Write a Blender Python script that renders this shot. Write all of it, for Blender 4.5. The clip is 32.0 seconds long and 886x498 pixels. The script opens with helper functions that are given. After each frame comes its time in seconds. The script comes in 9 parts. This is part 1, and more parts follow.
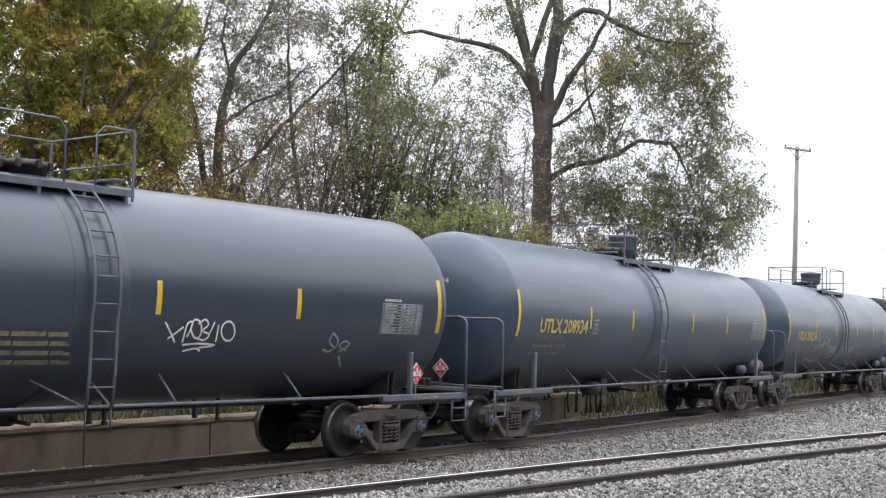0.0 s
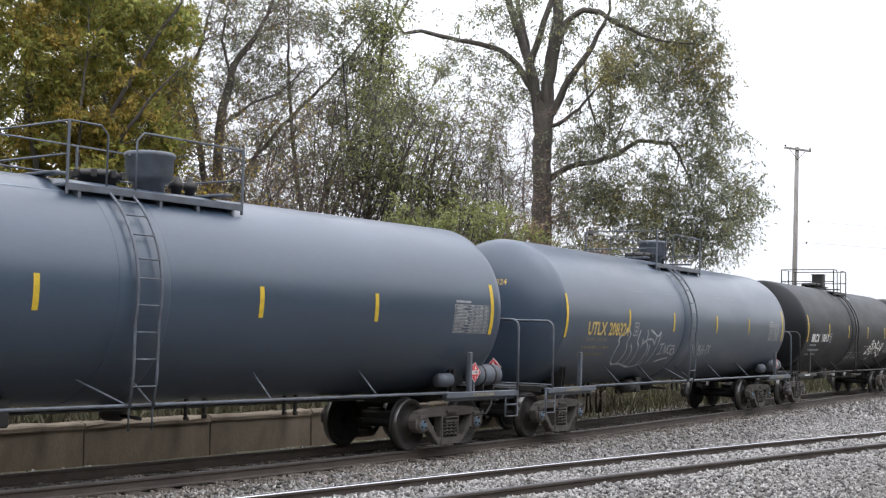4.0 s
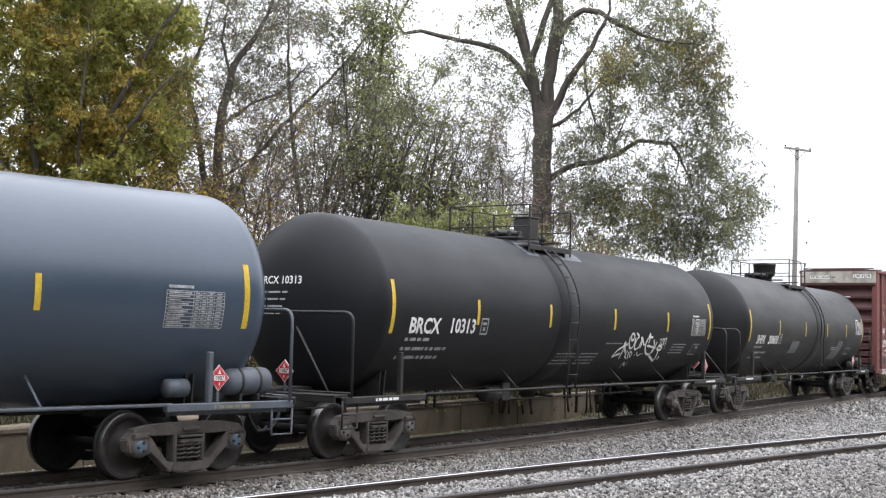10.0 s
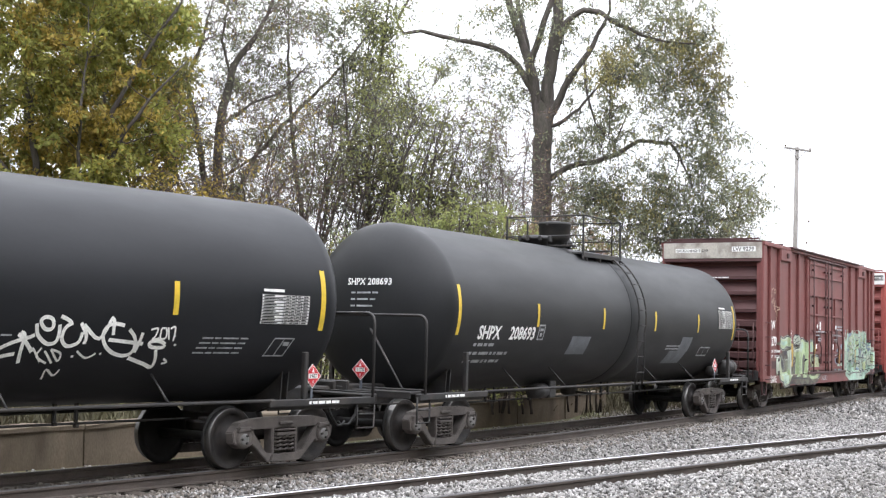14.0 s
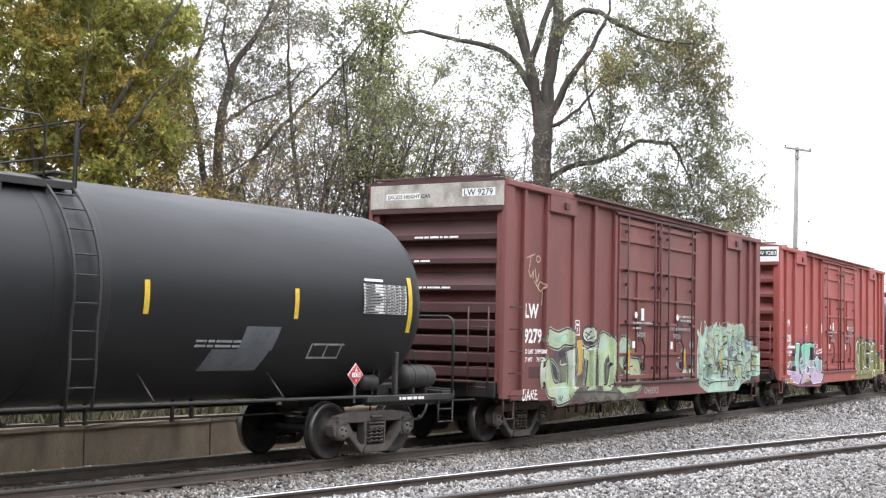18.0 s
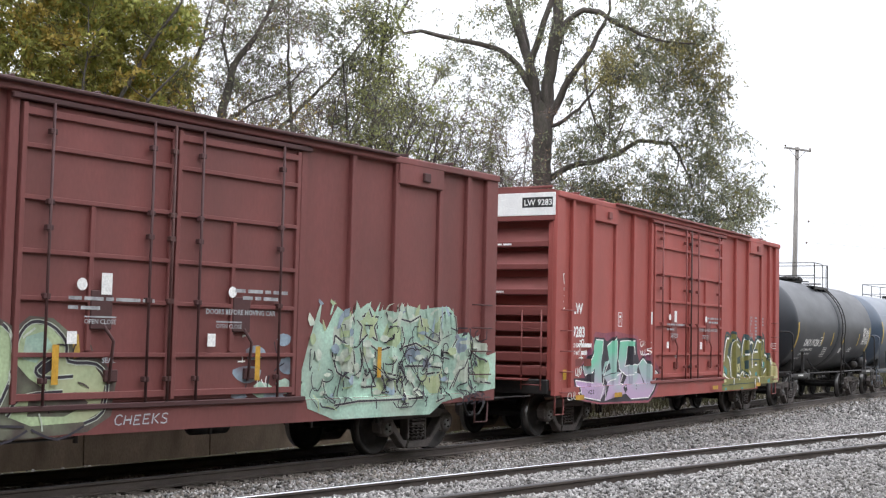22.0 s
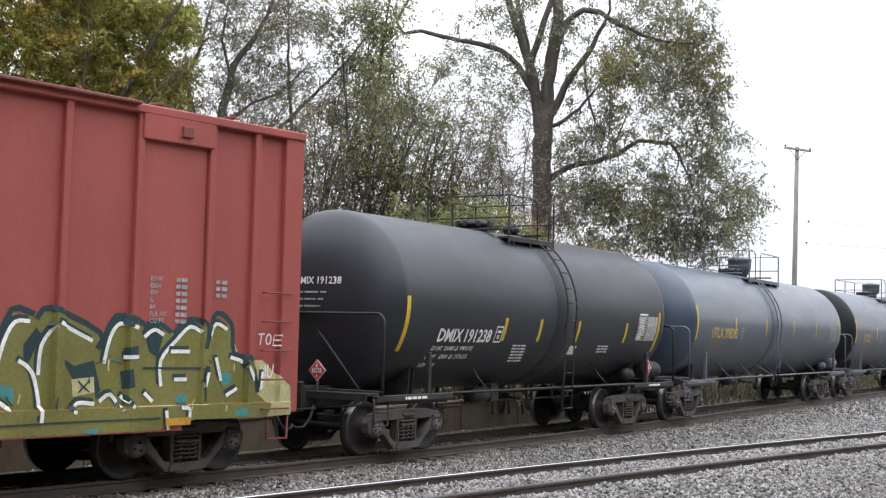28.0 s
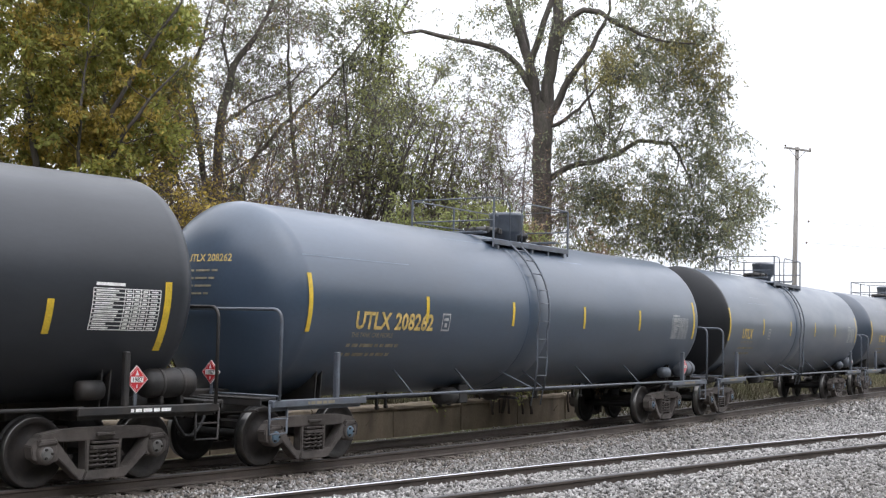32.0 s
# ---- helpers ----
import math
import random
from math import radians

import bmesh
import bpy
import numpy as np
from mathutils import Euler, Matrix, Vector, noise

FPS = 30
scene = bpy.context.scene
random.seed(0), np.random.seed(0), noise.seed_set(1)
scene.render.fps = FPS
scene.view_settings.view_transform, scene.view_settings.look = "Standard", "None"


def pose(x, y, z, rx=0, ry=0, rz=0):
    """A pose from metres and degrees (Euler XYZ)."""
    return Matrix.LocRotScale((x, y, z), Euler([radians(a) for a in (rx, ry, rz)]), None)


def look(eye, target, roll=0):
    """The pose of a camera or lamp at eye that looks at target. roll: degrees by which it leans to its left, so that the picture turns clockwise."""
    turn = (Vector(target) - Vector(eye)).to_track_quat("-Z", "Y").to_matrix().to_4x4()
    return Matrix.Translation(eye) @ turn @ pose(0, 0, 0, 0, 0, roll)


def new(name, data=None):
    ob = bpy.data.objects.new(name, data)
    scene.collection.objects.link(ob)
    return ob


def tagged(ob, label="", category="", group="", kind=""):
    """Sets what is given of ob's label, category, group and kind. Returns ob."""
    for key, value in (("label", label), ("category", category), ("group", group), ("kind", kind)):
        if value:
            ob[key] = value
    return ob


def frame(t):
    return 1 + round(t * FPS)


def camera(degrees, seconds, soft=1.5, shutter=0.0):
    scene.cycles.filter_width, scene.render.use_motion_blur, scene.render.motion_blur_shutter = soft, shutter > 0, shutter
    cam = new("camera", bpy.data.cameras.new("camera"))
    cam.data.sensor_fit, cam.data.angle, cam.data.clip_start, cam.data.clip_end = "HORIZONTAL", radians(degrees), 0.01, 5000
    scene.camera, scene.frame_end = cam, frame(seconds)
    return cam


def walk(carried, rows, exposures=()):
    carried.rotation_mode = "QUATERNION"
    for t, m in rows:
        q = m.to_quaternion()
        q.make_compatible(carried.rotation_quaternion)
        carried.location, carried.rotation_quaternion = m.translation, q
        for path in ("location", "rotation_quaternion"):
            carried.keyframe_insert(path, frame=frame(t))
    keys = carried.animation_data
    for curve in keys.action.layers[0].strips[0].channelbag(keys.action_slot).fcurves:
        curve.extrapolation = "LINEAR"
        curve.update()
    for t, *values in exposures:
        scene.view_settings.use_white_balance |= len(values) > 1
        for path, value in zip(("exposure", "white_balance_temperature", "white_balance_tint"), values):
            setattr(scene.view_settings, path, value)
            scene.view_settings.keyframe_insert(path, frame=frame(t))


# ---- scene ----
from mathutils.geometry import tessellate_polygon

# World: x runs along the tracks, y away from the camera, z up; rail heads of the far track lie at z = 0.
EYE = Vector((0.0, 0.0, 2.106))
YAW, PITCH, ROLL = radians(47.016), radians(3.803), 1.329
AIM = Vector((math.sin(YAW) * math.cos(PITCH), math.cos(YAW) * math.cos(PITCH), math.sin(PITCH)))
cam = camera(38.674, 32.0, soft=1.25)
EXPOSURES = [(0, 0.03), (3, -0.03), (6.5, 0.0), (9, 0.1), (10, 0.17), (11, 0.45), (14, 0.55), (18, 0.55), (20, 0.42), (22, 0.1), (24, 0.02), (25, -0.05), (28, -0.04), (32, 0.06)]
EXPOSURES = [(t, stops - 0.06, 6280, 12) for t, stops in EXPOSURES]
walk(cam, [(0.0, look(EYE, EYE + AIM * 20, ROLL)), (32.0, look(EYE, EYE + AIM * 20, ROLL))], exposures=EXPOSURES)

# ---- world and light: bright overcast ----
world = bpy.data.worlds.new("overcast")
scene.world = world
world.use_nodes = True
wn, wl = world.node_tree.nodes, world.node_tree.links
wn.clear()
sky = wn.new("ShaderNodeTexSky")
sky.sky_type, sky.sun_disc = "NISHITA", False
sky.sun_elevation, sky.sun_rotation = radians(66), radians(198)
sky_bg = wn.new("ShaderNodeBackground")
sky_bg.inputs["Strength"].default_value = 0.1
wl.new(sky.outputs[0], sky_bg.inputs["Color"])
cloud_pos = wn.new("ShaderNodeTexCoord")
cloud_noise = wn.new("ShaderNodeTexNoise")
cloud_noise.inputs["Scale"].default_value = 1.6
cloud_noise.inputs["Detail"].default_value = 3
wl.new(cloud_pos.outputs["Generated"], cloud_noise.inputs["Vector"])
cloud_up = wn.new("ShaderNodeSeparateXYZ")
wl.new(cloud_pos.outputs["Generated"], cloud_up.inputs[0])
cloud_lift = wn.new("ShaderNodeMapRange")
cloud_lift.inputs["From Min"].default_value, cloud_lift.inputs["From Max"].default_value = 0.0, 1.0
cloud_lift.inputs["To Min"].default_value, cloud_lift.inputs["To Max"].default_value = 1.12, 3.8
wl.new(cloud_up.outputs["Z"], cloud_lift.inputs["Value"])
cloud_ramp = wn.new("ShaderNodeValToRGB")
cloud_ramp.color_ramp.elements[0].position, cloud_ramp.color_ramp.elements[0].color = 0.3, (0.93, 0.95, 1.0, 1)
cloud_ramp.color_ramp.elements[1].position, cloud_ramp.color_ramp.elements[1].color = 0.7, (1.0, 1.0, 1.0, 1)
wl.new(cloud_noise.outputs["Fac"], cloud_ramp.inputs["Fac"])
cloud_bg = wn.new("ShaderNodeBackground")
wl.new(cloud_lift.outputs[0], cloud_bg.inputs["Strength"])
wl.new(cloud_ramp.outputs[0], cloud_bg.inputs["Color"])
sky_mix = wn.new("ShaderNodeMixShader")
sky_mix.inputs[0].default_value = 0.88
wl.new(sky_bg.outputs[0], sky_mix.inputs[1])
wl.new(cloud_bg.outputs[0], sky_mix.inputs[2])
sky_out = wn.new("ShaderNodeOutputWorld")
wl.new(sky_mix.outputs[0], sky_out.inputs[0])
sun_data = bpy.data.lights.new("sun", "SUN")
sun_data.energy, sun_data.angle, sun_data.color = 0.5, radians(40), (1.0, 0.97, 0.93)
sun = new("sun", sun_data)
sun.matrix_basis = look((0, 0, 0), (0.12, 0.38, -0.92))


# ---- materials ----
def material(name, color, rough=0.6, metal=0.0, vary=0.25, scale=3.0, fine=40.0, bump=0.1, dirt=None, dirt_amount=0.4,
             dirt_scale=1.2, stretch=(1, 1, 1), per_object=0.0, per_island=0.0, spec=0.5, coat=0.0, fine_vary=0.15):
    """Principled surface with variation at two scales, optional dirt patches and relief."""
    m = bpy.data.materials.new(name)
    m.use_nodes = True
    n, l = m.node_tree.nodes, m.node_tree.links
    b = n["Principled BSDF"]
    b.inputs["Roughness"].default_value = rough
    b.inputs["Metallic"].default_value = metal
    b.inputs["Specular IOR Level"].default_value = spec
    if coat:
        b.inputs["Coat Weight"].default_value = coat
        b.inputs["Coat Roughness"].default_value = 0.25
    tc = n.new("ShaderNodeTexCoord")
    mp = n.new("ShaderNodeMapping")
    mp.inputs["Scale"].default_value = stretch
    l.new(tc.outputs["Object"], mp.inputs["Vector"])

    def noise_node(sc, det=4.0):
        t = n.new("ShaderNodeTexNoise")
        t.inputs["Scale"].default_value = sc
        t.inputs["Detail"].default_value = det
        l.new(mp.outputs[0], t.inputs["Vector"])
        return t.outputs["Fac"]

    def remap(sock, lo, hi):
        r = n.new("ShaderNodeMapRange")
        r.inputs["From Min"].default_value, r.inputs["From Max"].default_value = 0.3, 0.7
        r.inputs["To Min"].default_value, r.inputs["To Max"].default_value = lo, hi
        l.new(sock, r.inputs["Value"])
        return r.outputs[0]

    def mul(a, c):
        k = n.new("ShaderNodeMath")
        k.operation = "MULTIPLY"
        l.new(a, k.inputs[0])
        l.new(c, k.inputs[1])
        return k.outputs[0]

    value = mul(remap(noise_node(scale), 1 - vary, 1 + vary), remap(noise_node(fine, 3.0), 1 - fine_vary, 1 + fine_vary))
    if per_object:
        oi = n.new("ShaderNodeObjectInfo")
        r = n.new("ShaderNodeMapRange")
        r.inputs["To Min"].default_value, r.inputs["To Max"].default_value = 1 - per_object, 1 + per_object
        l.new(oi.outputs["Random"], r.inputs["Value"])
        value = mul(value, r.outputs[0])
    island = None
    if per_island:
        ge = n.new("ShaderNodeNewGeometry")
        island = ge.outputs["Random Per Island"]
        r = n.new("ShaderNodeMapRange")
        r.inputs["To Min"].default_value, r.inputs["To Max"].default_value = 1 - per_island, 1 + per_island
        l.new(island, r.inputs["Value"])
        value = mul(value, r.outputs[0])
    hsv = n.new("ShaderNodeHueSaturation")
    hsv.inputs["Color"].default_value = (*color, 1)
    l.new(value, hsv.inputs["Value"])
    out = hsv.outputs[0]
    if dirt:
        mx = n.new("ShaderNodeMix")
        mx.data_type = "RGBA"
        fac = n.new("ShaderNodeMapRange")
        fac.inputs["From Min"].default_value, fac.inputs["From Max"].default_value = 0.45, 0.75
        fac.inputs["To Min"].default_value, fac.inputs["To Max"].default_value = 0.0, dirt_amount
        l.new(noise_node(dirt_scale, 6.0), fac.inputs["Value"])
        l.new(fac.outputs[0], mx.inputs["Factor"])
        l.new(out, mx.inputs["A"])
        mx.inputs["B"].default_value = (*dirt, 1)
        out = mx.outputs["Result"]
    l.new(out, b.inputs["Base Color"])
    rg = n.new("ShaderNodeMapRange")
    rg.inputs["To Min"].default_value, rg.inputs["To Max"].default_value = max(rough - 0.12, 0.03), min(rough + 0.12, 1)
    l.new(noise_node(scale * 2.3), rg.inputs["Value"])
    l.new(rg.outputs[0], b.inputs["Roughness"])
    if bump:
        bp = n.new("ShaderNodeBump")
        bp.inputs["Strength"].default_value = bump
        bp.inputs["Distance"].default_value = 0.02
        l.new(noise_node(fine, 4.0), bp.inputs["Height"])
        l.new(bp.outputs[0], b.inputs["Normal"])
    return m


GREY_TANK = material("grey_tank_paint", (0.032, 0.046, 0.07), 0.34, spec=0.75, coat=0.1, vary=0.12, scale=0.7, fine=18, bump=0.03, dirt=(0.032, 0.034, 0.04), dirt_amount=0.5, dirt_scale=0.5, stretch=(0.35, 1, 1), fine_vary=0.05)
PALE_TANK = material("pale_grey_tank_paint", (0.043, 0.065, 0.099), 0.34, spec=0.75, coat=0.1, vary=0.12, scale=0.7, fine=18, bump=0.03, dirt=(0.044, 0.048, 0.056), dirt_amount=0.5, dirt_scale=0.5, stretch=(0.35, 1, 1), fine_vary=0.05)
SLATE_TANK = material("slate_black_tank_paint", (0.023, 0.027, 0.034), 0.42, spec=0.5, vary=0.2, scale=0.8, fine=20, bump=0.03, dirt=(0.04, 0.04, 0.042), dirt_amount=0.4, dirt_scale=0.45, stretch=(0.4, 1, 1), fine_vary=0.06)
BLACK_TANK = material("black_tank_paint", (0.009, 0.01, 0.0125), 0.5, vary=0.2, scale=0.8, fine=20, bump=0.03, dirt=(0.019, 0.02, 0.022), dirt_amount=0.4, dirt_scale=0.45, stretch=(0.4, 1, 1), fine_vary=0.06, spec=0.3)
DUSTY_TANK = material("dusty_black_tank_paint", (0.0105, 0.0112, 0.0125), 0.5, vary=0.2, scale=0.8, fine=20, bump=0.03, dirt=(0.027, 0.0265, 0.025), dirt_amount=0.5, dirt_scale=0.5, stretch=(0.3, 1, 1), fine_vary=0.06, spec=0.38)
BLACK_STEEL = material("black_painted_steel", (0.021, 0.02, 0.02), 0.6, vary=0.3, scale=4, fine=50, bump=0.1, dirt=(0.07, 0.055, 0.045), dirt_amount=0.5, dirt_scale=3)
GREY_STEEL = material("grey_painted_steel", (0.105, 0.12, 0.145), 0.5, vary=0.2, scale=4, fine=50, bump=0.08, dirt=(0.07, 0.06, 0.055), dirt_amount=0.5, dirt_scale=3)
TRUCK_IRON = material("dusty_cast_iron", (0.03, 0.026, 0.025), 0.8, vary=0.3, scale=5, fine=60, bump=0.3, dirt=(0.075, 0.06, 0.05), dirt_amount=0.6, dirt_scale=2.2)
FRAME_IRON = material("dust_coated_cast_iron", (0.092, 0.08, 0.074), 0.85, vary=0.3, scale=5, fine=60, bump=0.3, dirt=(0.15, 0.126, 0.11), dirt_amount=0.6, dirt_scale=2.2)
WHEEL_IRON = material("rusty_wheel_steel", (0.022, 0.019, 0.018), 0.7, vary=0.3, scale=6, fine=60, bump=0.2, dirt=(0.06, 0.047, 0.04), dirt_amount=0.6, dirt_scale=5)
# Near-black stands in for the shade on axles and inner wheel faces.
INNER_SHADE = material("shade_black_wheel_steel", (0.012, 0.011, 0.011), 0.75, vary=0.3, scale=6, fine=60, bump=0.1)
TREAD = material("polished_tread_steel", (0.16, 0.155, 0.15), 0.42, metal=1.0, vary=0.15, scale=5, fine=60, bump=0.03)
CAP_BLUE = material("blue_bearing_cap", (0.10, 0.165, 0.23), 0.5, vary=0.25, scale=9, fine=60, bump=0.05, dirt=(0.06, 0.06, 0.06), dirt_amount=0.4, dirt_scale=9)
CAP_GREY = material("grey_bearing_cap", (0.17, 0.165, 0.16), 0.55, vary=0.25, scale=9, fine=60, bump=0.05, dirt=(0.06, 0.05, 0.045), dirt_amount=0.5, dirt_scale=9)
BROWN_BOX = material("oxide_brown_boxcar_paint", (0.185, 0.057, 0.052), 0.6, vary=0.16, scale=0.9, fine=25, bump=0.06, dirt=(0.10, 0.045, 0.04), dirt_amount=0.6, dirt_scale=0.7, stretch=(1, 1, 0.35), fine_vary=0.07)
# Darker copy of the brown: the shade on the boxcar end is in the colour.
BROWN_DARK = material("shade_darkened_brown_paint", (0.068, 0.026, 0.026), 0.65, vary=0.18, scale=0.9, fine=25, bump=0.06, dirt=(0.07, 0.035, 0.03), dirt_amount=0.5, dirt_scale=1.2, fine_vary=0.07)
RED_BOX = material("faded_red_boxcar_paint", (0.35, 0.078, 0.065), 0.6, vary=0.12, scale=0.9, fine=25, bump=0.05, dirt=(0.24, 0.07, 0.06), dirt_amount=0.5, dirt_scale=0.7, stretch=(1, 1, 0.35), fine_vary=0.05)
# Darker copy of the red, again with the end's shade in the colour.
RED_DARK = material("shade_darkened_red_paint", (0.2, 0.052, 0.046), 0.62, vary=0.14, scale=0.9, fine=25, bump=0.05, dirt=(0.16, 0.05, 0.04), dirt_amount=0.5, dirt_scale=1.2, fine_vary=0.06)
OFF_WHITE = material("weathered_white_paint", (0.46, 0.43, 0.38), 0.6, vary=0.12, scale=1.5, fine=30, bump=0.05, dirt=(0.09, 0.055, 0.04), dirt_amount=1.0, dirt_scale=2.6, stretch=(1, 1, 0.6))
CLEAN_WHITE = material("white_paint", (0.8, 0.8, 0.78), 0.55, vary=0.08, scale=3, fine=40, bump=0.02)
MARK_WHITE = material("white_lettering", (0.82, 0.82, 0.8), 0.6, vary=0.2, scale=12, fine=60, bump=0)
MARK_FADED = material("faded_white_chalk", (0.34, 0.35, 0.36), 0.7, vary=0.35, scale=9, fine=60, bump=0)
SPRAY_GREY = material("pale_grey_spray_paint", (0.45, 0.47, 0.49), 0.65, vary=0.3, scale=5, fine=50, bump=0)
MARK_DIM = material("dim_worn_lettering", (0.23, 0.2, 0.14), 0.65, vary=0.3, scale=10, fine=60, bump=0)
STREAK = material("pale_streak_paint", (0.17, 0.21, 0.26), 0.5, vary=0.3, scale=4, fine=60, bump=0)
MARK_YELLOW = material("faded_yellow_lettering", (0.55, 0.40, 0.13), 0.6, vary=0.3, scale=10, fine=60, bump=0)
STRIPE = material("yellow_reflective_tape", (0.62, 0.43, 0.035), 0.45, vary=0.15, scale=8, fine=50, bump=0)
PLACARD_RED = material("red_placard", (0.55, 0.03, 0.04), 0.4, vary=0.1, scale=6, fine=40, bump=0)
PATCH_GREY = material("grey_paint_patch", (0.125, 0.135, 0.15), 0.55, vary=0.2, scale=3, fine=40, bump=0.02)
SIGN_BLACK = material("black_sign_paint", (0.02, 0.02, 0.02), 0.6, vary=0.2, scale=6, fine=40, bump=0)
RUBBER = material("black_rubber_hose", (0.02, 0.02, 0.02), 0.7, vary=0.2, scale=6, fine=40, bump=0.1)
RAIL_SIDE = material("rusty_rail_steel", (0.075, 0.06, 0.052), 0.65, vary=0.25, scale=2, fine=40, bump=0.2, dirt=(0.1, 0.075, 0.06), dirt_amount=0.5, dirt_scale=3)
RAIL_TOP = material("worn_rail_head", (0.55, 0.55, 0.56), 0.22, metal=1.0, vary=0.1, scale=1, fine=30, bump=0.02)
TIE_WOOD = material("weathered_tie_wood", (0.125, 0.103, 0.086), 0.85, vary=0.3, scale=3, fine=30, bump=0.5, stretch=(8, 0.6, 3), per_object=0.3)
CONCRETE = material("stained_concrete", (0.205, 0.165, 0.12), 0.9, vary=0.28, scale=0.8, fine=25, bump=0.3, dirt=(0.085, 0.068, 0.048), dirt_amount=0.85, dirt_scale=1.6, stretch=(1.5, 1, 0.7))
BALLAST = material("ballast_bed", (0.15, 0.137, 0.122), 0.95, vary=0.3, scale=1.5, fine=22, bump=1.0, dirt=(0.09, 0.075, 0.06), dirt_amount=0.6, dirt_scale=0.6, fine_vary=0.45)
STONE = material("crushed_stone", (0.245, 0.236, 0.226), 0.9, vary=0.22, scale=0.5, fine=18, bump=0.2, per_island=0.8, dirt=(0.15, 0.13, 0.11), dirt_amount=0.35, dirt_scale=0.25)
DIRTY_STONE = material("dusty_brown_stone", (0.185, 0.163, 0.142), 0.95, vary=0.25, scale=0.6, fine=18, bump=0.2, per_island=0.5)
SOIL = material("dry_field_soil", (0.1, 0.088, 0.045), 0.95, vary=0.35, scale=0.12, fine=6, bump=0.6, dirt=(0.10, 0.115, 0.04), dirt_amount=0.7, dirt_scale=0.3)
DRY_GRASS = material("dry_autumn_grass", (0.095, 0.082, 0.05), 0.85, vary=0.3, scale=0.4, fine=5, bump=0, per_island=0.4, dirt=(0.11, 0.12, 0.045), dirt_amount=0.6, dirt_scale=0.5)
BARK = material("furrowed_grey_bark", (0.085, 0.073, 0.065), 0.95, vary=0.35, scale=2, fine=14, bump=0.9, stretch=(3, 3, 0.5), dirt=(0.055, 0.055, 0.035), dirt_amount=0.7, dirt_scale=1.2, fine_vary=0.3)
THIN_BARK = material("thin_twig_bark", (0.075, 0.062, 0.056), 0.95, vary=0.3, scale=2, fine=14, bump=0.4)
RED_TWIG = material("reddish_twig_bark", (0.13, 0.095, 0.085), 0.95, vary=0.3, scale=2, fine=14, bump=0.3)
# Grey wood, its colour lightened to stand for haze at that distance.
POLE_WOOD = material("haze_lightened_grey_pole_wood", (0.24, 0.225, 0.21), 0.9, vary=0.2, scale=2, fine=20, bump=0.4, stretch=(3, 3, 0.4))
PORCELAIN = material("brown_insulator", (0.12, 0.08, 0.06), 0.3, vary=0.1, scale=8, fine=20, bump=0)
# The haze of distance is mixed into this pale grey.
FAR_WOOD = material("haze_tinted_far_trees", (0.22, 0.215, 0.2), 1.0, vary=0.25, scale=0.06, fine=1.2, bump=0, per_island=0.25)


def leaf_material(name, color, second, amount=0.5, through_light=0.35):
    m = material(name, color, 0.6, vary=0.3, scale=0.35, fine=3.0, bump=0, per_island=0.45, dirt=second, dirt_amount=amount, dirt_scale=0.35, spec=0.3)
    n, l = m.node_tree.nodes, m.node_tree.links
    b = n["Principled BSDF"]
    tr = n.new("ShaderNodeBsdfTranslucent")
    l.new(b.inputs["Base Color"].links[0].from_socket, tr.inputs["Color"])
    mx = n.new("ShaderNodeMixShader")
    mx.inputs[0].default_value = through_light
    l.new(b.outputs[0], mx.inputs[1])
    l.new(tr.outputs[0], mx.inputs[2])
    l.new(mx.outputs[0], n["Material Output"].inputs["Surface"])
    return m


LEAF_YELLOW = leaf_material("yellow_green_leaves", (0.3, 0.295, 0.075), (0.18, 0.22, 0.065), 0.85, 0.45)
LEAF_OLIVE = leaf_material("olive_leaves", (0.19, 0.19, 0.07), (0.26, 0.23, 0.065), 0.6, 0.45)
LEAF_GREY = leaf_material("grey_green_leaves", (0.225, 0.245, 0.16), (0.28, 0.28, 0.14), 0.6, 0.42)
LEAF_TAN = leaf_material("tan_olive_leaves", (0.34, 0.30, 0.12), (0.25, 0.26, 0.12), 0.6, 0.5)
LEAF_GREEN = leaf_material("willow_green_leaves", (0.29, 0.32, 0.12), (0.38, 0.36, 0.13), 0.6, 0.5)
LEAF_AMBER = leaf_material("amber_autumn_leaves", (0.41, 0.31, 0.075), (0.3, 0.26, 0.07), 0.7, 0.45)
LEAF_RUST = leaf_material("rusty_dry_leaves", (0.27, 0.19, 0.12), (0.21, 0.17, 0.11), 0.6)


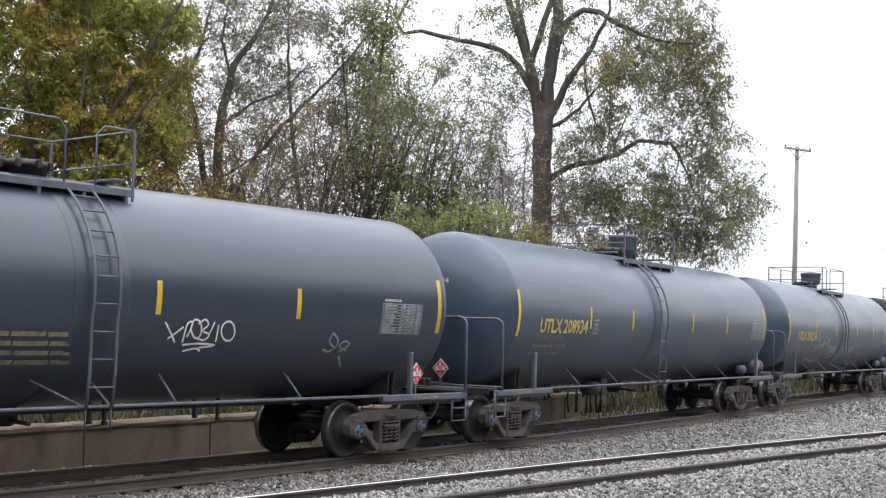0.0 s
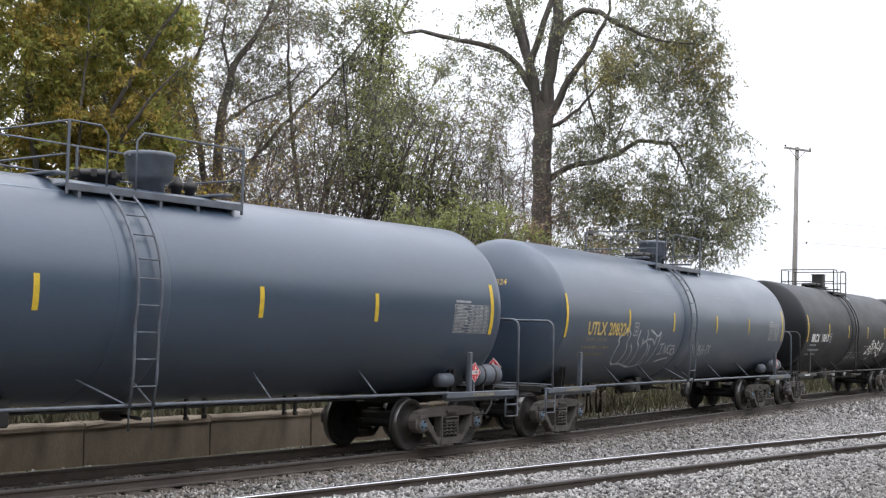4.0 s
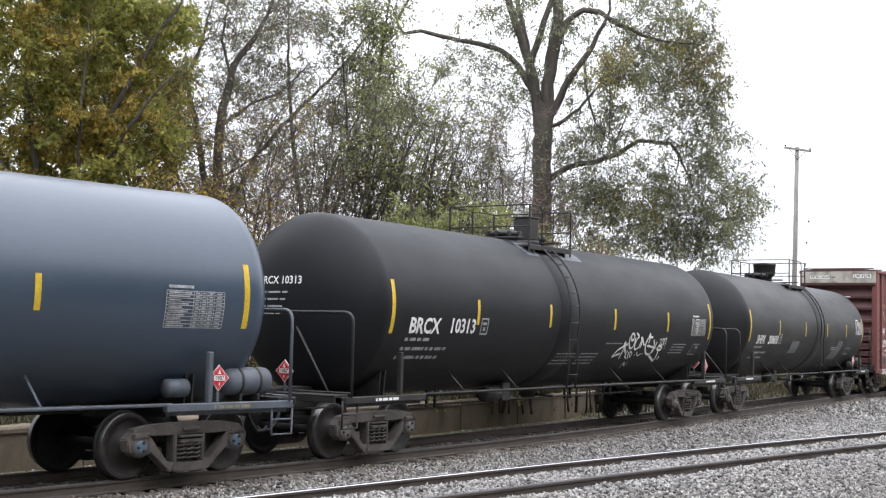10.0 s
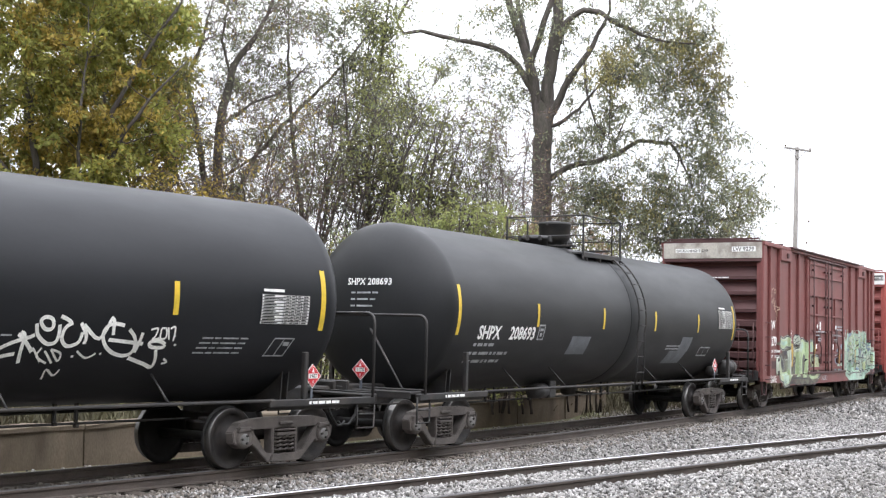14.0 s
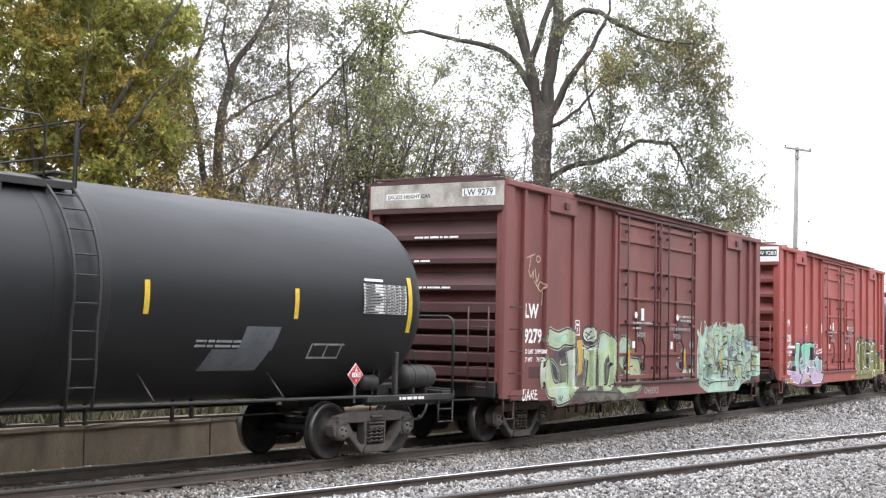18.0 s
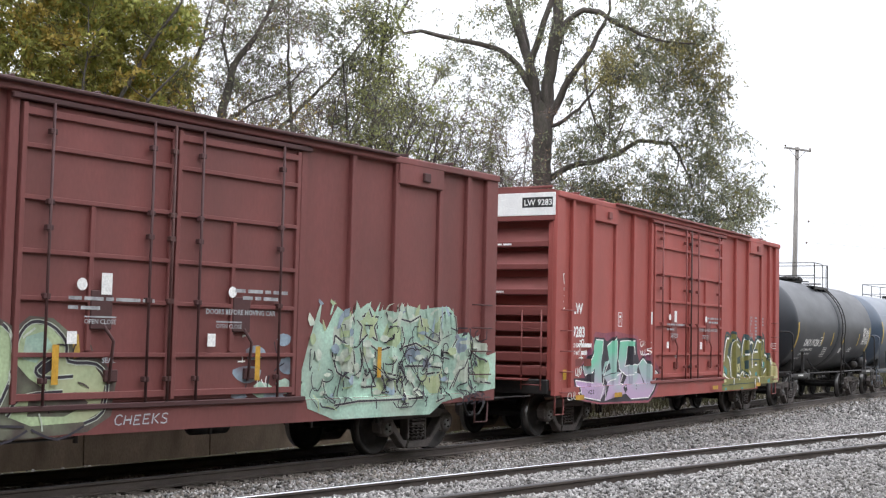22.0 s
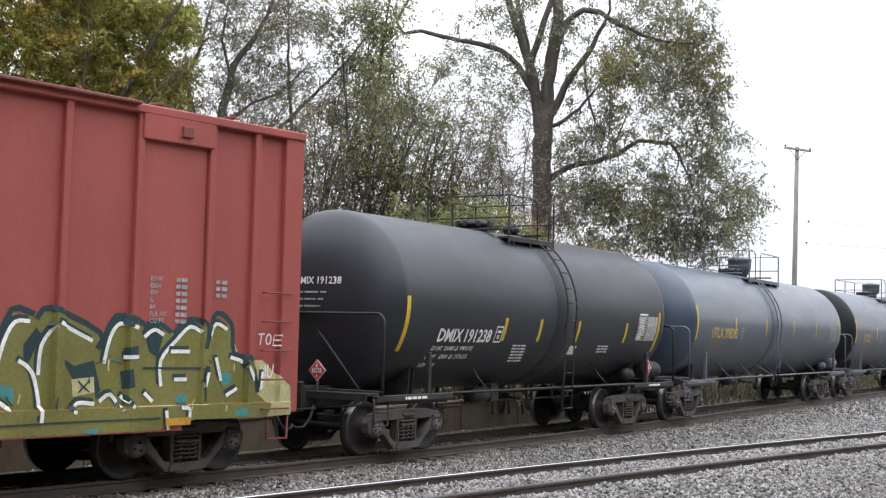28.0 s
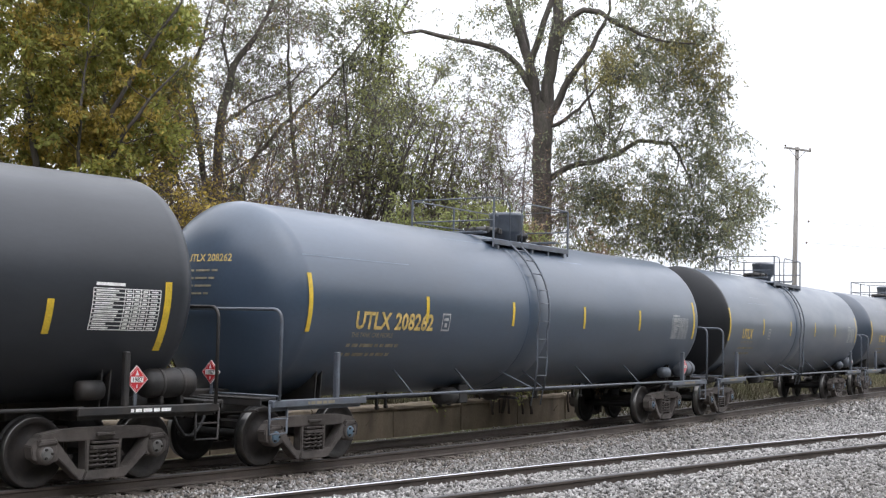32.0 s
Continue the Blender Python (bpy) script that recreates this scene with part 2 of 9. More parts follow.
# ---- mesh tools ----
class Geo:
    """Collects vertices and faces for one mesh."""

    def __init__(self):
        self.v, self.f, self.m, self.s = [], [], [], []

    def add(self, verts, faces, mat=0, smooth=False):
        o = len(self.v)
        self.v.extend([tuple(p) for p in verts])
        for f in faces:
            self.f.append(tuple(i + o for i in f))
            self.m.append(mat)
            self.s.append(smooth)
        return self

    def box(self, c, s, b=0.0, mat=0, rot=None):
        """A box of size s about c with chamfered edges of width b, turned by the Euler degrees rot."""
        h = [a / 2 for a in s]
        if b <= 0:
            vs = [(x * h[0], y * h[1], z * h[2]) for x in (-1, 1) for y in (-1, 1) for z in (-1, 1)]
            fs = [(0, 1, 3, 2), (4, 6, 7, 5), (0, 4, 5, 1), (2, 3, 7, 6), (0, 2, 6, 4), (1, 5, 7, 3)]
        else:
            b = min(b, min(h) * 0.9)
            vs, idx = [], {}
            for x in (-1, 1):
                for y in (-1, 1):
                    for z in (-1, 1):
                        for a in range(3):
                            p = [x * (h[0] - b), y * (h[1] - b), z * (h[2] - b)]
                            p[a] = (x, y, z)[a] * h[a]
                            idx[(x, y, z, a)] = len(vs)
                            vs.append(tuple(p))
            fs = []
            for a in range(3):
                o1, o2 = [i for i in range(3) if i != a]
                for sg in (-1, 1):
                    q = []
                    for e1, e2 in ((-1, -1), (1, -1), (1, 1), (-1, 1)):
                        k = [0, 0, 0]
                        k[a], k[o1], k[o2] = sg, e1, e2
                        q.append(idx[(*k, a)])
                    flip = (sg < 0) != (a == 1)
                    fs.append(tuple(reversed(q)) if flip else tuple(q))
                for e1 in (-1, 1):
                    for e2 in (-1, 1):
                        k1, k2 = [0, 0, 0], [0, 0, 0]
                        k1[a], k1[o1], k1[o2] = -1, e1, e2
                        k2[a], k2[o1], k2[o2] = 1, e1, e2
                        fs.append((idx[(*k1, o1)], idx[(*k2, o1)], idx[(*k2, o2)], idx[(*k1, o2)]))
            for x in (-1, 1):
                for y in (-1, 1):
                    for z in (-1, 1):
                        fs.append((idx[(x, y, z, 0)], idx[(x, y, z, 1)], idx[(x, y, z, 2)]))
        m = pose(*c, *(rot or (0, 0, 0)))
        return self.add([m @ Vector(p) for p in vs], fs, mat)

    def tube(self, pts, r, seg=8, mat=0, caps=True):
        """A round bar along pts; r is one radius or one per point."""
        pts = [Vector(p) for p in pts]
        rs = [r] * len(pts) if isinstance(r, (int, float)) else r
        vs, fs = [], []
        side = None
        for i, p in enumerate(pts):
            d = (pts[min(i + 1, len(pts) - 1)] - pts[max(i - 1, 0)]).normalized()
            if side is None:
                side = d.cross(Vector((0, 0, 1)) if abs(d.z) < 0.9 else Vector((1, 0, 0))).normalized()
            side = (side - d * side.dot(d)).normalized()
            up = d.cross(side)
            for k in range(seg):
                a = 2 * math.pi * k / seg
                vs.append(p + (side * math.cos(a) + up * math.sin(a)) * rs[i])
        for i in range(len(pts) - 1):
            for k in range(seg):
                fs.append((i * seg + k, i * seg + (k + 1) % seg, (i + 1) * seg + (k + 1) % seg, (i + 1) * seg + k))
        self.add(vs, fs, mat, True)
        if caps:
            o = len(self.v) - len(vs)
            self.f += [tuple(o + k for k in reversed(range(seg))), tuple(o + (len(pts) - 1) * seg + k for k in range(seg))]
            self.m += [mat, mat]
            self.s += [False, False]
        return self

    def lathe(self, profile, seg=32, axis="x", c=(0, 0, 0), mat=0, smooth=True):
        """Turns (along, radius) pairs about an axis through c."""
        vs, fs = [], []
        for a, r in profile:
            for k in range(seg):
                t = 2 * math.pi * k / seg
                u, w = r * math.cos(t), r * math.sin(t)
                p = {"x": (a, u, w), "y": (w, a, u), "z": (u, w, a)}[axis]
                vs.append((p[0] + c[0], p[1] + c[1], p[2] + c[2]))
        n = len(profile)
        for i in range(n - 1):
            for k in range(seg):
                fs.append((i * seg + k, (i + 1) * seg + k, (i + 1) * seg + (k + 1) % seg, i * seg + (k + 1) % seg)[::-1])
        self.add(vs, fs, mat, smooth)
        o = len(self.v) - len(vs)
        for i, rev in ((0, False), (n - 1, True)):
            if profile[i][1] > 1e-4:
                ring = [o + i * seg + k for k in range(seg)]
                self.f.append(tuple(reversed(ring)) if not rev else tuple(ring))
                self.m.append(mat)
                self.s.append(False)
        return self

    def plate(self, outline, y0, y1, mat=0):
        """An outline in (x, z), convex or not, as a plate from y0 to y1."""
        n = len(outline)
        vs = [(x, y0, z) for x, z in outline] + [(x, y1, z) for x, z in outline]
        fs = [tuple(range(n)), tuple(reversed(range(n, 2 * n)))]
        fs += [(i, i + n, (i + 1) % n + n, (i + 1) % n) for i in range(n)]
        return self.add(vs, fs, mat)

    def mesh(self, name, mats):
        me = bpy.data.meshes.new(name)
        me.from_pydata(self.v, [], self.f)
        for m in (mats if isinstance(mats, (list, tuple)) else [mats]):
            me.materials.append(m)
        me.polygons.foreach_set("material_index", self.m)
        me.polygons.foreach_set("use_smooth", self.s)
        me.update()
        return me


def array_mesh(name, verts, faces, mat, smooth=False):
    """A mesh out of number arrays: verts (n, 3), faces (m, 3 or 4)."""
    me = bpy.data.meshes.new(name)
    verts, faces = np.asarray(verts, np.float32), np.asarray(faces, np.int32)
    k = faces.shape[1]
    me.vertices.add(len(verts))
    me.vertices.foreach_set("co", verts.ravel())
    me.loops.add(faces.size)
    me.loops.foreach_set("vertex_index", faces.ravel())
    me.polygons.add(len(faces))
    me.polygons.foreach_set("loop_start", np.arange(0, faces.size, k, dtype=np.int32))
    me.polygons.foreach_set("loop_total", np.full(len(faces), k, np.int32))
    if smooth:
        me.polygons.foreach_set("use_smooth", np.ones(len(faces), bool))
    me.materials.append(mat)
    me.update(calc_edges=True)
    return me


MESHES = {}


def shared(key, make):
    """The mesh kept under key, made on its first use."""
    if key not in MESHES:
        MESHES[key] = make()
    return MESHES[key]


def part(name, mesh, parent, label="", m=None):
    ob = new(name, mesh)
    ob.parent = parent
    if m is not None:
        ob.matrix_basis = m
    if label:
        ob["label"] = label
    return ob


# ---- lines of the two tracks ----
def far_line(x):
    """y of the far track's centre at x, and its slope: a gentle S that runs on straight at both ends."""
    a = min(max(x, -8.0), 58.0)
    y = 15.358 + 0.01199 * a * a / 2 - 0.000319 * a ** 3 / 6
    k = 0.01199 * a - 0.000319 * a * a / 2
    return y + k * (x - a), k


def near_line(x):
    """The same for the near track."""
    a = min(max(x, -10.0), 55.0)
    return 11.80 - 0.0021 * (a - 22) ** 2 - 0.0042 * (a - 22) * (x - a), -0.0042 * (a - 22)


LINE_X = np.arange(-260, 330.1, 0.5)
LINE_Y = np.array([far_line(x)[0] for x in LINE_X])
LINE_S = np.concatenate([[0], np.cumsum(np.hypot(np.diff(LINE_X), np.diff(LINE_Y)))])
LINE_S -= np.interp(0, LINE_X, LINE_S)


def on_line(s):
    x = float(np.interp(s, LINE_S, LINE_X))
    return x, far_line(x)[0]


NEAR_RISE = 0.08


# ---- ground: one sheet with both ballast beds, the bank and the field ----
def bank(x):
    """0 where the low wall holds the field, 1 where a grass slope does."""
    return min(max((x - 30.5) / 1.5, 0), 1)


def ground_z(x, y):
    yf, kf = far_line(x)
    yn, kn = near_line(x)
    f = (y - yf) / math.sqrt(1 + kf * kf)
    n = (y - yn) / math.sqrt(1 + kn * kn)
    z = -0.46
    z = max(z, -0.2 - 0.27 * max(abs(f) - 1.45, 0))
    z = max(z, -0.115 + NEAR_RISE * 0.5 - 0.24 * max(abs(n) - 1.5, 0))
    if f > 2.6:
        slope = min(max((f - 2.7) / 2.4, 0), 1) * 0.86 - 0.46
        step = 0.40 if f > 3.72 else -0.46 + 0.12 * min((f - 2.6) / 1.0, 1)
        z = max(z, step * (1 - bank(x)) + slope * bank(x))
        z = max(z, 0.40 if f > 5.2 else z)
    rough = noise.noise(Vector((x * 0.9, y * 0.9, 0))) * 0.03 + noise.noise(Vector((x * 3.1, y * 3.1, 5))) * 0.012
    if f > 6:
        rough += noise.noise(Vector((x * 0.05, y * 0.05, 2))) * 0.25 * min((f - 6) / 20, 1)
    return z + rough


def make_ground():
    xs = [-2500, -1200, -500, -200, -100, -50, -25, -12, -4] + list(np.arange(0, 72, 0.55)) + [75, 80, 90, 105, 130, 170, 240, 400, 700, 1300, 2500]
    ls = [-2500, -1000, -400, -150, -70, -40, -28, -22, -18, -15, -13] + list(np.arange(-12, 8.2, 0.28)) + [9, 11, 14, 19, 27, 40, 60, 100, 180, 400, 900, 2500]
    ls = sorted(ls + [3.68, 3.74])
    vs, fs, mi = [], [], []
    for x in xs:
        yf = far_line(x)[0]
        for l in ls:
            vs.append((x, yf + l, ground_z(x, yf + l)))
    n = len(ls)
    for i in range(len(xs) - 1):
        for j in range(n - 1):
            fs.append((i * n + j, (i + 1) * n + j, (i + 1) * n + j + 1, i * n + j + 1))
            mi.append(0 if -16 < ls[j] < 2.9 else 1)
    me = bpy.data.meshes.new("ground")
    me.from_pydata(vs, [], fs)
    me.materials.append(BALLAST)
    me.materials.append(SOIL)
    me.polygons.foreach_set("material_index", mi)
    me.polygons.foreach_set("use_smooth", [True] * len(fs))
    me.update()
    tagged(new("ground", me), "grey ballast bed running into a dry grass field", "ground", kind="structure")


make_ground()

RAIL = [(-0.07, -0.172), (0.07, -0.172), (0.07, -0.16), (0.014, -0.14), (0.012, -0.055), (0.036, -0.042), (0.037, -0.012), (0.028, -0.001), (-0.028, -0.001), (-0.037, -0.012), (-0.036, -0.042), (-0.012, -0.055), (-0.014, -0.14), (-0.07, -0.16)]


def make_track(name, line, rise, label, dull):
    track = tagged(new(name), label, "railway track", kind="structure")
    xs = [-240, -150, -80, -40, -20] + list(np.arange(-8, 70, 1.5)) + [75, 90, 120, 180, 300]
    for side in (-0.755, 0.755):
        g = Geo()
        vs, fs = [], []
        for x in xs:
            y, k = line(x)
            c = math.sqrt(1 + k * k)
            for px, pz in RAIL:
                w = side + px
                vs.append((x - w * k / c, y + w / c, rise + pz))
        n = len(RAIL)
        for i in range(len(xs) - 1):
            for j in range(n):
                fs.append((i * n + j, (i + 1) * n + j, (i + 1) * n + (j + 1) % n, i * n + (j + 1) % n))
        g.add(vs, fs, 0)
        g.m = [1 if (i % n) in (6, 7, 8) else 0 for i in range(len(fs))]
        part("rail", g.mesh("rail", [RAIL_SIDE, RAIL_TOP if side > 0 and dull else RAIL_DARK]), track, "steel rail with a worn bright head" if dull and side > 0 else "steel rail with a darkened head")
    tie = shared("tie", lambda: Geo().box((0, 0, 0), (0.23, 2.6, 0.16), 0.012).mesh("tie", TIE_WOOD))
    rnd = random.Random(5)
    x = -6.0
    while x < 66:
        y, k = line(x)
        part("tie", tie, track, m=pose(x + rnd.uniform(-0.03, 0.03), y + rnd.uniform(-0.04, 0.04), rise - 0.172 - 0.082 + rnd.uniform(-0.006, 0), 0, rnd.uniform(-0.8, 0.8), math.degrees(math.atan(k)) + rnd.uniform(-1.5, 1.5)))
        x += 0.53


# Head colour darkened for shade under the train and a dim near-rail reflection.
RAIL_DARK = material("darkened_rail_head", (0.09, 0.085, 0.085), 0.5, metal=0.6, vary=0.2, scale=2, fine=30, bump=0.05)
make_track("track_1", far_line, 0.0, "rusty rails on dark wooden ties under the train", False)
make_track("track_2", near_line, NEAR_RISE, "empty track with ties buried in grey ballast", True)


def make_stones(name, mat, label, seed, spots):
    """Crushed stone strewn over stretches (x0, x1, lat0, lat1, per square metre, radius) beside the far track's centre."""
    rng = np.random.default_rng(seed)
    pos, rad = [], []
    for x0, x1, l0, l1, dens, r in spots:
        n = int((x1 - x0) * (l1 - l0) * dens)
        px, pl = rng.uniform(x0, x1, n), rng.uniform(l0, l1, n)
        for x, l, q in zip(px, pl, rng.uniform(0.6, 1.35, n)):
            yf, kf = far_line(x)
            y = yf + l
            yn = near_line(x)[0]
            d = y - yn
            if min(abs(abs(d) - 0.755), abs(abs(l) - 0.755)) < 0.085:
                continue
            extra = 0.02 if abs(d) < 1.3 else 0.0
            pos.append((x, y, ground_z(x, y) + r * 0.35 * q + extra))
            rad.append(r * q)
    pos, rad = np.array(pos), np.array(rad)
    n = len(pos)
    base = np.array([(1, 0, 0), (-1, 0, 0), (0, 1, 0), (0, -1, 0), (0, 0, 1), (0, 0, -1)], float)
    v = base[None] * rng.uniform(0.65, 1.25, (n, 6, 3)) + rng.normal(0, 0.18, (n, 6, 3))
    q = rng.normal(size=(n, 4))
    q /= np.linalg.norm(q, axis=1, keepdims=True)
    w, a, b, c = q.T
    rot = np.stack([np.stack([1 - 2 * (b * b + c * c), 2 * (a * b - c * w), 2 * (a * c + b * w)], -1),
                    np.stack([2 * (a * b + c * w), 1 - 2 * (a * a + c * c), 2 * (b * c - a * w)], -1),
                    np.stack([2 * (a * c - b * w), 2 * (b * c + a * w), 1 - 2 * (a * a + b * b)], -1)], 1)
    v = np.einsum("nij,nkj->nki", rot, v) * rad[:, None, None] + pos[:, None, :]
    tri = np.array([(0, 2, 4), (2, 1, 4), (1, 3, 4), (3, 0, 4), (2, 0, 5), (1, 2, 5), (3, 1, 5), (0, 3, 5)])
    f = (tri[None] + (np.arange(n) * 6)[:, None, None]).reshape(-1, 3)
    tagged(new(name, array_mesh(name, v.reshape(-1, 3), f, mat)), label, "gravel", kind="stuff")


# ---- the low concrete wall behind the far track ----
def make_wall():
    wall = tagged(new("retaining_wall"), "low stained concrete retaining wall behind the train", "retaining wall", kind="structure")
    rnd = random.Random(3)
    x = -30.0
    while x < 31.0:
        w = 3.0
        y, k = far_line(x + w / 2)
        g = Geo()
        prof = [(-0.14, -0.55), (-0.12, 0.28), (-0.145, 0.29), (-0.145, 0.36), (-0.115, 0.4), (0.16, 0.41), (0.17, -0.55)]
        n, vs, fs = len(prof), [], []
        cuts = [-w / 2 + 0.006 + i * (w - 0.012) / 6 for i in range(7)]
        for i, u in enumerate(cuts):
            for a, z in prof:
                chip = rnd.uniform(-0.02, 0.012) if z > 0.3 else rnd.uniform(-0.008, 0.008)
                vs.append((u, a + (chip if a < 0 else 0), z + (chip if z > 0.3 else 0)))
        for i in range(6):
            for j in range(n):
                fs.append((i * n + j, (i + 1) * n + j, (i + 1) * n + (j + 1) % n, i * n + (j + 1) % n))
        fs += [tuple(reversed(range(n))), tuple(6 * n + j for j in range(n))]
        g.add(vs, fs)
        part("wall_panel", g.mesh("wall_panel", CONCRETE), wall, m=pose(x + w / 2, y + 3.62 / math.cos(math.atan(k)), 0, 0, 0, math.degrees(math.atan(k))))
        x += w


make_wall()


# ---- trucks, couplers and other running gear ----
def side_frame_mesh():
    """A cast side frame: thick top chord, two tension legs, columns about the springs and jaws over the bearings."""
    g = Geo()
    y0, y1 = -0.085, 0.085
    g.plate([(-1.02, 0.62), (-0.62, 0.59), (0.62, 0.59), (1.02, 0.62), (0.98, 0.7), (0.7, 0.745), (0.3, 0.76), (-0.3, 0.76), (-0.7, 0.745), (-0.98, 0.7)], y0, y1)
    for s in (-1, 1):
        for q in ([(0.92, 0.62), (0.72, 0.6), (0.4, 0.235), (0.27, 0.215), (0.26, 0.085), (0.37, 0.085), (0.6, 0.285), (0.8, 0.45)],
                  [(0.225, 0.61), (0.295, 0.61), (0.285, 0.16), (0.225, 0.16)],
                  [(0.72, 0.56), (0.7, 0.36), (0.78, 0.34), (0.82, 0.5)],
                  [(0.96, 0.56), (1.0, 0.36), (1.09, 0.4), (1.12, 0.56), (1.02, 0.66)]):
            q = [(s * a, b) for a, b in q]
            g.plate(q if s > 0 else q[::-1], y0, y1)
        g.lathe([(-0.105, 0.1), (-0.1, 0.165), (0.1, 0.165), (0.105, 0.1)], 18, "y", (s * 0.889, 0, 0.475))
        g.box((s * 0.889, -0.01, 0.6), (0.3, 0.21, 0.1), 0.03)
    g.plate([(-0.33, 0.1), (-0.27, 0.08), (0.27, 0.08), (0.33, 0.1), (0.29, 0.205), (-0.29, 0.205)], y0 - 0.03, y1 + 0.03)
    me = g.mesh("side_frame", FRAME_IRON)
    bm = bmesh.new()
    bm.from_mesh(me)
    sharp = [e for e in bm.edges if len(e.link_faces) == 2 and e.calc_face_angle(0) > 0.6]
    bmesh.ops.bevel(bm, geom=sharp, offset=0.014, segments=2, affect="EDGES", clamp_overlap=True)
    bm.to_mesh(me)
    bm.free()
    extra = Geo()
    for z, h in ((0.5, 0.05), (0.565, 0.03)):
        extra.box((0, -0.03, z), (0.42, 0.2, h), 0.008)
    extra.box((0, -0.1, 0.67), (0.3, 0.05, 0.05), 0.012)
    bm = bmesh.new()
    bm.from_mesh(me)
    bm.from_mesh(extra.mesh("seat", FRAME_IRON))
    bm.to_mesh(me)
    bm.free()
    return me


def spring_mesh():
    g = Geo()
    turns, r = 4.5, 0.062
    pts = [(r * math.cos(a), r * math.sin(a), 0.225 + 0.27 * i / 54) for i, a in ((i, 2 * math.pi * turns * i / 54) for i in range(55))]
    g.tube(pts, 0.017, 5)
    return g.mesh("coil_spring", FRAME_IRON)


def wheelset_mesh(cap):
    """Axle with two flanged wheels and two bearing caps, about the axle's centre."""
    g = Geo()
    g.lathe([(-0.98, 0.07), (0.98, 0.07)], 12, "y", mat=3)
    for s in (-1, 1):
        prof = [(s * 0.685, 0.10), (s * 0.685, 0.36), (s * 0.70, 0.375), (s * 0.68, 0.40), (s * 0.682, 0.483), (s * 0.70, 0.487), (s * 0.72, 0.462)]
        prof2 = [(s * 0.72, 0.462), (s * 0.82, 0.454), (s * 0.825, 0.445)]
        prof3 = [(s * 0.825, 0.445), (s * 0.825, 0.385), (s * 0.79, 0.365), (s * 0.765, 0.25), (s * 0.80, 0.13), (s * 0.845, 0.12), (s * 0.845, 0.075)]
        for p, m in ((prof, 3), (prof2, 1), (prof3, 0)):
            n0 = len(g.f)
            g.lathe(p if s > 0 else p, 40, "y", mat=m)
            cut = 40 * (len(p) - 1)
            del g.f[n0 + cut:], g.m[n0 + cut:], g.s[n0 + cut:]
        g.lathe([(s * 0.90, 0.10), (s * 0.91, 0.115), (s * 1.06, 0.115), (s * 1.07, 0.105)], 16, "y", mat=2)
        g.lathe([(s * 1.07, 0.105), (s * 1.09, 0.1), (s * 1.115, 0.085), (s * 1.12, 0.05)], 16, "y", mat=2)
        for k in range(3):
            a = 2 * math.pi * k / 3
            g.lathe([(s * 1.11, 0.02), (s * 1.14, 0.018)], 6, "y", (0.062 * math.cos(a), 0, 0.062 * math.sin(a)), mat=0)
    return g.mesh("wheelset", [WHEEL_IRON, TREAD, cap, INNER_SHADE])


def bolster_mesh():
    g = Geo()
    g.box((0, 0, 0.52), (0.36, 2.05, 0.16), 0.03)
    g.box((0, 0, 0.43), (0.28, 1.2, 0.1), 0.02)
    g.lathe([(0.6, 0.17), (0.7, 0.17)], 16, "z")
    for s in (-1, 1):
        g.box((0, s * 0.62, 0.62), (0.16, 0.3, 0.07), 0.01)
        g.tube([(s * 0.42, -0.95, 0.38), (s * 0.42, 0.95, 0.38)], 0.035, 6)
        for w in (-0.755, 0.755):
            g.box((s * 0.4, w, 0.42), (0.07, 0.1, 0.3), 0.015)
    return g.mesh("truck_bolster", TRUCK_IRON)


WHEELS, TRUCKS = [], []


def add_truck(car, u, cap, key):
    """A three-piece truck under car at u along it."""
    truck = part("truck", shared("truck_bolster", bolster_mesh), car, "dusty cast-iron truck", pose(u, 0, 0))
    TRUCKS.append((car, truck, u))
    for s in (-1, 1):
        part("side_frame", shared("side_frame", side_frame_mesh), truck, m=pose(0, s * 1.0, 0, 0, 0, 0 if s < 0 else 180))
        for k in (-0.14, 0.0, 0.14):
            part("coil_spring", shared("coil_spring", spring_mesh), truck, m=pose(k, s * 1.0 - 0.045, 0))
            part("coil_spring", shared("coil_spring", spring_mesh), truck, m=pose(k, s * 1.0 + 0.055, 0))
    for w in (-0.889, 0.889):
        ws = part("wheelset", shared("wheelset_" + key, lambda: wheelset_mesh(cap)), truck, "wheels with blue bearing caps" if key == "blue" else "", pose(w, 0, 0.457))
        WHEELS.append((ws, w))


def coupler_mesh(sign, reach):
    g = Geo()
    g.box((sign * (reach - 0.55), 0, 0.86), (0.75, 0.14, 0.15), 0.02)
    g.box((sign * (reach - 0.15), 0, 0.86), (0.28, 0.3, 0.28), 0.05)
    g.plate([(sign * (reach - 0.05), 0.74), (sign * (reach + 0.06), 0.76), (sign * (reach + 0.06), 0.96), (sign * (reach - 0.05), 0.98)][::int(sign)], -0.16 * sign if sign > 0 else 0.02, -0.02 * sign if sign > 0 else 0.16)
    g.tube([(sign * (reach - 0.55), -0.2, 0.8), (sign * (reach - 0.45), -0.9, 0.86), (sign * (reach - 0.48), -1.35, 0.9)], 0.016, 5)
    return g.mesh("coupler", TRUCK_IRON)


def hose_mesh(sign, reach):
    g = Geo()
    x = sign * (reach - 0.45)
    g.tube([(x, -0.35, 0.85), (x + sign * 0.1, -0.36, 0.66), (x + sign * 0.25, -0.34, 0.5), (x + sign * 0.42, -0.3, 0.5), (x + sign * 0.5, -0.28, 0.56)], 0.025, 6)
    return g.mesh("brake_hose", RUBBER)


# ---- painted marks, laid on a curved tank or a ribbed side ----
FONT_CACHE = {}


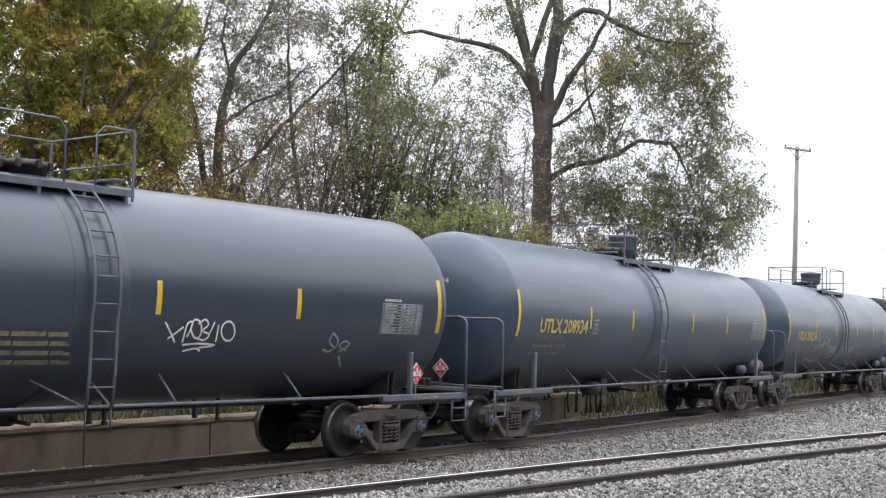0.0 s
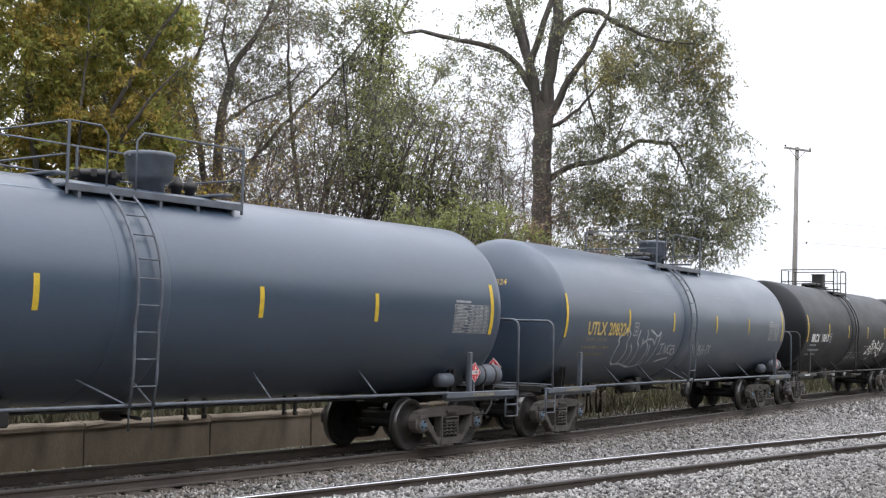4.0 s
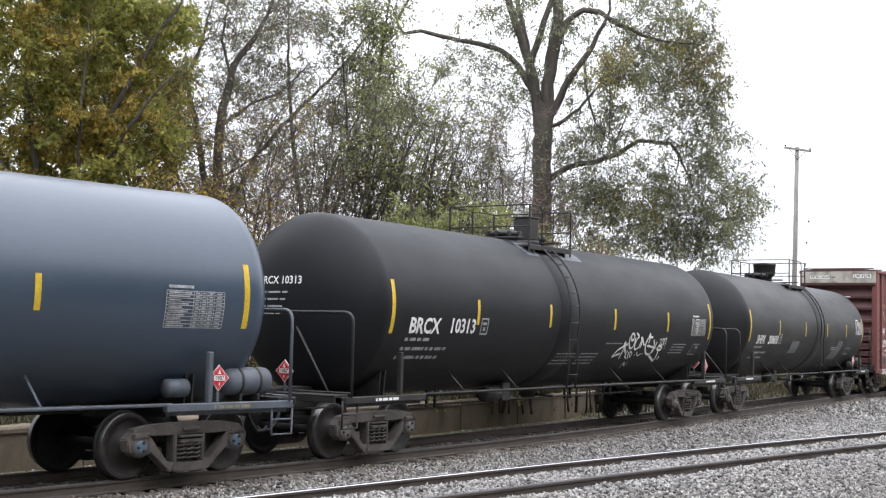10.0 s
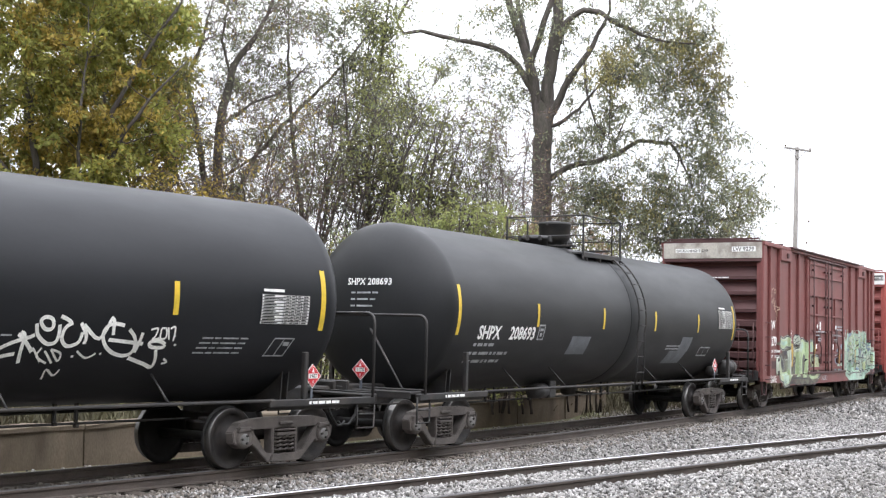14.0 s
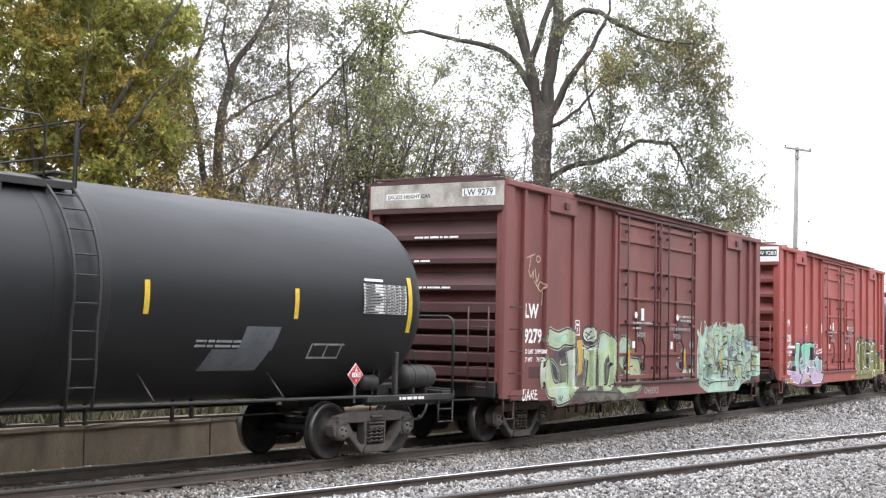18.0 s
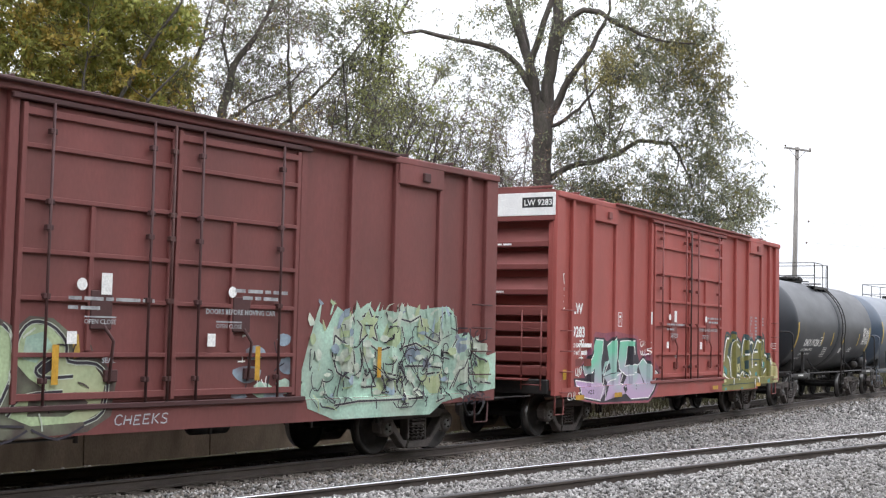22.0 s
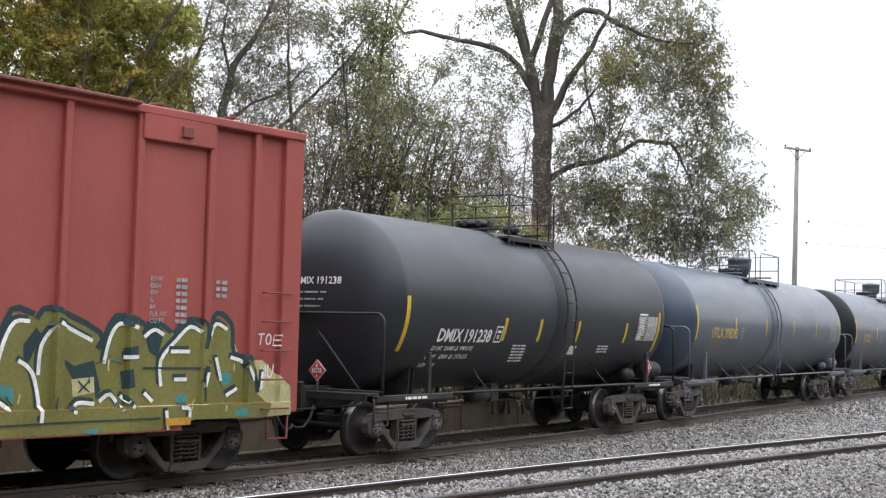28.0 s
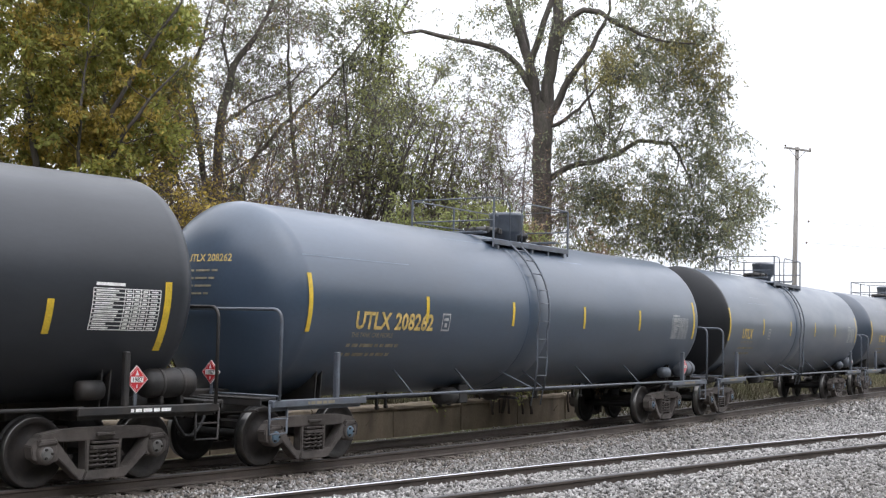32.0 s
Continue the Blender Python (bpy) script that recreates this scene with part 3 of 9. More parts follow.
def word_mesh(text, height, bold=0.022):
    """Flat outline of a word, height of its capitals given: vertices (x, y) and faces."""
    key = (text, round(height, 3), bold)
    if key not in FONT_CACHE:
        cu = bpy.data.curves.new("word", "FONT")
        cu.body, cu.size, cu.resolution_u, cu.offset = text, height / 0.70, 2, height * bold
        ob = bpy.data.objects.new("word", cu)
        scene.collection.objects.link(ob)
        bpy.context.view_layer.update()
        me = bpy.data.meshes.new_from_object(ob.evaluated_get(bpy.context.evaluated_depsgraph_get()))
        vs = [(v.co.x, v.co.y) for v in me.vertices]
        fs = [tuple(p.vertices) for p in me.polygons]
        bpy.data.objects.remove(ob)
        bpy.data.curves.remove(cu)
        bpy.data.meshes.remove(me)
        FONT_CACHE[key] = (vs, fs)
    return FONT_CACHE[key]


def ribbon(pts, w, step=0.07):
    """A flat band of width w along 2D pts: vertices and faces."""
    fine = []
    for a, b in zip(pts, pts[1:]):
        n = max(1, int(math.hypot(b[0] - a[0], b[1] - a[1]) / step))
        fine += [(a[0] + (b[0] - a[0]) * i / n, a[1] + (b[1] - a[1]) * i / n) for i in range(n)]
    fine.append(pts[-1])
    vs, fs = [], []
    for i, p in enumerate(fine):
        q0, q1 = fine[max(i - 1, 0)], fine[min(i + 1, len(fine) - 1)]
        dx, dy = q1[0] - q0[0], q1[1] - q0[1]
        d = math.hypot(dx, dy) or 1
        ww = w / 2
        vs += [(p[0] - dy / d * ww, p[1] + dx / d * ww), (p[0] + dy / d * ww, p[1] - dx / d * ww)]
    for i in range(len(fine) - 1):
        fs.append((2 * i, 2 * i + 1, 2 * i + 3, 2 * i + 2))
    return vs, fs


def arc(cx, cy, rx, ry, a0, a1, n=9):
    return [(cx + rx * math.cos(radians(a0 + (a1 - a0) * i / n)), cy + ry * math.sin(radians(a0 + (a1 - a0) * i / n))) for i in range(n + 1)]


def bars(x, y, widths, h, gap=0.03):
    """A line of small writing as plain bars."""
    vs, fs = [], []
    for w in widths:
        o = len(vs)
        vs += [(x, y), (x + w, y), (x + w, y + h), (x, y + h)]
        fs.append((o, o + 1, o + 2, o + 3))
        x += w + gap
    return vs, fs


def rect(x0, y0, x1, y1, nx=1, ny=1):
    vs = [(x0 + (x1 - x0) * i / nx, y0 + (y1 - y0) * j / ny) for i in range(nx + 1) for j in range(ny + 1)]
    fs = [(i * (ny + 1) + j, (i + 1) * (ny + 1) + j, (i + 1) * (ny + 1) + j + 1, i * (ny + 1) + j + 1) for i in range(nx) for j in range(ny)]
    return vs, fs


def shift(shape, dx, dy, shear=0.0, scale=1.0):
    return [((x + shear * y) * scale + dx, y * scale + dy) for x, y in shape[0]], shape[1]


class Paint:
    """Flat shapes in (along, height), laid on a surface by a function of (along, height, off)."""

    def __init__(self, place):
        self.place, self.g, self.n = place, Geo(), 0

    def put(self, shape, off=0.006, mat=0):
        self.n += 1
        o = off + self.n * 0.0002
        vs, fs = shape
        self.g.add([self.place(x, z, o) for x, z in vs], fs, mat)
        return self

    def part(self, name, mats, parent, label=""):
        return part(name, self.g.mesh(name, mats), parent, label)


class Lines(Paint):
    """Like Paint, but every shape becomes a part of its own."""

    def __init__(self, place):
        self.place, self.shapes = place, []

    def put(self, shape, off=0.006, mat=0):
        self.shapes.append((Paint(self.place).put(shape, off + 0.0002 * len(self.shapes)), mat))
        return self

    def part(self, name, mats, parent, label=""):
        for p, m in self.shapes:
            p.part(name, mats[m] if isinstance(mats, list) else mats, parent, label)


def tank_side(R, zc):
    """On the camera's side of a tank: height given as z."""
    def place(u, z, off):
        a = math.asin(max(-0.98, min(0.98, (z - zc) / R)))
        return (u, -(R + off) * math.cos(a), zc + (R + off) * math.sin(a))
    return place


def tank_head(R, zc, seam, depth, sign):
    """On the end of a tank: across given as y."""
    def place(y, z, off):
        q = min((y * y + (z - zc) ** 2) / (R * R), 0.97)
        return (sign * (seam + depth * math.sqrt(1 - q) + off), y, z)
    return place


# ---- tank cars ----
def tank_mesh(R, zc, seam, depth, mat):
    g = Geo()
    prof = []
    for i in range(13):
        a = math.pi / 2 * i / 12
        prof.append((-seam - depth * math.cos(a), max(R * math.sin(a) ** 0.9, 0.0005)))
    prof += [(-seam + 0.03, R), (-seam + 0.3, R)]
    prof += [(-a, r) for a, r in reversed(prof)]
    prof = sorted(set(prof))
    g.lathe(prof, 72, "x", (0, 0, zc))
    me = g.mesh("tank", mat)
    return me


def table_paint(place, u0, u1, z0, z1, parent, filled):
    p = Paint(place)
    t = 0.012
    lined = filled == "lines"
    filled = filled and not lined
    if filled:
        p.put(rect(u0, z0, u1, z1, 6, 4), 0.005)
    rnd = random.Random(int(u0 * 100) + 7)
    rows = 10
    for i in range(rows + 1):
        z = z0 + (z1 - z0) * i / rows
        p.put(rect(u0, z - t / 2, u1, z + t / 2, 8, 1), 0.008, 1 if filled else 0)
    for k in (0.0, 0.46, 0.58, 0.7, 0.82, 1.0):
        u = u0 + (u1 - u0) * k
        p.put(rect(u - t / 2, z0, u + t / 2, z1, 1, 8), 0.009, 1 if filled else 0)
    for i in range(rows):
        z = z0 + (z1 - z0) * (i + 0.3) / rows
        for k, w in ((0.03, rnd.uniform(0.2, 0.4)), (0.48, 0.07), (0.6, 0.07), (0.72, 0.07), (0.85, 0.1)):
            p.put(rect(u0 + (u1 - u0) * k, z, u0 + (u1 - u0) * (k + w), z + (z1 - z0) * 0.4 / rows, 3, 1), 0.010, 1 if filled else 0)
    p.put(rect(u0 + 0.03, z1 + 0.035, u0 + (u1 - u0) * 0.45, z1 + 0.075, 3, 1), 0.006)
    p.part("specification_table", [MARK_WHITE if filled or lined else MARK_FADED, SIGN_BLACK], parent, "white printed specification table")


def placard(parent, c, rz, number):
    """A diamond placard in its holder, about 27 cm a side."""
    g = Geo()
    for s, y, m in ((0.185, 0, 1), (0.172, -0.004, 0), (0.155, -0.006, 1), (0.15, -0.008, 0)):
        vs = [(-s, y, 0), (0, y, -s), (s, y, 0), (0, y, s), (-s, y + 0.012, 0), (0, y + 0.012, -s), (s, y + 0.012, 0), (0, y + 0.012, s)]
        g.add(vs, [(0, 1, 2, 3), (7, 6, 5, 4), (0, 4, 5, 1), (1, 5, 6, 2), (2, 6, 7, 3), (3, 7, 4, 0)], m)
    g.box((0, -0.012, 0.0), (0.2, 0.004, 0.075), 0, 1)
    vs, fs = word_mesh(number, 0.058)
    wide = max(x for x, _ in vs)
    g.add([(x - wide / 2, -0.016, z - 0.029) for x, z in vs], fs, 2)
    g.add([(-0.03, -0.013, 0.055), (0.03, -0.013, 0.055), (0.015, -0.013, 0.09), (0, -0.013, 0.125), (-0.015, -0.013, 0.09)], [(0, 1, 2, 3, 4)], 1)
    g.box((0, -0.013, -0.09), (0.016, 0.003, 0.045), 0, 1)
    g.box((0, 0.02, -0.27), (0.05, 0.02, 0.36), 0.005, 3)
    me = shared(("placard", number), lambda: g.mesh("placard", [PLACARD_RED, CLEAN_WHITE, SIGN_BLACK, GREY_STEEL]))
    part("placard", me, parent, "red and white diamond hazard placard", pose(*c, 0, 0, rz))


def rail_loop(car, pts, r, mat, name="handrail"):
    part(name, Geo().tube(pts, r, 7).mesh(name, mat), car)


def round_loop(u, y0, y1, z0, z1, r=0.16):
    """A hoop in the plane x = u with rounded upper corners."""
    pts = [(u, y0, z0), (u, y0, z1 - r)]
    s = 1 if y1 > y0 else -1
    pts += [(u, y0 + s * r * (1 - math.cos(a)), z1 - r + r * math.sin(a)) for a in (0.4, 0.8, 1.2, 1.57)]
    pts += [(u, y1 - s * r * (1 - math.cos(a)), z1 - r + r * math.sin(a)) for a in (1.57, 1.2, 0.8, 0.4)]
    return pts + [(u, y1, z1 - r), (u, y1, z0)]


def word_first(marks):
    return marks[0][0]


def tank_car(label, c, seam, R, zc, paint, steel, cap_key, mark, marks, stripes, plat, ladder, hood, table, filled, reservoir, end_words=None, drop_ladder=False, seed=1, number="1987", mark_gap=2.35, lines=(), placard_shift=0.0, slip=-0.1):
    """A tank car about its middle at rail height; c is half the distance between its truck centres."""
    car = tagged(new("tank_car"), label, "tank car", group="tank cars of the train")
    depth, reach = 0.6, c + 2.17
    key = (R, zc, seam, paint.name)
    part("tank", shared(("tank",) + key, lambda: tank_mesh(R, zc, seam, depth, paint)), car)
    rnd = random.Random(seed)
    # stub sills and bolsters
    for s in (-1, 1):
        g = Geo()
        g.box((s * (c + 0.55), 0, 0.98), (2.9, 0.42, 0.36), 0.02)
        g.box((s * (c + 1.95), 0, 1.0), (0.08, 0.6, 0.5), 0.02)
        part("stub_sill", g.mesh("stub_sill", BLACK_STEEL), car)
        g = Geo()
        arcs = [(R * math.sin(a), zc - R * math.cos(a)) for a in np.linspace(0.8, -0.8, 13)]
        poly = [(y, z) for y, z in [(-1.1, 0.98), (-0.5, 0.8), (0.5, 0.8), (1.1, 0.98)]] + arcs
        n = len(poly)
        for x0, x1 in ((s * c - 0.08, s * c - 0.055), (s * c + 0.055, s * c + 0.08)):
            vs = [(x0, y, z) for y, z in poly] + [(x1, y, z) for y, z in poly]
            g.add(vs, [tuple(range(n))[::-1], tuple(range(n, 2 * n))] + [(i, (i + 1) % n, (i + 1) % n + n, i + n) for i in range(n)])
        part("bolster_web", g.mesh("bolster_web", BLACK_STEEL), car)
        for y in (-1.51, 1.51):
            g = Geo()
            g.box((s * (c + 0.04), y, 1.4), (0.085, 0.09, 0.74), 0.015)
            part("bolster_post", g.mesh("bolster_post", steel), car)
            g = Geo()
            g.box((s * (c + 0.45), y, 1.0), (2.3, 0.11, 0.11), 0.012)
            g.box((s * (c + 0.45), y * 0.97, 0.93), (2.2, 0.02, 0.08), 0)
            part("end_sill_step", g.mesh("end_sill_step", steel), car)
            g = Geo()
            x0 = s * (c + 1.42)
            g.tube([(x0 - 0.2, y, 1.0), (x0 - 0.2, y, 0.56), (x0 + 0.2, y, 0.56), (x0 + 0.2, y, 1.0)], 0.02, 6)
            g.tube([(x0 - 0.2, y, 0.78), (x0 + 0.2, y, 0.78)], 0.016, 6)
            part("stirrup_step", g.mesh("stirrup_step", steel), car)
        g = Geo()
        g.box((s * (c + 1.58), 0, 1.07), (0.36, 2.9, 0.05), 0.01)
        g.box((s * (c + 1.74), 0, 1.03), (0.04, 2.9, 0.12), 0.01)
        part("end_platform", g.mesh("end_platform", BLACK_STEEL), car)
        rail_loop(car, round_loop(s * (c + 1.5), -1.59, 1.59, 1.05, 2.40), 0.026, steel, "end_handrail")
        rail_loop(car, [(s * (c + 1.52), -1.59, 1.12), (s * (c + 1.52), 1.59, 1.12)], 0.016, steel, "end_handrail")
        if steel is BLACK_STEEL and s < 0:
            part("end_brace", Geo().tube([(s * (c + 1.45), -1.1, 1.1), (s * (seam + 0.55), -0.05, 2.2)], 0.022, 6).mesh("end_brace", steel), car)
        p = Paint(lambda u, z, off: (u, -(1.567 + off), z))
        p.put(bars(s * (c + 0.45) - 0.35, 0.975, (0.05, 0.1, 0.14, 0.1, 0.16), 0.045, 0.025), 0.002)
        p.part("sill_lettering", MARK_WHITE if steel is BLACK_STEEL else MARK_DIM, car)
        part("coupler", coupler_mesh(s, reach), car)
        part("brake_hose", hose_mesh(s, reach), car)
    # side walkway pipes, brackets
    for y in (-1, 1):
        rail_loop(car, [(-c + 0.6, y * 1.53, 1.045), (c - 0.6, y * 1.53, 1.045)], 0.026, steel, "side_rail")
        for u in (-4.94, -2.96, 1.95, 4.4) if c > 6 else (-2.6, 2.5):
            part("bracket", shared(("bracket", R, y, steel.name), lambda: Geo().tube([(0, y * (R - 0.46), zc - R * 0.7), (0, y * 1.3, 1.28), (0, y * 1.54, 1.05)], 0.018, 5).mesh("bracket", steel)), car, m=pose(u, 0, 0))
    # gear below the tank
    g = Geo()
    low = 0.9 if steel is GREY_STEEL else 0.74
    g.tube([(-c + 1.2, -0.35, low), (c - 1.2, -0.35, low)], 0.02, 6)
    g.tube([(-c + 1.0, 0.25, 0.86), (c - 1.0, 0.25, 0.86)], 0.026, 6)
    part("brake_pipe", g.mesh("brake_pipe", BLACK_STEEL), car)
    for u in (-0.62, -0.33, 0.2, 0.48):
        for du in (0.0, 0.26 + rnd.uniform(0, 0.1)):
            part("pipe_hanger", shared(("pipe_hanger", steel.name), lambda: Geo().box((0, -0.35, 0.9), (0.045, 0.05, 0.4), 0.005).box((0, -0.36, 0.72), (0.07, 0.07, 0.06), 0.01).mesh("pipe_hanger", BLACK_STEEL)), car, m=pose(u * c + du + rnd.uniform(-0.1, 0.1), 0, rnd.uniform(-0.02, 0.04)))
    g = Geo()
    g.lathe([(0.72, 0.13), (0.78, 0.2), (1.0, 0.2), (1.06, 0.26), (1.2, 0.26)], 14, "z", (0.25, 0, 0))
    g.tube([(0.25, -0.2, 0.8), (0.25, -0.62, 0.78)], 0.03, 6)
    part("bottom_outlet", g.mesh("bottom_outlet", BLACK_STEEL), car)
    g = Geo()
    g.lathe([(-0.3, 0.05), (-0.28, 0.16), (0.22, 0.16), (0.26, 0.05)], 14, "x", (-2.6 if c > 6 else -1.6, -0.7, 0.92))
    g.box((-2.2 if c > 6 else -1.2, -0.7, 0.95), (0.3, 0.3, 0.36), 0.02)
    part("brake_cylinder", g.mesh("brake_cylinder", BLACK_STEEL), car)
    # air reservoir on the trailing end
    if reservoir:
        x0 = c + 0.55
        g = Geo()
        g.lathe([(x0, 0.02), (x0 + 0.02, 0.12), (x0 + 0.07, 0.19), (x0 + 0.12, 0.205), (x0 + 0.78, 0.205), (x0 + 0.84, 0.19), (x0 + 0.89, 0.12), (x0 + 0.9, 0.02)], 24, "x", (0, -1.12, 1.33))
        res = part("air_reservoir", g.mesh("air_reservoir", steel), car, "painted steel cylinder on the end sill")
        for xx in (x0 + 0.28, x0 + 0.62):
            g = Geo()
            g.lathe([(xx - 0.025, 0.207), (xx - 0.02, 0.214), (xx + 0.02, 0.214), (xx + 0.025, 0.207)], 24, "x", (0, -1.12, 1.33))
            g.box((xx, -1.12, 1.1), (0.05, 0.3, 0.1), 0.005)
            part("strap", g.mesh("strap", BLACK_STEEL), res)
        g = Geo()
        g.lathe([(c - 0.45, 0.02), (c - 0.43, 0.13), (c - 0.1, 0.13), (c - 0.08, 0.02)], 16, "x", (0, -1.15, 1.25))
        part("brake_valve", g.mesh("brake_valve", steel), car)
        g = Geo()
        for k in range(3):
            g.tube([(c + 1.1 + 0.1 * k, -1.0 + 0.2 * k, 1.8 - 0.2 * k), (c + 1.35, -0.9 + 0.1 * k, 1.5), (c + 1.3, -0.7, 1.1)], 0.014, 5)
        part("air_line", g.mesh("air_line", BLACK_STEEL), car)
    placard(car, (c + 0.22 + placard_shift, -1.5, 1.4), 0, number)
    placard(car, (-c - 1.58, -0.28, 1.43), -90, number)
    # hand brake wheel at the trailing end
    g = Geo()
    ring = [(c + 1.62, 0.75 + 0.27 * math.cos(a), 1.95 + 0.27 * math.sin(a)) for a in np.linspace(0, 2 * math.pi, 21)]
    g.tube(ring, 0.014, 5, caps=False)
    for k in range(5):
        a = 2 * math.pi * k / 5
        g.tube([(c + 1.6, 0.75, 1.95), (c + 1.62, 0.75 + 0.27 * math.cos(a), 1.95 + 0.27 * math.sin(a))], 0.01, 4)
    g.box((c + 1.54, 0.75, 1.95), (0.12, 0.2, 0.3), 0.02)
    g.tube([(c + 1.54, 0.75, 1.85), (c + 1.54, 0.75, 1.1)], 0.02, 5)
    part("brake_wheel", g.mesh("brake_wheel", BLACK_STEEL), car)
    # platform and railing on top
    p0, p1 = plat
    zt = zc + math.sqrt(R * R - 0.64)
    g = Geo()
    for y in (-0.84, 0.84):
        g.box(((p0 + p1) / 2, y, zt + 0.05), (p1 - p0, 0.3, 0.045), 0.008)
        g.box(((p0 + p1) / 2, y * 1.17, zt + 0.02), (p1 - p0, 0.03, 0.1), 0.005)
    for x in (p0 + 0.05, p1 - 0.05):
        g.box((x, 0, zt + 0.22), (0.2, 1.5, 0.04), 0.008)
    for x in np.arange(p0 + 0.2, p1, 0.7):
        for y in (-0.9, 0.9):
            g.box((x, y, zt - 0.06), (0.05, 0.18, 0.16), 0.005)
    part("top_platform", g.mesh("top_platform", BLACK_STEEL if paint in (BLACK_TANK, SLATE_TANK, DUSTY_TANK) else steel), car)
    top = zt + 0.9
    lx = ladder
    rails = [[(lx - 0.25, -0.98, zt), (lx - 0.25, -0.98, top - 0.12), (lx - 0.37, -0.98, top), (p0, -0.98, top), (p0, 0.98, top), (p1, 0.98, top), (p1, -0.98, top), (lx + 0.37, -0.98, top), (lx + 0.25, -0.98, top - 0.12), (lx + 0.25, -0.98, zt)],
             [(p0, -0.98, zt + 0.45), (p0, 0.98, zt + 0.45), (p1, 0.98, zt + 0.45), (p1, -0.98, zt + 0.45)]]
    for pts in rails:
        rail_loop(car, pts, 0.015, BLACK_STEEL if paint in (BLACK_TANK, SLATE_TANK, DUSTY_TANK) else steel, "top_railing")
    for x, y in ((p0, -0.98), (p1, -0.98), (p0, 0.98), (p1, 0.98), ((p0 + p1) / 2, 0.98)):
        part("railing_post", shared(("railing_post", steel.name), lambda: Geo().box((0, 0, 0.4), (0.036, 0.036, 0.98), 0.006).mesh("railing_post", steel)), car, m=pose(x, y, zt))
    # fittings
    hu, kind, aside = hood
    ztop = zc + R
    g = Geo()
    if kind == "round":
        g.lathe([(ztop - 0.06, 0.24), (ztop + 0.12, 0.24), (ztop + 0.14, 0.3), (ztop + 0.22, 0.355), (ztop + 0.5, 0.37), (ztop + 0.51, 0.385), (ztop + 0.56, 0.385), (ztop + 0.58, 0.36), (ztop + 0.62, 0.02)], 24, "z", (hu, 0, 0))
        g.box((hu, 0, ztop + 0.5), (0.80, 0.05, 0.05), 0.01)
    elif kind == "square":
        g.lathe([(ztop - 0.06, 0.3), (ztop + 0.06, 0.3), (ztop + 0.06, 0.2)], 20, "z", (hu, 0, 0))
        g.box((hu, 0, ztop + 0.31), (0.42, 0.42, 0.5), 0.03)
        g.box((hu, 0, ztop + 0.57), (0.46, 0.46, 0.03), 0.01)
    part("fittings_hood", g.mesh("fittings_hood", BLACK_STEEL if paint in (BLACK_TANK, SLATE_TANK, DUSTY_TANK) else steel), car, "valve hood on the tank top") if kind != "none" else None
    g = Geo()
    mu = hu + aside
    g.lathe([(ztop - 0.08, 0.28), (ztop + 0.1, 0.28), (ztop + 0.1, 0.34), (ztop + 0.15, 0.34), (ztop + 0.2, 0.28), (ztop + 0.23, 0.02)], 22, "z", (mu, 0, 0))
    for k in range(8):
        a = 2 * math.pi * k / 8
        g.box((mu + 0.36 * math.cos(a), 0.36 * math.sin(a), ztop + 0.13), (0.07, 0.07, 0.12), 0.01)
    part("manway", g.mesh("manway", BLACK_STEEL), car, "bolted manway cover")
    g = Geo()
    for x in (hu + 0.62, hu + 0.9):
        g.lathe([(ztop - 0.06, 0.08), (ztop + 0.1, 0.08), (ztop + 0.12, 0.12), (ztop + 0.2, 0.12), (ztop + 0.24, 0.05), (ztop + 0.3, 0.04)], 12, "z", (x, 0.1, 0))
    part("relief_valve", g.mesh("relief_valve", BLACK_STEEL), car)
    # ladder: two stringers that follow the shell, and rungs
    lad = part("ladder", None, car, "side ladder up to the platform")
    for s in (-0.2, 0.2):
        pts = [(lx + s, -1.6, 0.98 if not drop_ladder else 0.55), (lx + s, -1.64, 1.5), (lx + s, -R - 0.1, zc - 0.52)]
        for a in np.linspace(-0.35, 1.02, 12):
            pts.append((lx + s, -(R + 0.1) * math.cos(a), zc + (R + 0.1) * math.sin(a)))
        if not drop_ladder:
            pts[0] = (lx + s, -1.59, 1.02)
        part("stringer", Geo().tube([p for p in pts if not (p[2] > 1.5 and p[2] < zc - 0.5)], 0.022, 6).mesh("stringer", steel), lad)
    heights = list(np.arange(0.62 if drop_ladder else 1.3, zc + 0.2, 0.36)) + [zc + 0.45, zc + 0.78, zc + 1.05, zc + 1.25]
    for z in heights:
        y = -1.63
        if z > zc - 0.5:
            y = -math.sqrt(max((R + 0.1) ** 2 - (z - zc) ** 2, 0.1))
        part("rung", shared(("rung", steel.name), lambda: Geo().tube([(-0.2, 0, 0), (0.2, 0, 0)], 0.014, 6).mesh("rung", steel)), lad, m=pose(lx, y, z))
    if not drop_ladder and steel is GREY_STEEL:
        for s in (-1, 1):
            g = Geo()
            g.tube([(lx + s * 0.45 - 0.25, -1.08, 1.38), (lx + s * 0.2, -1.57, 1.04), (lx + s * 0.2 + 0.1, -1.45, 0.7)], 0.016, 5)
            part("ladder_foot", g.mesh("ladder_foot", steel), lad)
    # shell collar round the ladder, as on the lagged tanks
    g = Geo()
    g.lathe([(lx - 0.44, R - 0.02), (lx - 0.435, R + 0.004), (lx - 0.42, R + 0.009), (lx + 0.42, R + 0.009), (lx + 0.435, R + 0.004), (lx + 0.44, R - 0.02)], 72, "x", (0, 0, zc))
    part("shell_band", g.mesh("shell_band", paint), car)
    # painted marks
    shell = tank_side(R, zc)
    side = lambda u, z, off: shell(u + slip, z, off)
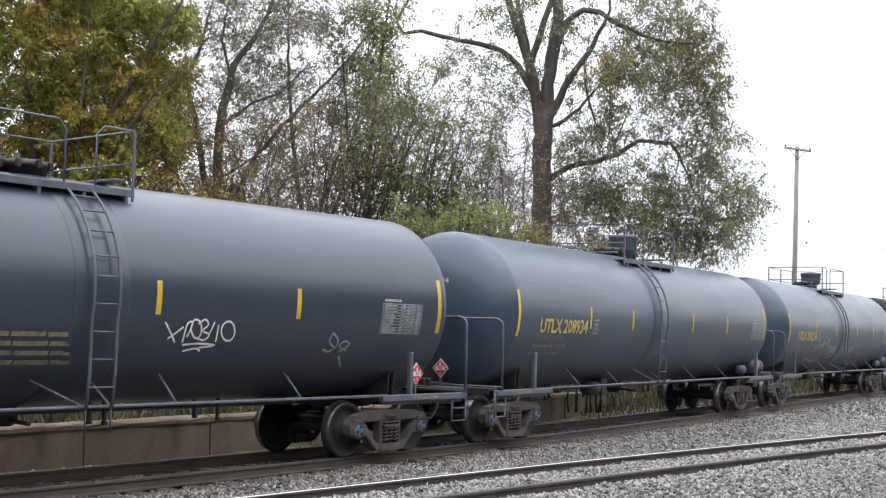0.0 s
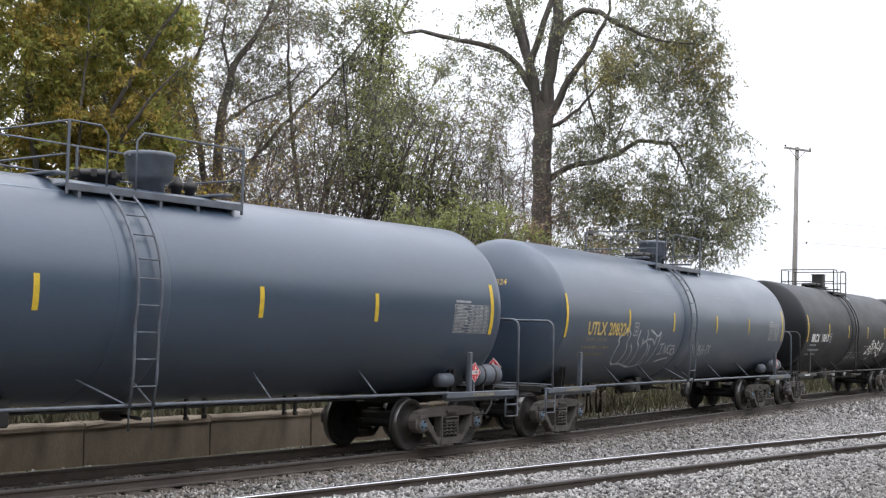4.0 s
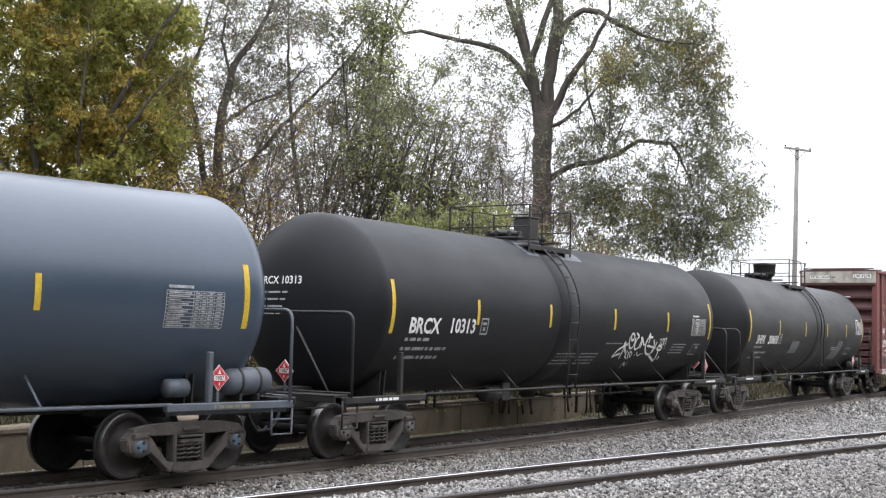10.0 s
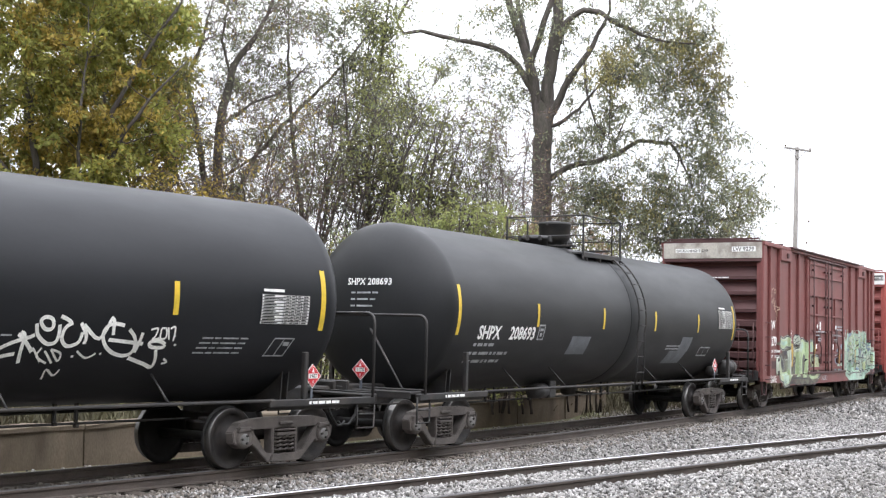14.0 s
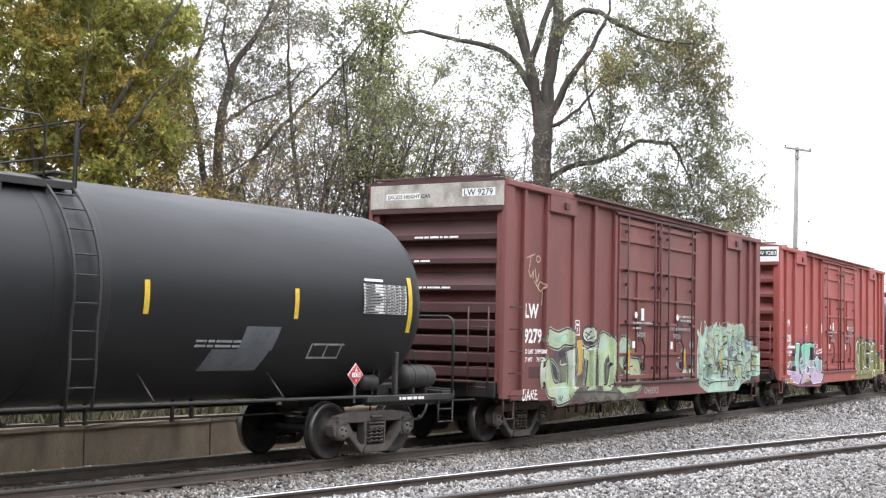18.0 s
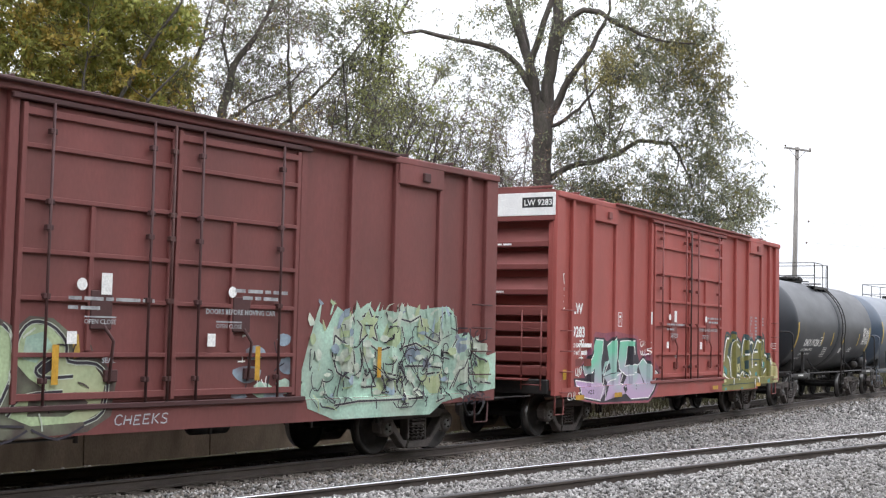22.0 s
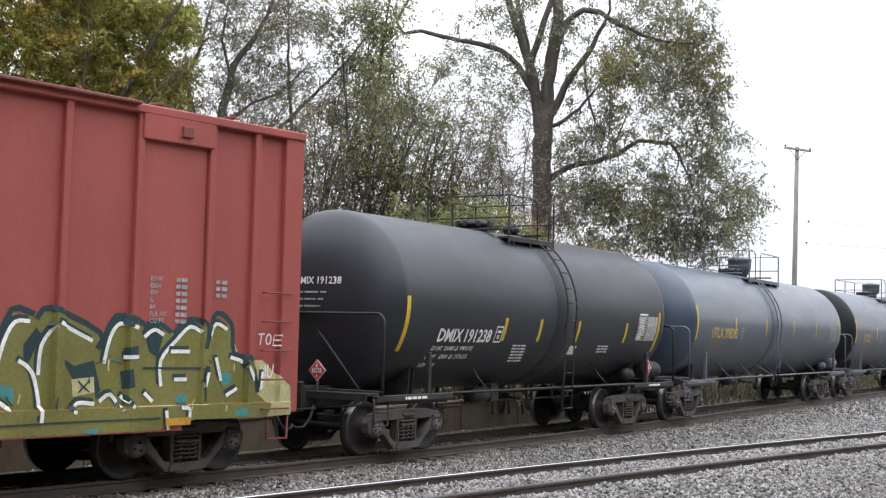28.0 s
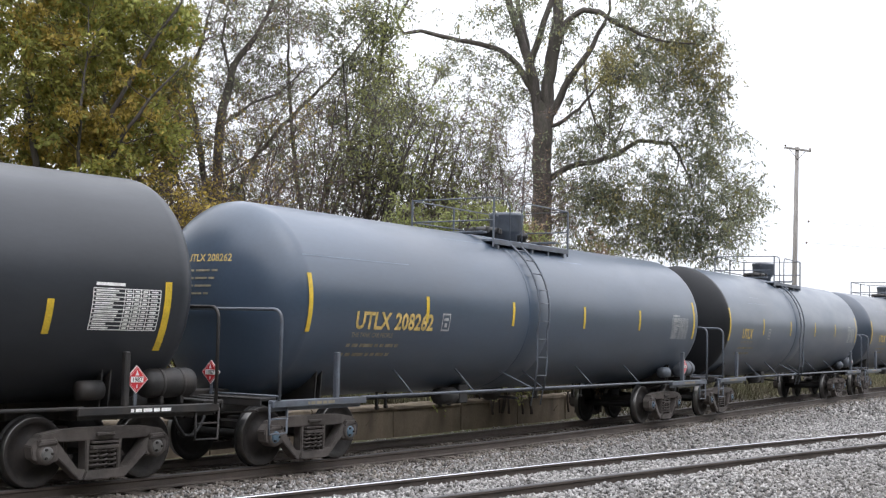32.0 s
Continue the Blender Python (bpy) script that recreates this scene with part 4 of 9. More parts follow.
    for u, z0, z1, w in stripes:
        st = Paint(side).put(rect(u - w / 2, z0, u + w / 2, z1, 1, 8), 0.005)
        st.part("reflective_stripe", STRIPE, car)
    if table:
        table_paint(side, *table, car, filled)
    for word, u, z, h, m in marks:
        p = Paint(side).put(shift(word_mesh(word, h, 0.04), u, z), 0.010)
        p.part("lettering", m, car, "painted reporting mark")
    p = Lines(side)
    u0 = marks[0][1] if marks else -4
    z0 = marks[0][2] if marks else 2.1
    if marks and word_first(marks) == "UTLX":
        p.put(shift(word_mesh("THE TANK CAR PEOPLE", 0.075), u0 - 0.03, z0 - 0.14), 0.008)
    for k, words in enumerate(lines):
        p.put(shift(word_mesh(words, 0.075, 0.03), u0 - 0.05 - 0.04 * k, z0 - 0.16 - 0.15 * k), 0.008)
    for dz, ws in () if lines else ((0.14, () if mark is MARK_YELLOW else (0.1, 0.18, 0.12, 0.2)), (0.30, (0.1, 0.16, 0.36, 0.1, 0.1, 0.22, 0.1)), (0.45, (0.06, 0.14, 0.3, 0.1, 0.1, 0.22, 0.1))):
        p.put(bars(u0 - dz * 0.25, z0 - dz, ws, 0.055, 0.05), 0.008)
    p.part("small_lettering", MARK_DIM if mark is MARK_YELLOW else mark, car)
    # a few long thin pale lines along the upper shell
    if paint in (GREY_TANK, PALE_TANK):
        for _ in range(4):
            p = Paint(side)
            x, z, w = rnd.uniform(-seam, seam - 2.5), rnd.uniform(3.15, 3.95), rnd.uniform(0.8, 3.0)
            p.put(rect(x, z, x + w, z + rnd.uniform(0.008, 0.02), 6, 1), 0.003)
            p.part("rain_streak", STREAK, car)
    if marks:
        u1 = marks[0][1] + mark_gap
        b = Paint(side)
        for q in (rect(u1, z0 - 0.01, u1 + 0.26, z0 + 0.02, 2, 1), rect(u1, z0 + 0.27, u1 + 0.26, z0 + 0.3, 2, 1), rect(u1, z0, u1 + 0.025, z0 + 0.3, 1, 4), rect(u1 + 0.235, z0, u1 + 0.26, z0 + 0.3, 1, 4), rect(u1 + 0.06, z0 + 0.17, u1 + 0.2, z0 + 0.22), rect(u1 + 0.09, z0 + 0.06, u1 + 0.17, z0 + 0.13)):
            b.put(q, 0.008)
        b.part("plate_mark", MARK_FADED if mark is MARK_YELLOW else mark, car)
    if end_words:
        head = tank_head(R, zc, seam, depth, -1)
        mirror = lambda y, z, off: head(-y, z, off)
        e = Lines(mirror)
        word, y0, zz, hh, m = end_words
        e.put(shift(word_mesh(word, hh), y0, zz), 0.012)
        for dz, ws in ((0.16, (0.1, 0.3, 0.12)), (0.28, (0.1, 0.25, 0.12)), (0.40, (0.1, 0.35)), (0.52, (0.3, 0.1))):
            e.put(bars(y0 + 0.1, zz - dz, ws, 0.032, 0.04), 0.012, 1)
        e.part("end_lettering", [m, MARK_FADED if m is MARK_WHITE else MARK_DIM], car)
    for u in (-c, c):
        add_truck(car, u, CAP_BLUE if cap_key == "blue" else CAP_GREY, cap_key)
    return car


# ---- spray-painted letters as strokes in a unit box ----
GLYPH = {
    "J": [[(0.15, 0.88), (0.95, 0.93)], [(0.6, 0.92), (0.62, 0.3), (0.5, 0.1), (0.25, 0.08), (0.08, 0.3)]],
    "O": [arc(0.5, 0.5, 0.36, 0.42, 90, 450, 14)],
    "I": [[(0.5, 0.05), (0.5, 0.95)], [(0.2, 0.93), (0.8, 0.93)], [(0.2, 0.06), (0.8, 0.06)]],
    "N": [[(0.12, 0.02), (0.15, 0.6), (0.2, 0.85), (0.4, 0.95), (0.55, 0.8), (0.6, 0.5), (0.72, 0.1), (0.95, 0.05)]],
    "S": [[(0.9, 0.85), (0.6, 0.97), (0.25, 0.88), (0.2, 0.65), (0.5, 0.52), (0.82, 0.4), (0.85, 0.15), (0.5, 0.03), (0.1, 0.12)]],
    "T": [[(0.05, 0.9), (0.95, 0.95)], [(0.5, 0.9), (0.42, 0.05)]],
    "A": [[(0.05, 0.02), (0.45, 0.95), (0.6, 0.95), (0.92, 0.02)], [(0.25, 0.35), (0.78, 0.35)]],
    "C": [[(0.92, 0.8), (0.6, 0.97), (0.25, 0.85), (0.1, 0.5), (0.22, 0.15), (0.6, 0.03), (0.95, 0.15)]],
    "M": [[(0.05, 0.02), (0.2, 0.95), (0.5, 0.35), (0.8, 0.95), (0.95, 0.02)]],
    "K": [[(0.15, 0.02), (0.2, 0.97)], [(0.9, 0.95), (0.3, 0.5), (0.92, 0.03)]],
    "E": [[(0.9, 0.92), (0.2, 0.92), (0.15, 0.06), (0.9, 0.08)], [(0.2, 0.5), (0.75, 0.52)]],
    "H": [[(0.1, 0.02), (0.18, 0.97)], [(0.85, 0.02), (0.88, 0.97)], [(0.12, 0.5), (0.88, 0.5)]],
    "W": [[(0.02, 0.95), (0.22, 0.05), (0.5, 0.7), (0.72, 0.05), (0.98, 0.95)]],
    "D": [[(0.15, 0.03), (0.2, 0.97), (0.7, 0.9), (0.92, 0.5), (0.7, 0.1), (0.15, 0.03)]],
    "R": [[(0.15, 0.02), (0.2, 0.95), (0.75, 0.9), (0.8, 0.6), (0.25, 0.5), (0.9, 0.02)]],
    "X": [[(0.05, 0.02), (0.95, 0.97)], [(0.1, 0.95), (0.9, 0.05)]],
    "-": [[(0.2, 0.5), (0.8, 0.5)]],
    "~": [arc(0.45, 0.25, 0.4, 0.3, 200, 520, 14)],
    "Z": [[(0.1, 0.9), (0.85, 0.95), (0.5, 0.55), (0.9, 0.35), (0.6, 0.03), (0.1, 0.1)]],
    "U": [[(0.08, 0.95), (0.12, 0.3), (0.35, 0.03), (0.7, 0.08), (0.88, 0.4), (0.9, 0.95)]],
    "L": [[(0.2, 0.97), (0.15, 0.05), (0.85, 0.08)]],
    "V": [[(0.02, 0.9), (0.4, 0.05), (0.6, 0.1), (0.95, 0.95)]],
    "*": [[(0.1, 0.35), (0.9, 0.4), (0.25, 0.0), (0.5, 0.95), (0.75, 0.0), (0.1, 0.35)]],
}


def scrawl(place, text, u, z, w, h, pen, mats, parent, name="graffiti", label="", lean=0.15, gap=0.1, seed=0):
    """Thin sprayed handwriting."""
    rnd = random.Random(seed)
    p = Paint(place)
    for ch in text:
        if ch != " ":
            dy, k = rnd.uniform(-0.06, 0.06) * h, rnd.uniform(0.9, 1.12)
            for st in GLYPH[ch]:
                p.put(ribbon([(u + (a + lean * b) * w, z + dy + b * h * k) for a, b in st], pen * rnd.uniform(0.85, 1.15)), 0.008)
        u += w * (1 + gap)
    p.part(name, mats, parent, label)


def smooth(pts, n=4):
    """A rounded line through pts."""
    if len(pts) < 3:
        return pts
    out = []
    for i in range(len(pts) - 1):
        a, b, c, d = pts[max(i - 1, 0)], pts[i], pts[i + 1], pts[min(i + 2, len(pts) - 1)]
        for k in range(n):
            t = k / n
            out.append(tuple(0.5 * (2 * b[j] + (c[j] - a[j]) * t + (2 * a[j] - 5 * b[j] + 4 * c[j] - d[j]) * t * t + (3 * b[j] - a[j] - 3 * c[j] + d[j]) * t ** 3) for j in (0, 1)))
    return out + [pts[-1]]


def bubble_scrawl(p):
    """Looping outlines of fat letters."""
    for q in (
            [(-4.49, 2.26), (-4.69, 2.2), (-4.9, 2.13), (-4.98, 2.05), (-4.88, 1.97), (-4.91, 1.85), (-4.9, 1.69), (-4.79, 1.55), (-4.61, 1.48)],
            [(-4.49, 2.26), (-4.39, 2.19), (-4.41, 2.08), (-4.46, 2.0), (-4.35, 1.87), (-4.3, 1.72), (-4.34, 1.57), (-4.37, 1.51)],
            [(-4.13, 1.96), (-4.17, 1.92), (-4.06, 1.87), (-3.96, 1.74), (-3.94, 1.6), (-4.0, 1.51)],
            [(-3.81, 2.28), (-3.85, 2.17), (-3.86, 2.05), (-3.81, 1.98), (-3.68, 1.89), (-3.63, 1.74), (-3.61, 1.57), (-3.68, 1.48)],
            [(-3.4, 2.29), (-3.32, 2.16), (-3.32, 2.05), (-3.23, 1.97), (-3.12, 1.9), (-3.05, 1.74), (-3.08, 1.56), (-3.15, 1.5)],
            [(-3.58, 2.08), (-3.5, 1.96), (-3.5, 1.86)],
            [(-3.49, 1.94), (-3.37, 2.03), (-3.18, 2.07), (-2.95, 2.06), (-2.78, 1.97)],
            [(-3.05, 1.94), (-2.95, 1.83), (-2.89, 1.68)],
            [(-3.18, 2.3), (-2.94, 2.22), (-2.66, 2.15), (-2.53, 2.26)],
            [(-2.53, 2.26), (-2.52, 2.11), (-2.53, 1.88), (-2.55, 1.65), (-2.6, 1.5)],
            [(-2.75, 2.17), (-2.75, 2.01), (-2.75, 1.92)],
            [(-4.61, 1.48), (-4.29, 1.5), (-3.94, 1.46), (-3.58, 1.42), (-3.27, 1.43), (-2.99, 1.47), (-2.83, 1.52)]):
        p.put(ribbon(smooth(q), 0.04, 0.04), 0.008)


def inca_scrawl(p):
    """Two short handwritten words."""
    for q in (
            [(-2.36, 1.95), (-2.09, 1.97)],
            [(-2.22, 1.96), (-2.15, 1.73)],
            [(-2.27, 1.71), (-2.04, 1.73)],
            [(-1.91, 1.72), (-2.01, 1.94), (-1.78, 1.73), (-1.82, 1.95)],
            [(-1.64, 1.95), (-1.75, 1.9), (-1.68, 1.77), (-1.52, 1.73)],
            [(-1.58, 1.92), (-1.37, 1.92), (-1.39, 1.85)],
            [(-1.52, 1.84), (-1.41, 1.72), (-1.24, 1.73), (-1.33, 1.85), (-1.51, 1.83)],
            [(-1.33, 1.85), (-1.14, 1.72)],
            [(-2.14, 1.53), (-1.7, 1.6), (-1.41, 1.62)]):
        p.put(ribbon(smooth(q), 0.038, 0.04), 0.008)
    for q in (
            [(-0.09, 1.97), (0.11, 1.77), (0.08, 1.65), (0.16, 1.94), (0.32, 1.69), (0.2, 2.05)],
            [(0.48, 1.67), (0.39, 1.96), (0.64, 1.69)],
            [(0.57, 1.94), (0.52, 1.86), (0.71, 1.78), (0.7, 1.67)],
            [(0.64, 1.96), (0.84, 1.67)],
            [(0.77, 1.96), (0.97, 1.69)],
            [(0.71, 1.82), (0.86, 1.84)],
            [(0.96, 1.8), (1.07, 1.81)],
            [(1.04, 1.94), (1.21, 1.71), (1.3, 1.8), (1.2, 1.92), (1.04, 1.94)],
            [(1.32, 1.95), (1.27, 1.85), (1.45, 1.71)]):
        p.put(ribbon(smooth(q), 0.034, 0.04), 0.008)


def bold_scrawl(p):
    """One long flowing signature with a year behind it."""
    for q in (
            [(1.8, 1.65), (1.86, 1.77), (2.05, 1.87), (2.27, 1.94), (2.33, 1.97)],
            [(1.81, 1.65), (1.97, 1.7), (2.13, 1.73)],
            [(2.23, 1.61), (2.2, 1.77), (2.19, 1.96), (2.13, 2.0)],
            [(2.1, 1.98), (2.25, 1.86), (2.36, 1.75)],
            [(2.32, 2.11), (2.37, 1.97), (2.53, 1.86), (2.65, 1.88), (2.67, 1.99), (2.65, 2.1)],
            [(2.56, 2.12), (2.53, 2.17), (2.48, 2.19), (2.42, 2.19), (2.38, 2.16), (2.38, 2.12), (2.42, 2.07), (2.47, 2.04), (2.53, 2.04), (2.56, 2.07), (2.56, 2.12)],
            [(2.65, 2.21), (2.79, 2.15), (2.82, 2.1)],
            [(2.84, 2.13), (2.74, 2.06), (2.73, 1.92), (2.84, 1.83), (2.99, 1.88), (3.01, 2.01)],
            [(2.96, 2.13), (3.08, 1.97), (3.08, 1.86)],
            [(3.01, 2.11), (3.29, 1.93), (3.43, 2.21), (3.49, 1.98)],
            [(3.64, 2.11), (3.49, 2.13), (3.37, 2.09), (3.33, 1.99), (3.4, 1.86), (3.54, 1.76), (3.72, 1.71), (3.85, 1.73), (3.89, 1.82), (3.85, 1.95), (3.73, 2.06)],
            [(3.44, 1.92), (4.01, 1.87)],
            [(3.96, 2.02), (3.94, 1.87), (3.92, 1.75)],
            [(3.85, 1.68), (4.14, 1.6), (4.31, 1.55), (4.32, 1.65), (4.26, 1.79)],
            [(4.38, 1.86), (4.34, 1.89), (4.26, 1.91), (4.18, 1.91), (4.12, 1.89), (4.12, 1.86), (4.16, 1.83), (4.24, 1.82), (4.32, 1.82), (4.37, 1.83), (4.38, 1.86)]):
        p.put(ribbon(smooth(q), 0.05, 0.04), 0.008)
    for q in (
            [(4.08, 2.06), (4.19, 2.08), (4.18, 1.98), (4.14, 1.93), (4.26, 1.95)],
            [(4.25, 2.08), (4.27, 1.95), (4.36, 1.96), (4.33, 2.08), (4.25, 2.08)],
            [(4.36, 2.1), (4.42, 1.93)],
            [(4.4, 2.08), (4.48, 2.1), (4.5, 1.91)],
            [(4.49, 1.99), (4.52, 1.97)],
            [(4.54, 1.87), (4.57, 1.85)],
            [(2.35, 1.81), (2.53, 1.63)],
            [(2.48, 1.81), (2.45, 1.7), (2.63, 1.61)],
            [(2.54, 1.77), (2.71, 1.61)],
            [(2.62, 1.79), (2.78, 1.64), (2.78, 1.74), (2.62, 1.79)],
            [(2.69, 1.4), (2.68, 1.53), (2.83, 1.45), (2.88, 1.53)],
            [(2.95, 1.7), (2.99, 1.7)],
            [(3.01, 1.77), (3.18, 1.68), (3.31, 1.74)],
            [(3.37, 1.73), (3.4, 1.74)],
            [(4.45, 1.6), (4.53, 1.62), (4.45, 1.67)]):
        p.put(ribbon(smooth(q), 0.028, 0.04), 0.008)


def thin_scrawl(p):
    """A thin looping signature, underlined."""
    for q in (
            [(1.7, 2.17), (1.96, 1.89)],
            [(2.04, 2.11), (1.92, 2.02), (1.81, 1.94)],
            [(2.09, 1.89), (2.09, 2.14), (2.18, 2.18), (2.17, 2.06), (2.14, 1.97)],
            [(2.37, 2.09), (2.33, 2.17), (2.27, 2.21), (2.21, 2.21), (2.18, 2.16), (2.18, 2.08), (2.23, 2.01), (2.29, 1.96), (2.35, 1.96), (2.38, 2.01), (2.37, 2.09)],
            [(2.29, 2.15), (2.4, 2.22), (2.48, 2.15), (2.4, 2.06), (2.54, 2.01), (2.47, 1.93), (2.3, 1.96)],
            [(2.54, 2.03), (2.59, 2.19)],
            [(2.67, 2.15), (2.7, 1.9)],
            [(3.01, 2.06), (2.96, 2.15), (2.88, 2.2), (2.8, 2.19), (2.75, 2.14), (2.75, 2.06), (2.8, 1.98), (2.89, 1.93), (2.97, 1.93), (3.01, 1.98), (3.01, 2.06)],
            [(2.11, 1.86), (2.39, 1.88), (2.71, 1.86), (2.42, 1.82)],
            [(2.15, 1.77), (2.37, 1.81), (2.47, 1.77)]):
        p.put(ribbon(smooth(q), 0.028, 0.04), 0.008)


def faint_scrawl(p):
    """Worn chalk loops."""
    for q in (
            [(5.1, 2.08), (5.07, 1.94), (5.25, 1.84), (5.26, 1.96), (5.11, 2.06)],
            [(4.98, 1.81), (5.13, 1.77), (5.21, 1.81)],
            [(5.39, 1.77), (5.49, 1.83), (5.56, 1.9), (5.43, 1.94), (5.34, 1.86), (5.54, 1.79)],
            [(5.42, 1.7), (5.61, 1.53)]):
        p.put(ribbon(smooth(q), 0.03, 0.04), 0.008)


MINT = material("mint_spray_paint", (0.36, 0.52, 0.42), 0.6, vary=0.3, scale=1.6, fine=20, bump=0, dirt=(0.5, 0.5, 0.42), dirt_amount=0.7, dirt_scale=1.3)
PALE_GREEN = material("pale_green_spray_paint", (0.37, 0.46, 0.27), 0.6, vary=0.3, scale=1.5, fine=20, bump=0, dirt=(0.5, 0.5, 0.3), dirt_amount=0.7, dirt_scale=1.1)
LILAC = material("lilac_spray_paint", (0.46, 0.33, 0.5), 0.6, vary=0.2, scale=1.4, fine=20, bump=0, dirt=(0.5, 0.42, 0.5), dirt_amount=0.7, dirt_scale=1.2)
OLIVE = material("olive_spray_paint", (0.185, 0.175, 0.045), 0.6, vary=0.2, scale=1.4, fine=20, bump=0, dirt=(0.24, 0.225, 0.08), dirt_amount=0.6, dirt_scale=1.2)
DEEP_TEAL = material("deep_teal_spray_paint", (0.02, 0.05, 0.055), 0.6, vary=0.2, scale=1.4, fine=20, bump=0)
INK = material("black_spray_paint", (0.035, 0.03, 0.04), 0.6, vary=0.2, scale=2, fine=20, bump=0)
SPRAY_WHITE = material("white_spray_paint", (0.84, 0.84, 0.8), 0.6, vary=0.15, scale=3, fine=30, bump=0)
RUST_WHITE = material("tan_chalk_spray", (0.5, 0.36, 0.27), 0.7, vary=0.2, scale=3, fine=30, bump=0)
SMOKE = material("smoky_green_spray_paint", (0.085, 0.065, 0.055), 0.65, vary=0.35, scale=2.2, fine=20, bump=0, dirt=(0.26, 0.3, 0.2), dirt_amount=0.8, dirt_scale=1.6)
MUSTARD = material("mustard_patch_paint", (0.5, 0.28, 0.03), 0.6, vary=0.2, scale=4, fine=30, bump=0)
HAZE_BLUE = material("pale_blue_spray_paint", (0.28, 0.36, 0.43), 0.7, vary=0.4, scale=2, fine=20, bump=0, dirt=(0.14, 0.06, 0.06), dirt_amount=0.8, dirt_scale=2.5)

ROD_IRON = material("grimy_brown_iron", (0.075, 0.03, 0.026), 0.65, vary=0.25, scale=5, fine=50, bump=0.1)


def fade_material(name, low, high, z0, z1):
    """Sprayed colour that fades into another over a height, ragged by noise."""
    m = material(name, high, 0.6, vary=0.2, scale=1.4, fine=20, bump=0)
    n, l = m.node_tree.nodes, m.node_tree.links
    tc, sep, mr, mx, nz, ad = (n.new(k) for k in ("ShaderNodeTexCoord", "ShaderNodeSeparateXYZ", "ShaderNodeMapRange", "ShaderNodeMix", "ShaderNodeTexNoise", "ShaderNodeMath"))
    nz.inputs["Scale"].default_value = 1.7
    l.new(tc.outputs["Object"], nz.inputs["Vector"])
    l.new(tc.outputs["Object"], sep.inputs[0])
    l.new(sep.outputs["Z"], ad.inputs[0])
    l.new(nz.outputs["Fac"], ad.inputs[1])
    mr.inputs["From Min"].default_value, mr.inputs["From Max"].default_value = z0 + 0.5, z1 + 0.5
    l.new(ad.outputs[0], mr.inputs["Value"])
    mx.data_type = "RGBA"
    mx.inputs["A"].default_value, mx.inputs["B"].default_value = (*low, 1), (*high, 1)
    l.new(mr.outputs[0], mx.inputs["Factor"])
    l.new(mx.outputs["Result"], n["Principled BSDF"].inputs["Base Color"])
    return m


MINT_FADE = fade_material("mint_to_lilac_spray_paint", (0.5, 0.36, 0.52), (0.2, 0.56, 0.38), 0.95, 1.75)
VIOLET_HAZE = material("violet_red_spray_haze", (0.29, 0.08, 0.1), 0.65, vary=0.3, scale=1.8, fine=20, bump=0, dirt=(0.18, 0.07, 0.15), dirt_amount=0.7, dirt_scale=1.6)
SEA_TEAL = material("sea_teal_spray_paint", (0.06, 0.26, 0.25), 0.6, vary=0.2, scale=1.4, fine=20, bump=0)
FROST = material("frosty_white_spray_paint", (0.52, 0.57, 0.48), 0.6, vary=0.25, scale=2.5, fine=20, bump=0, dirt=(0.4, 0.44, 0.36), dirt_amount=0.7, dirt_scale=2.0)
AMBER_SPRAY = material("amber_spray_paint", (0.5, 0.32, 0.06), 0.6, vary=0.2, scale=1.4, fine=20, bump=0)
PALE_YELLOW = material("pale_yellow_spray_paint", (0.55, 0.52, 0.26), 0.6, vary=0.2, scale=1.4, fine=20, bump=0)

# ---- boxcars ----
POSTS = [(-7.58, 0.36), (-6.94, 0.11), (-5.95, 0.11), (-4.72, 0.11), (-3.68, 0.11), (-2.6, 0.14), (2.52, 0.14), (3.69, 0.11), (4.8, 0.11), (6.02, 0.11), (6.85, 0.11), (7.58, 0.36)]
BAYS = [(-5.89, -4.78), (4.86, 5.96)]
SHEET, PROUD, REC = 1.50, 0.085, 0.24


def box_side(u, z, off):
    d = 0.0
    for c, w in POSTS:
        if abs(u - c) <= w / 2 + 0.02:
            d = PROUD if 0.95 < z < 4.95 else 0.06
    if -2.53 < u < 2.45 and z > 1.04:
        d = 0.062
    for a, b in BAYS:
        if a <= u <= b and z > 1.0:
            d = max(d, 0.03)
    if z < 1.04:
        d = 0.092
    return (u, -(SHEET + d + off), z)


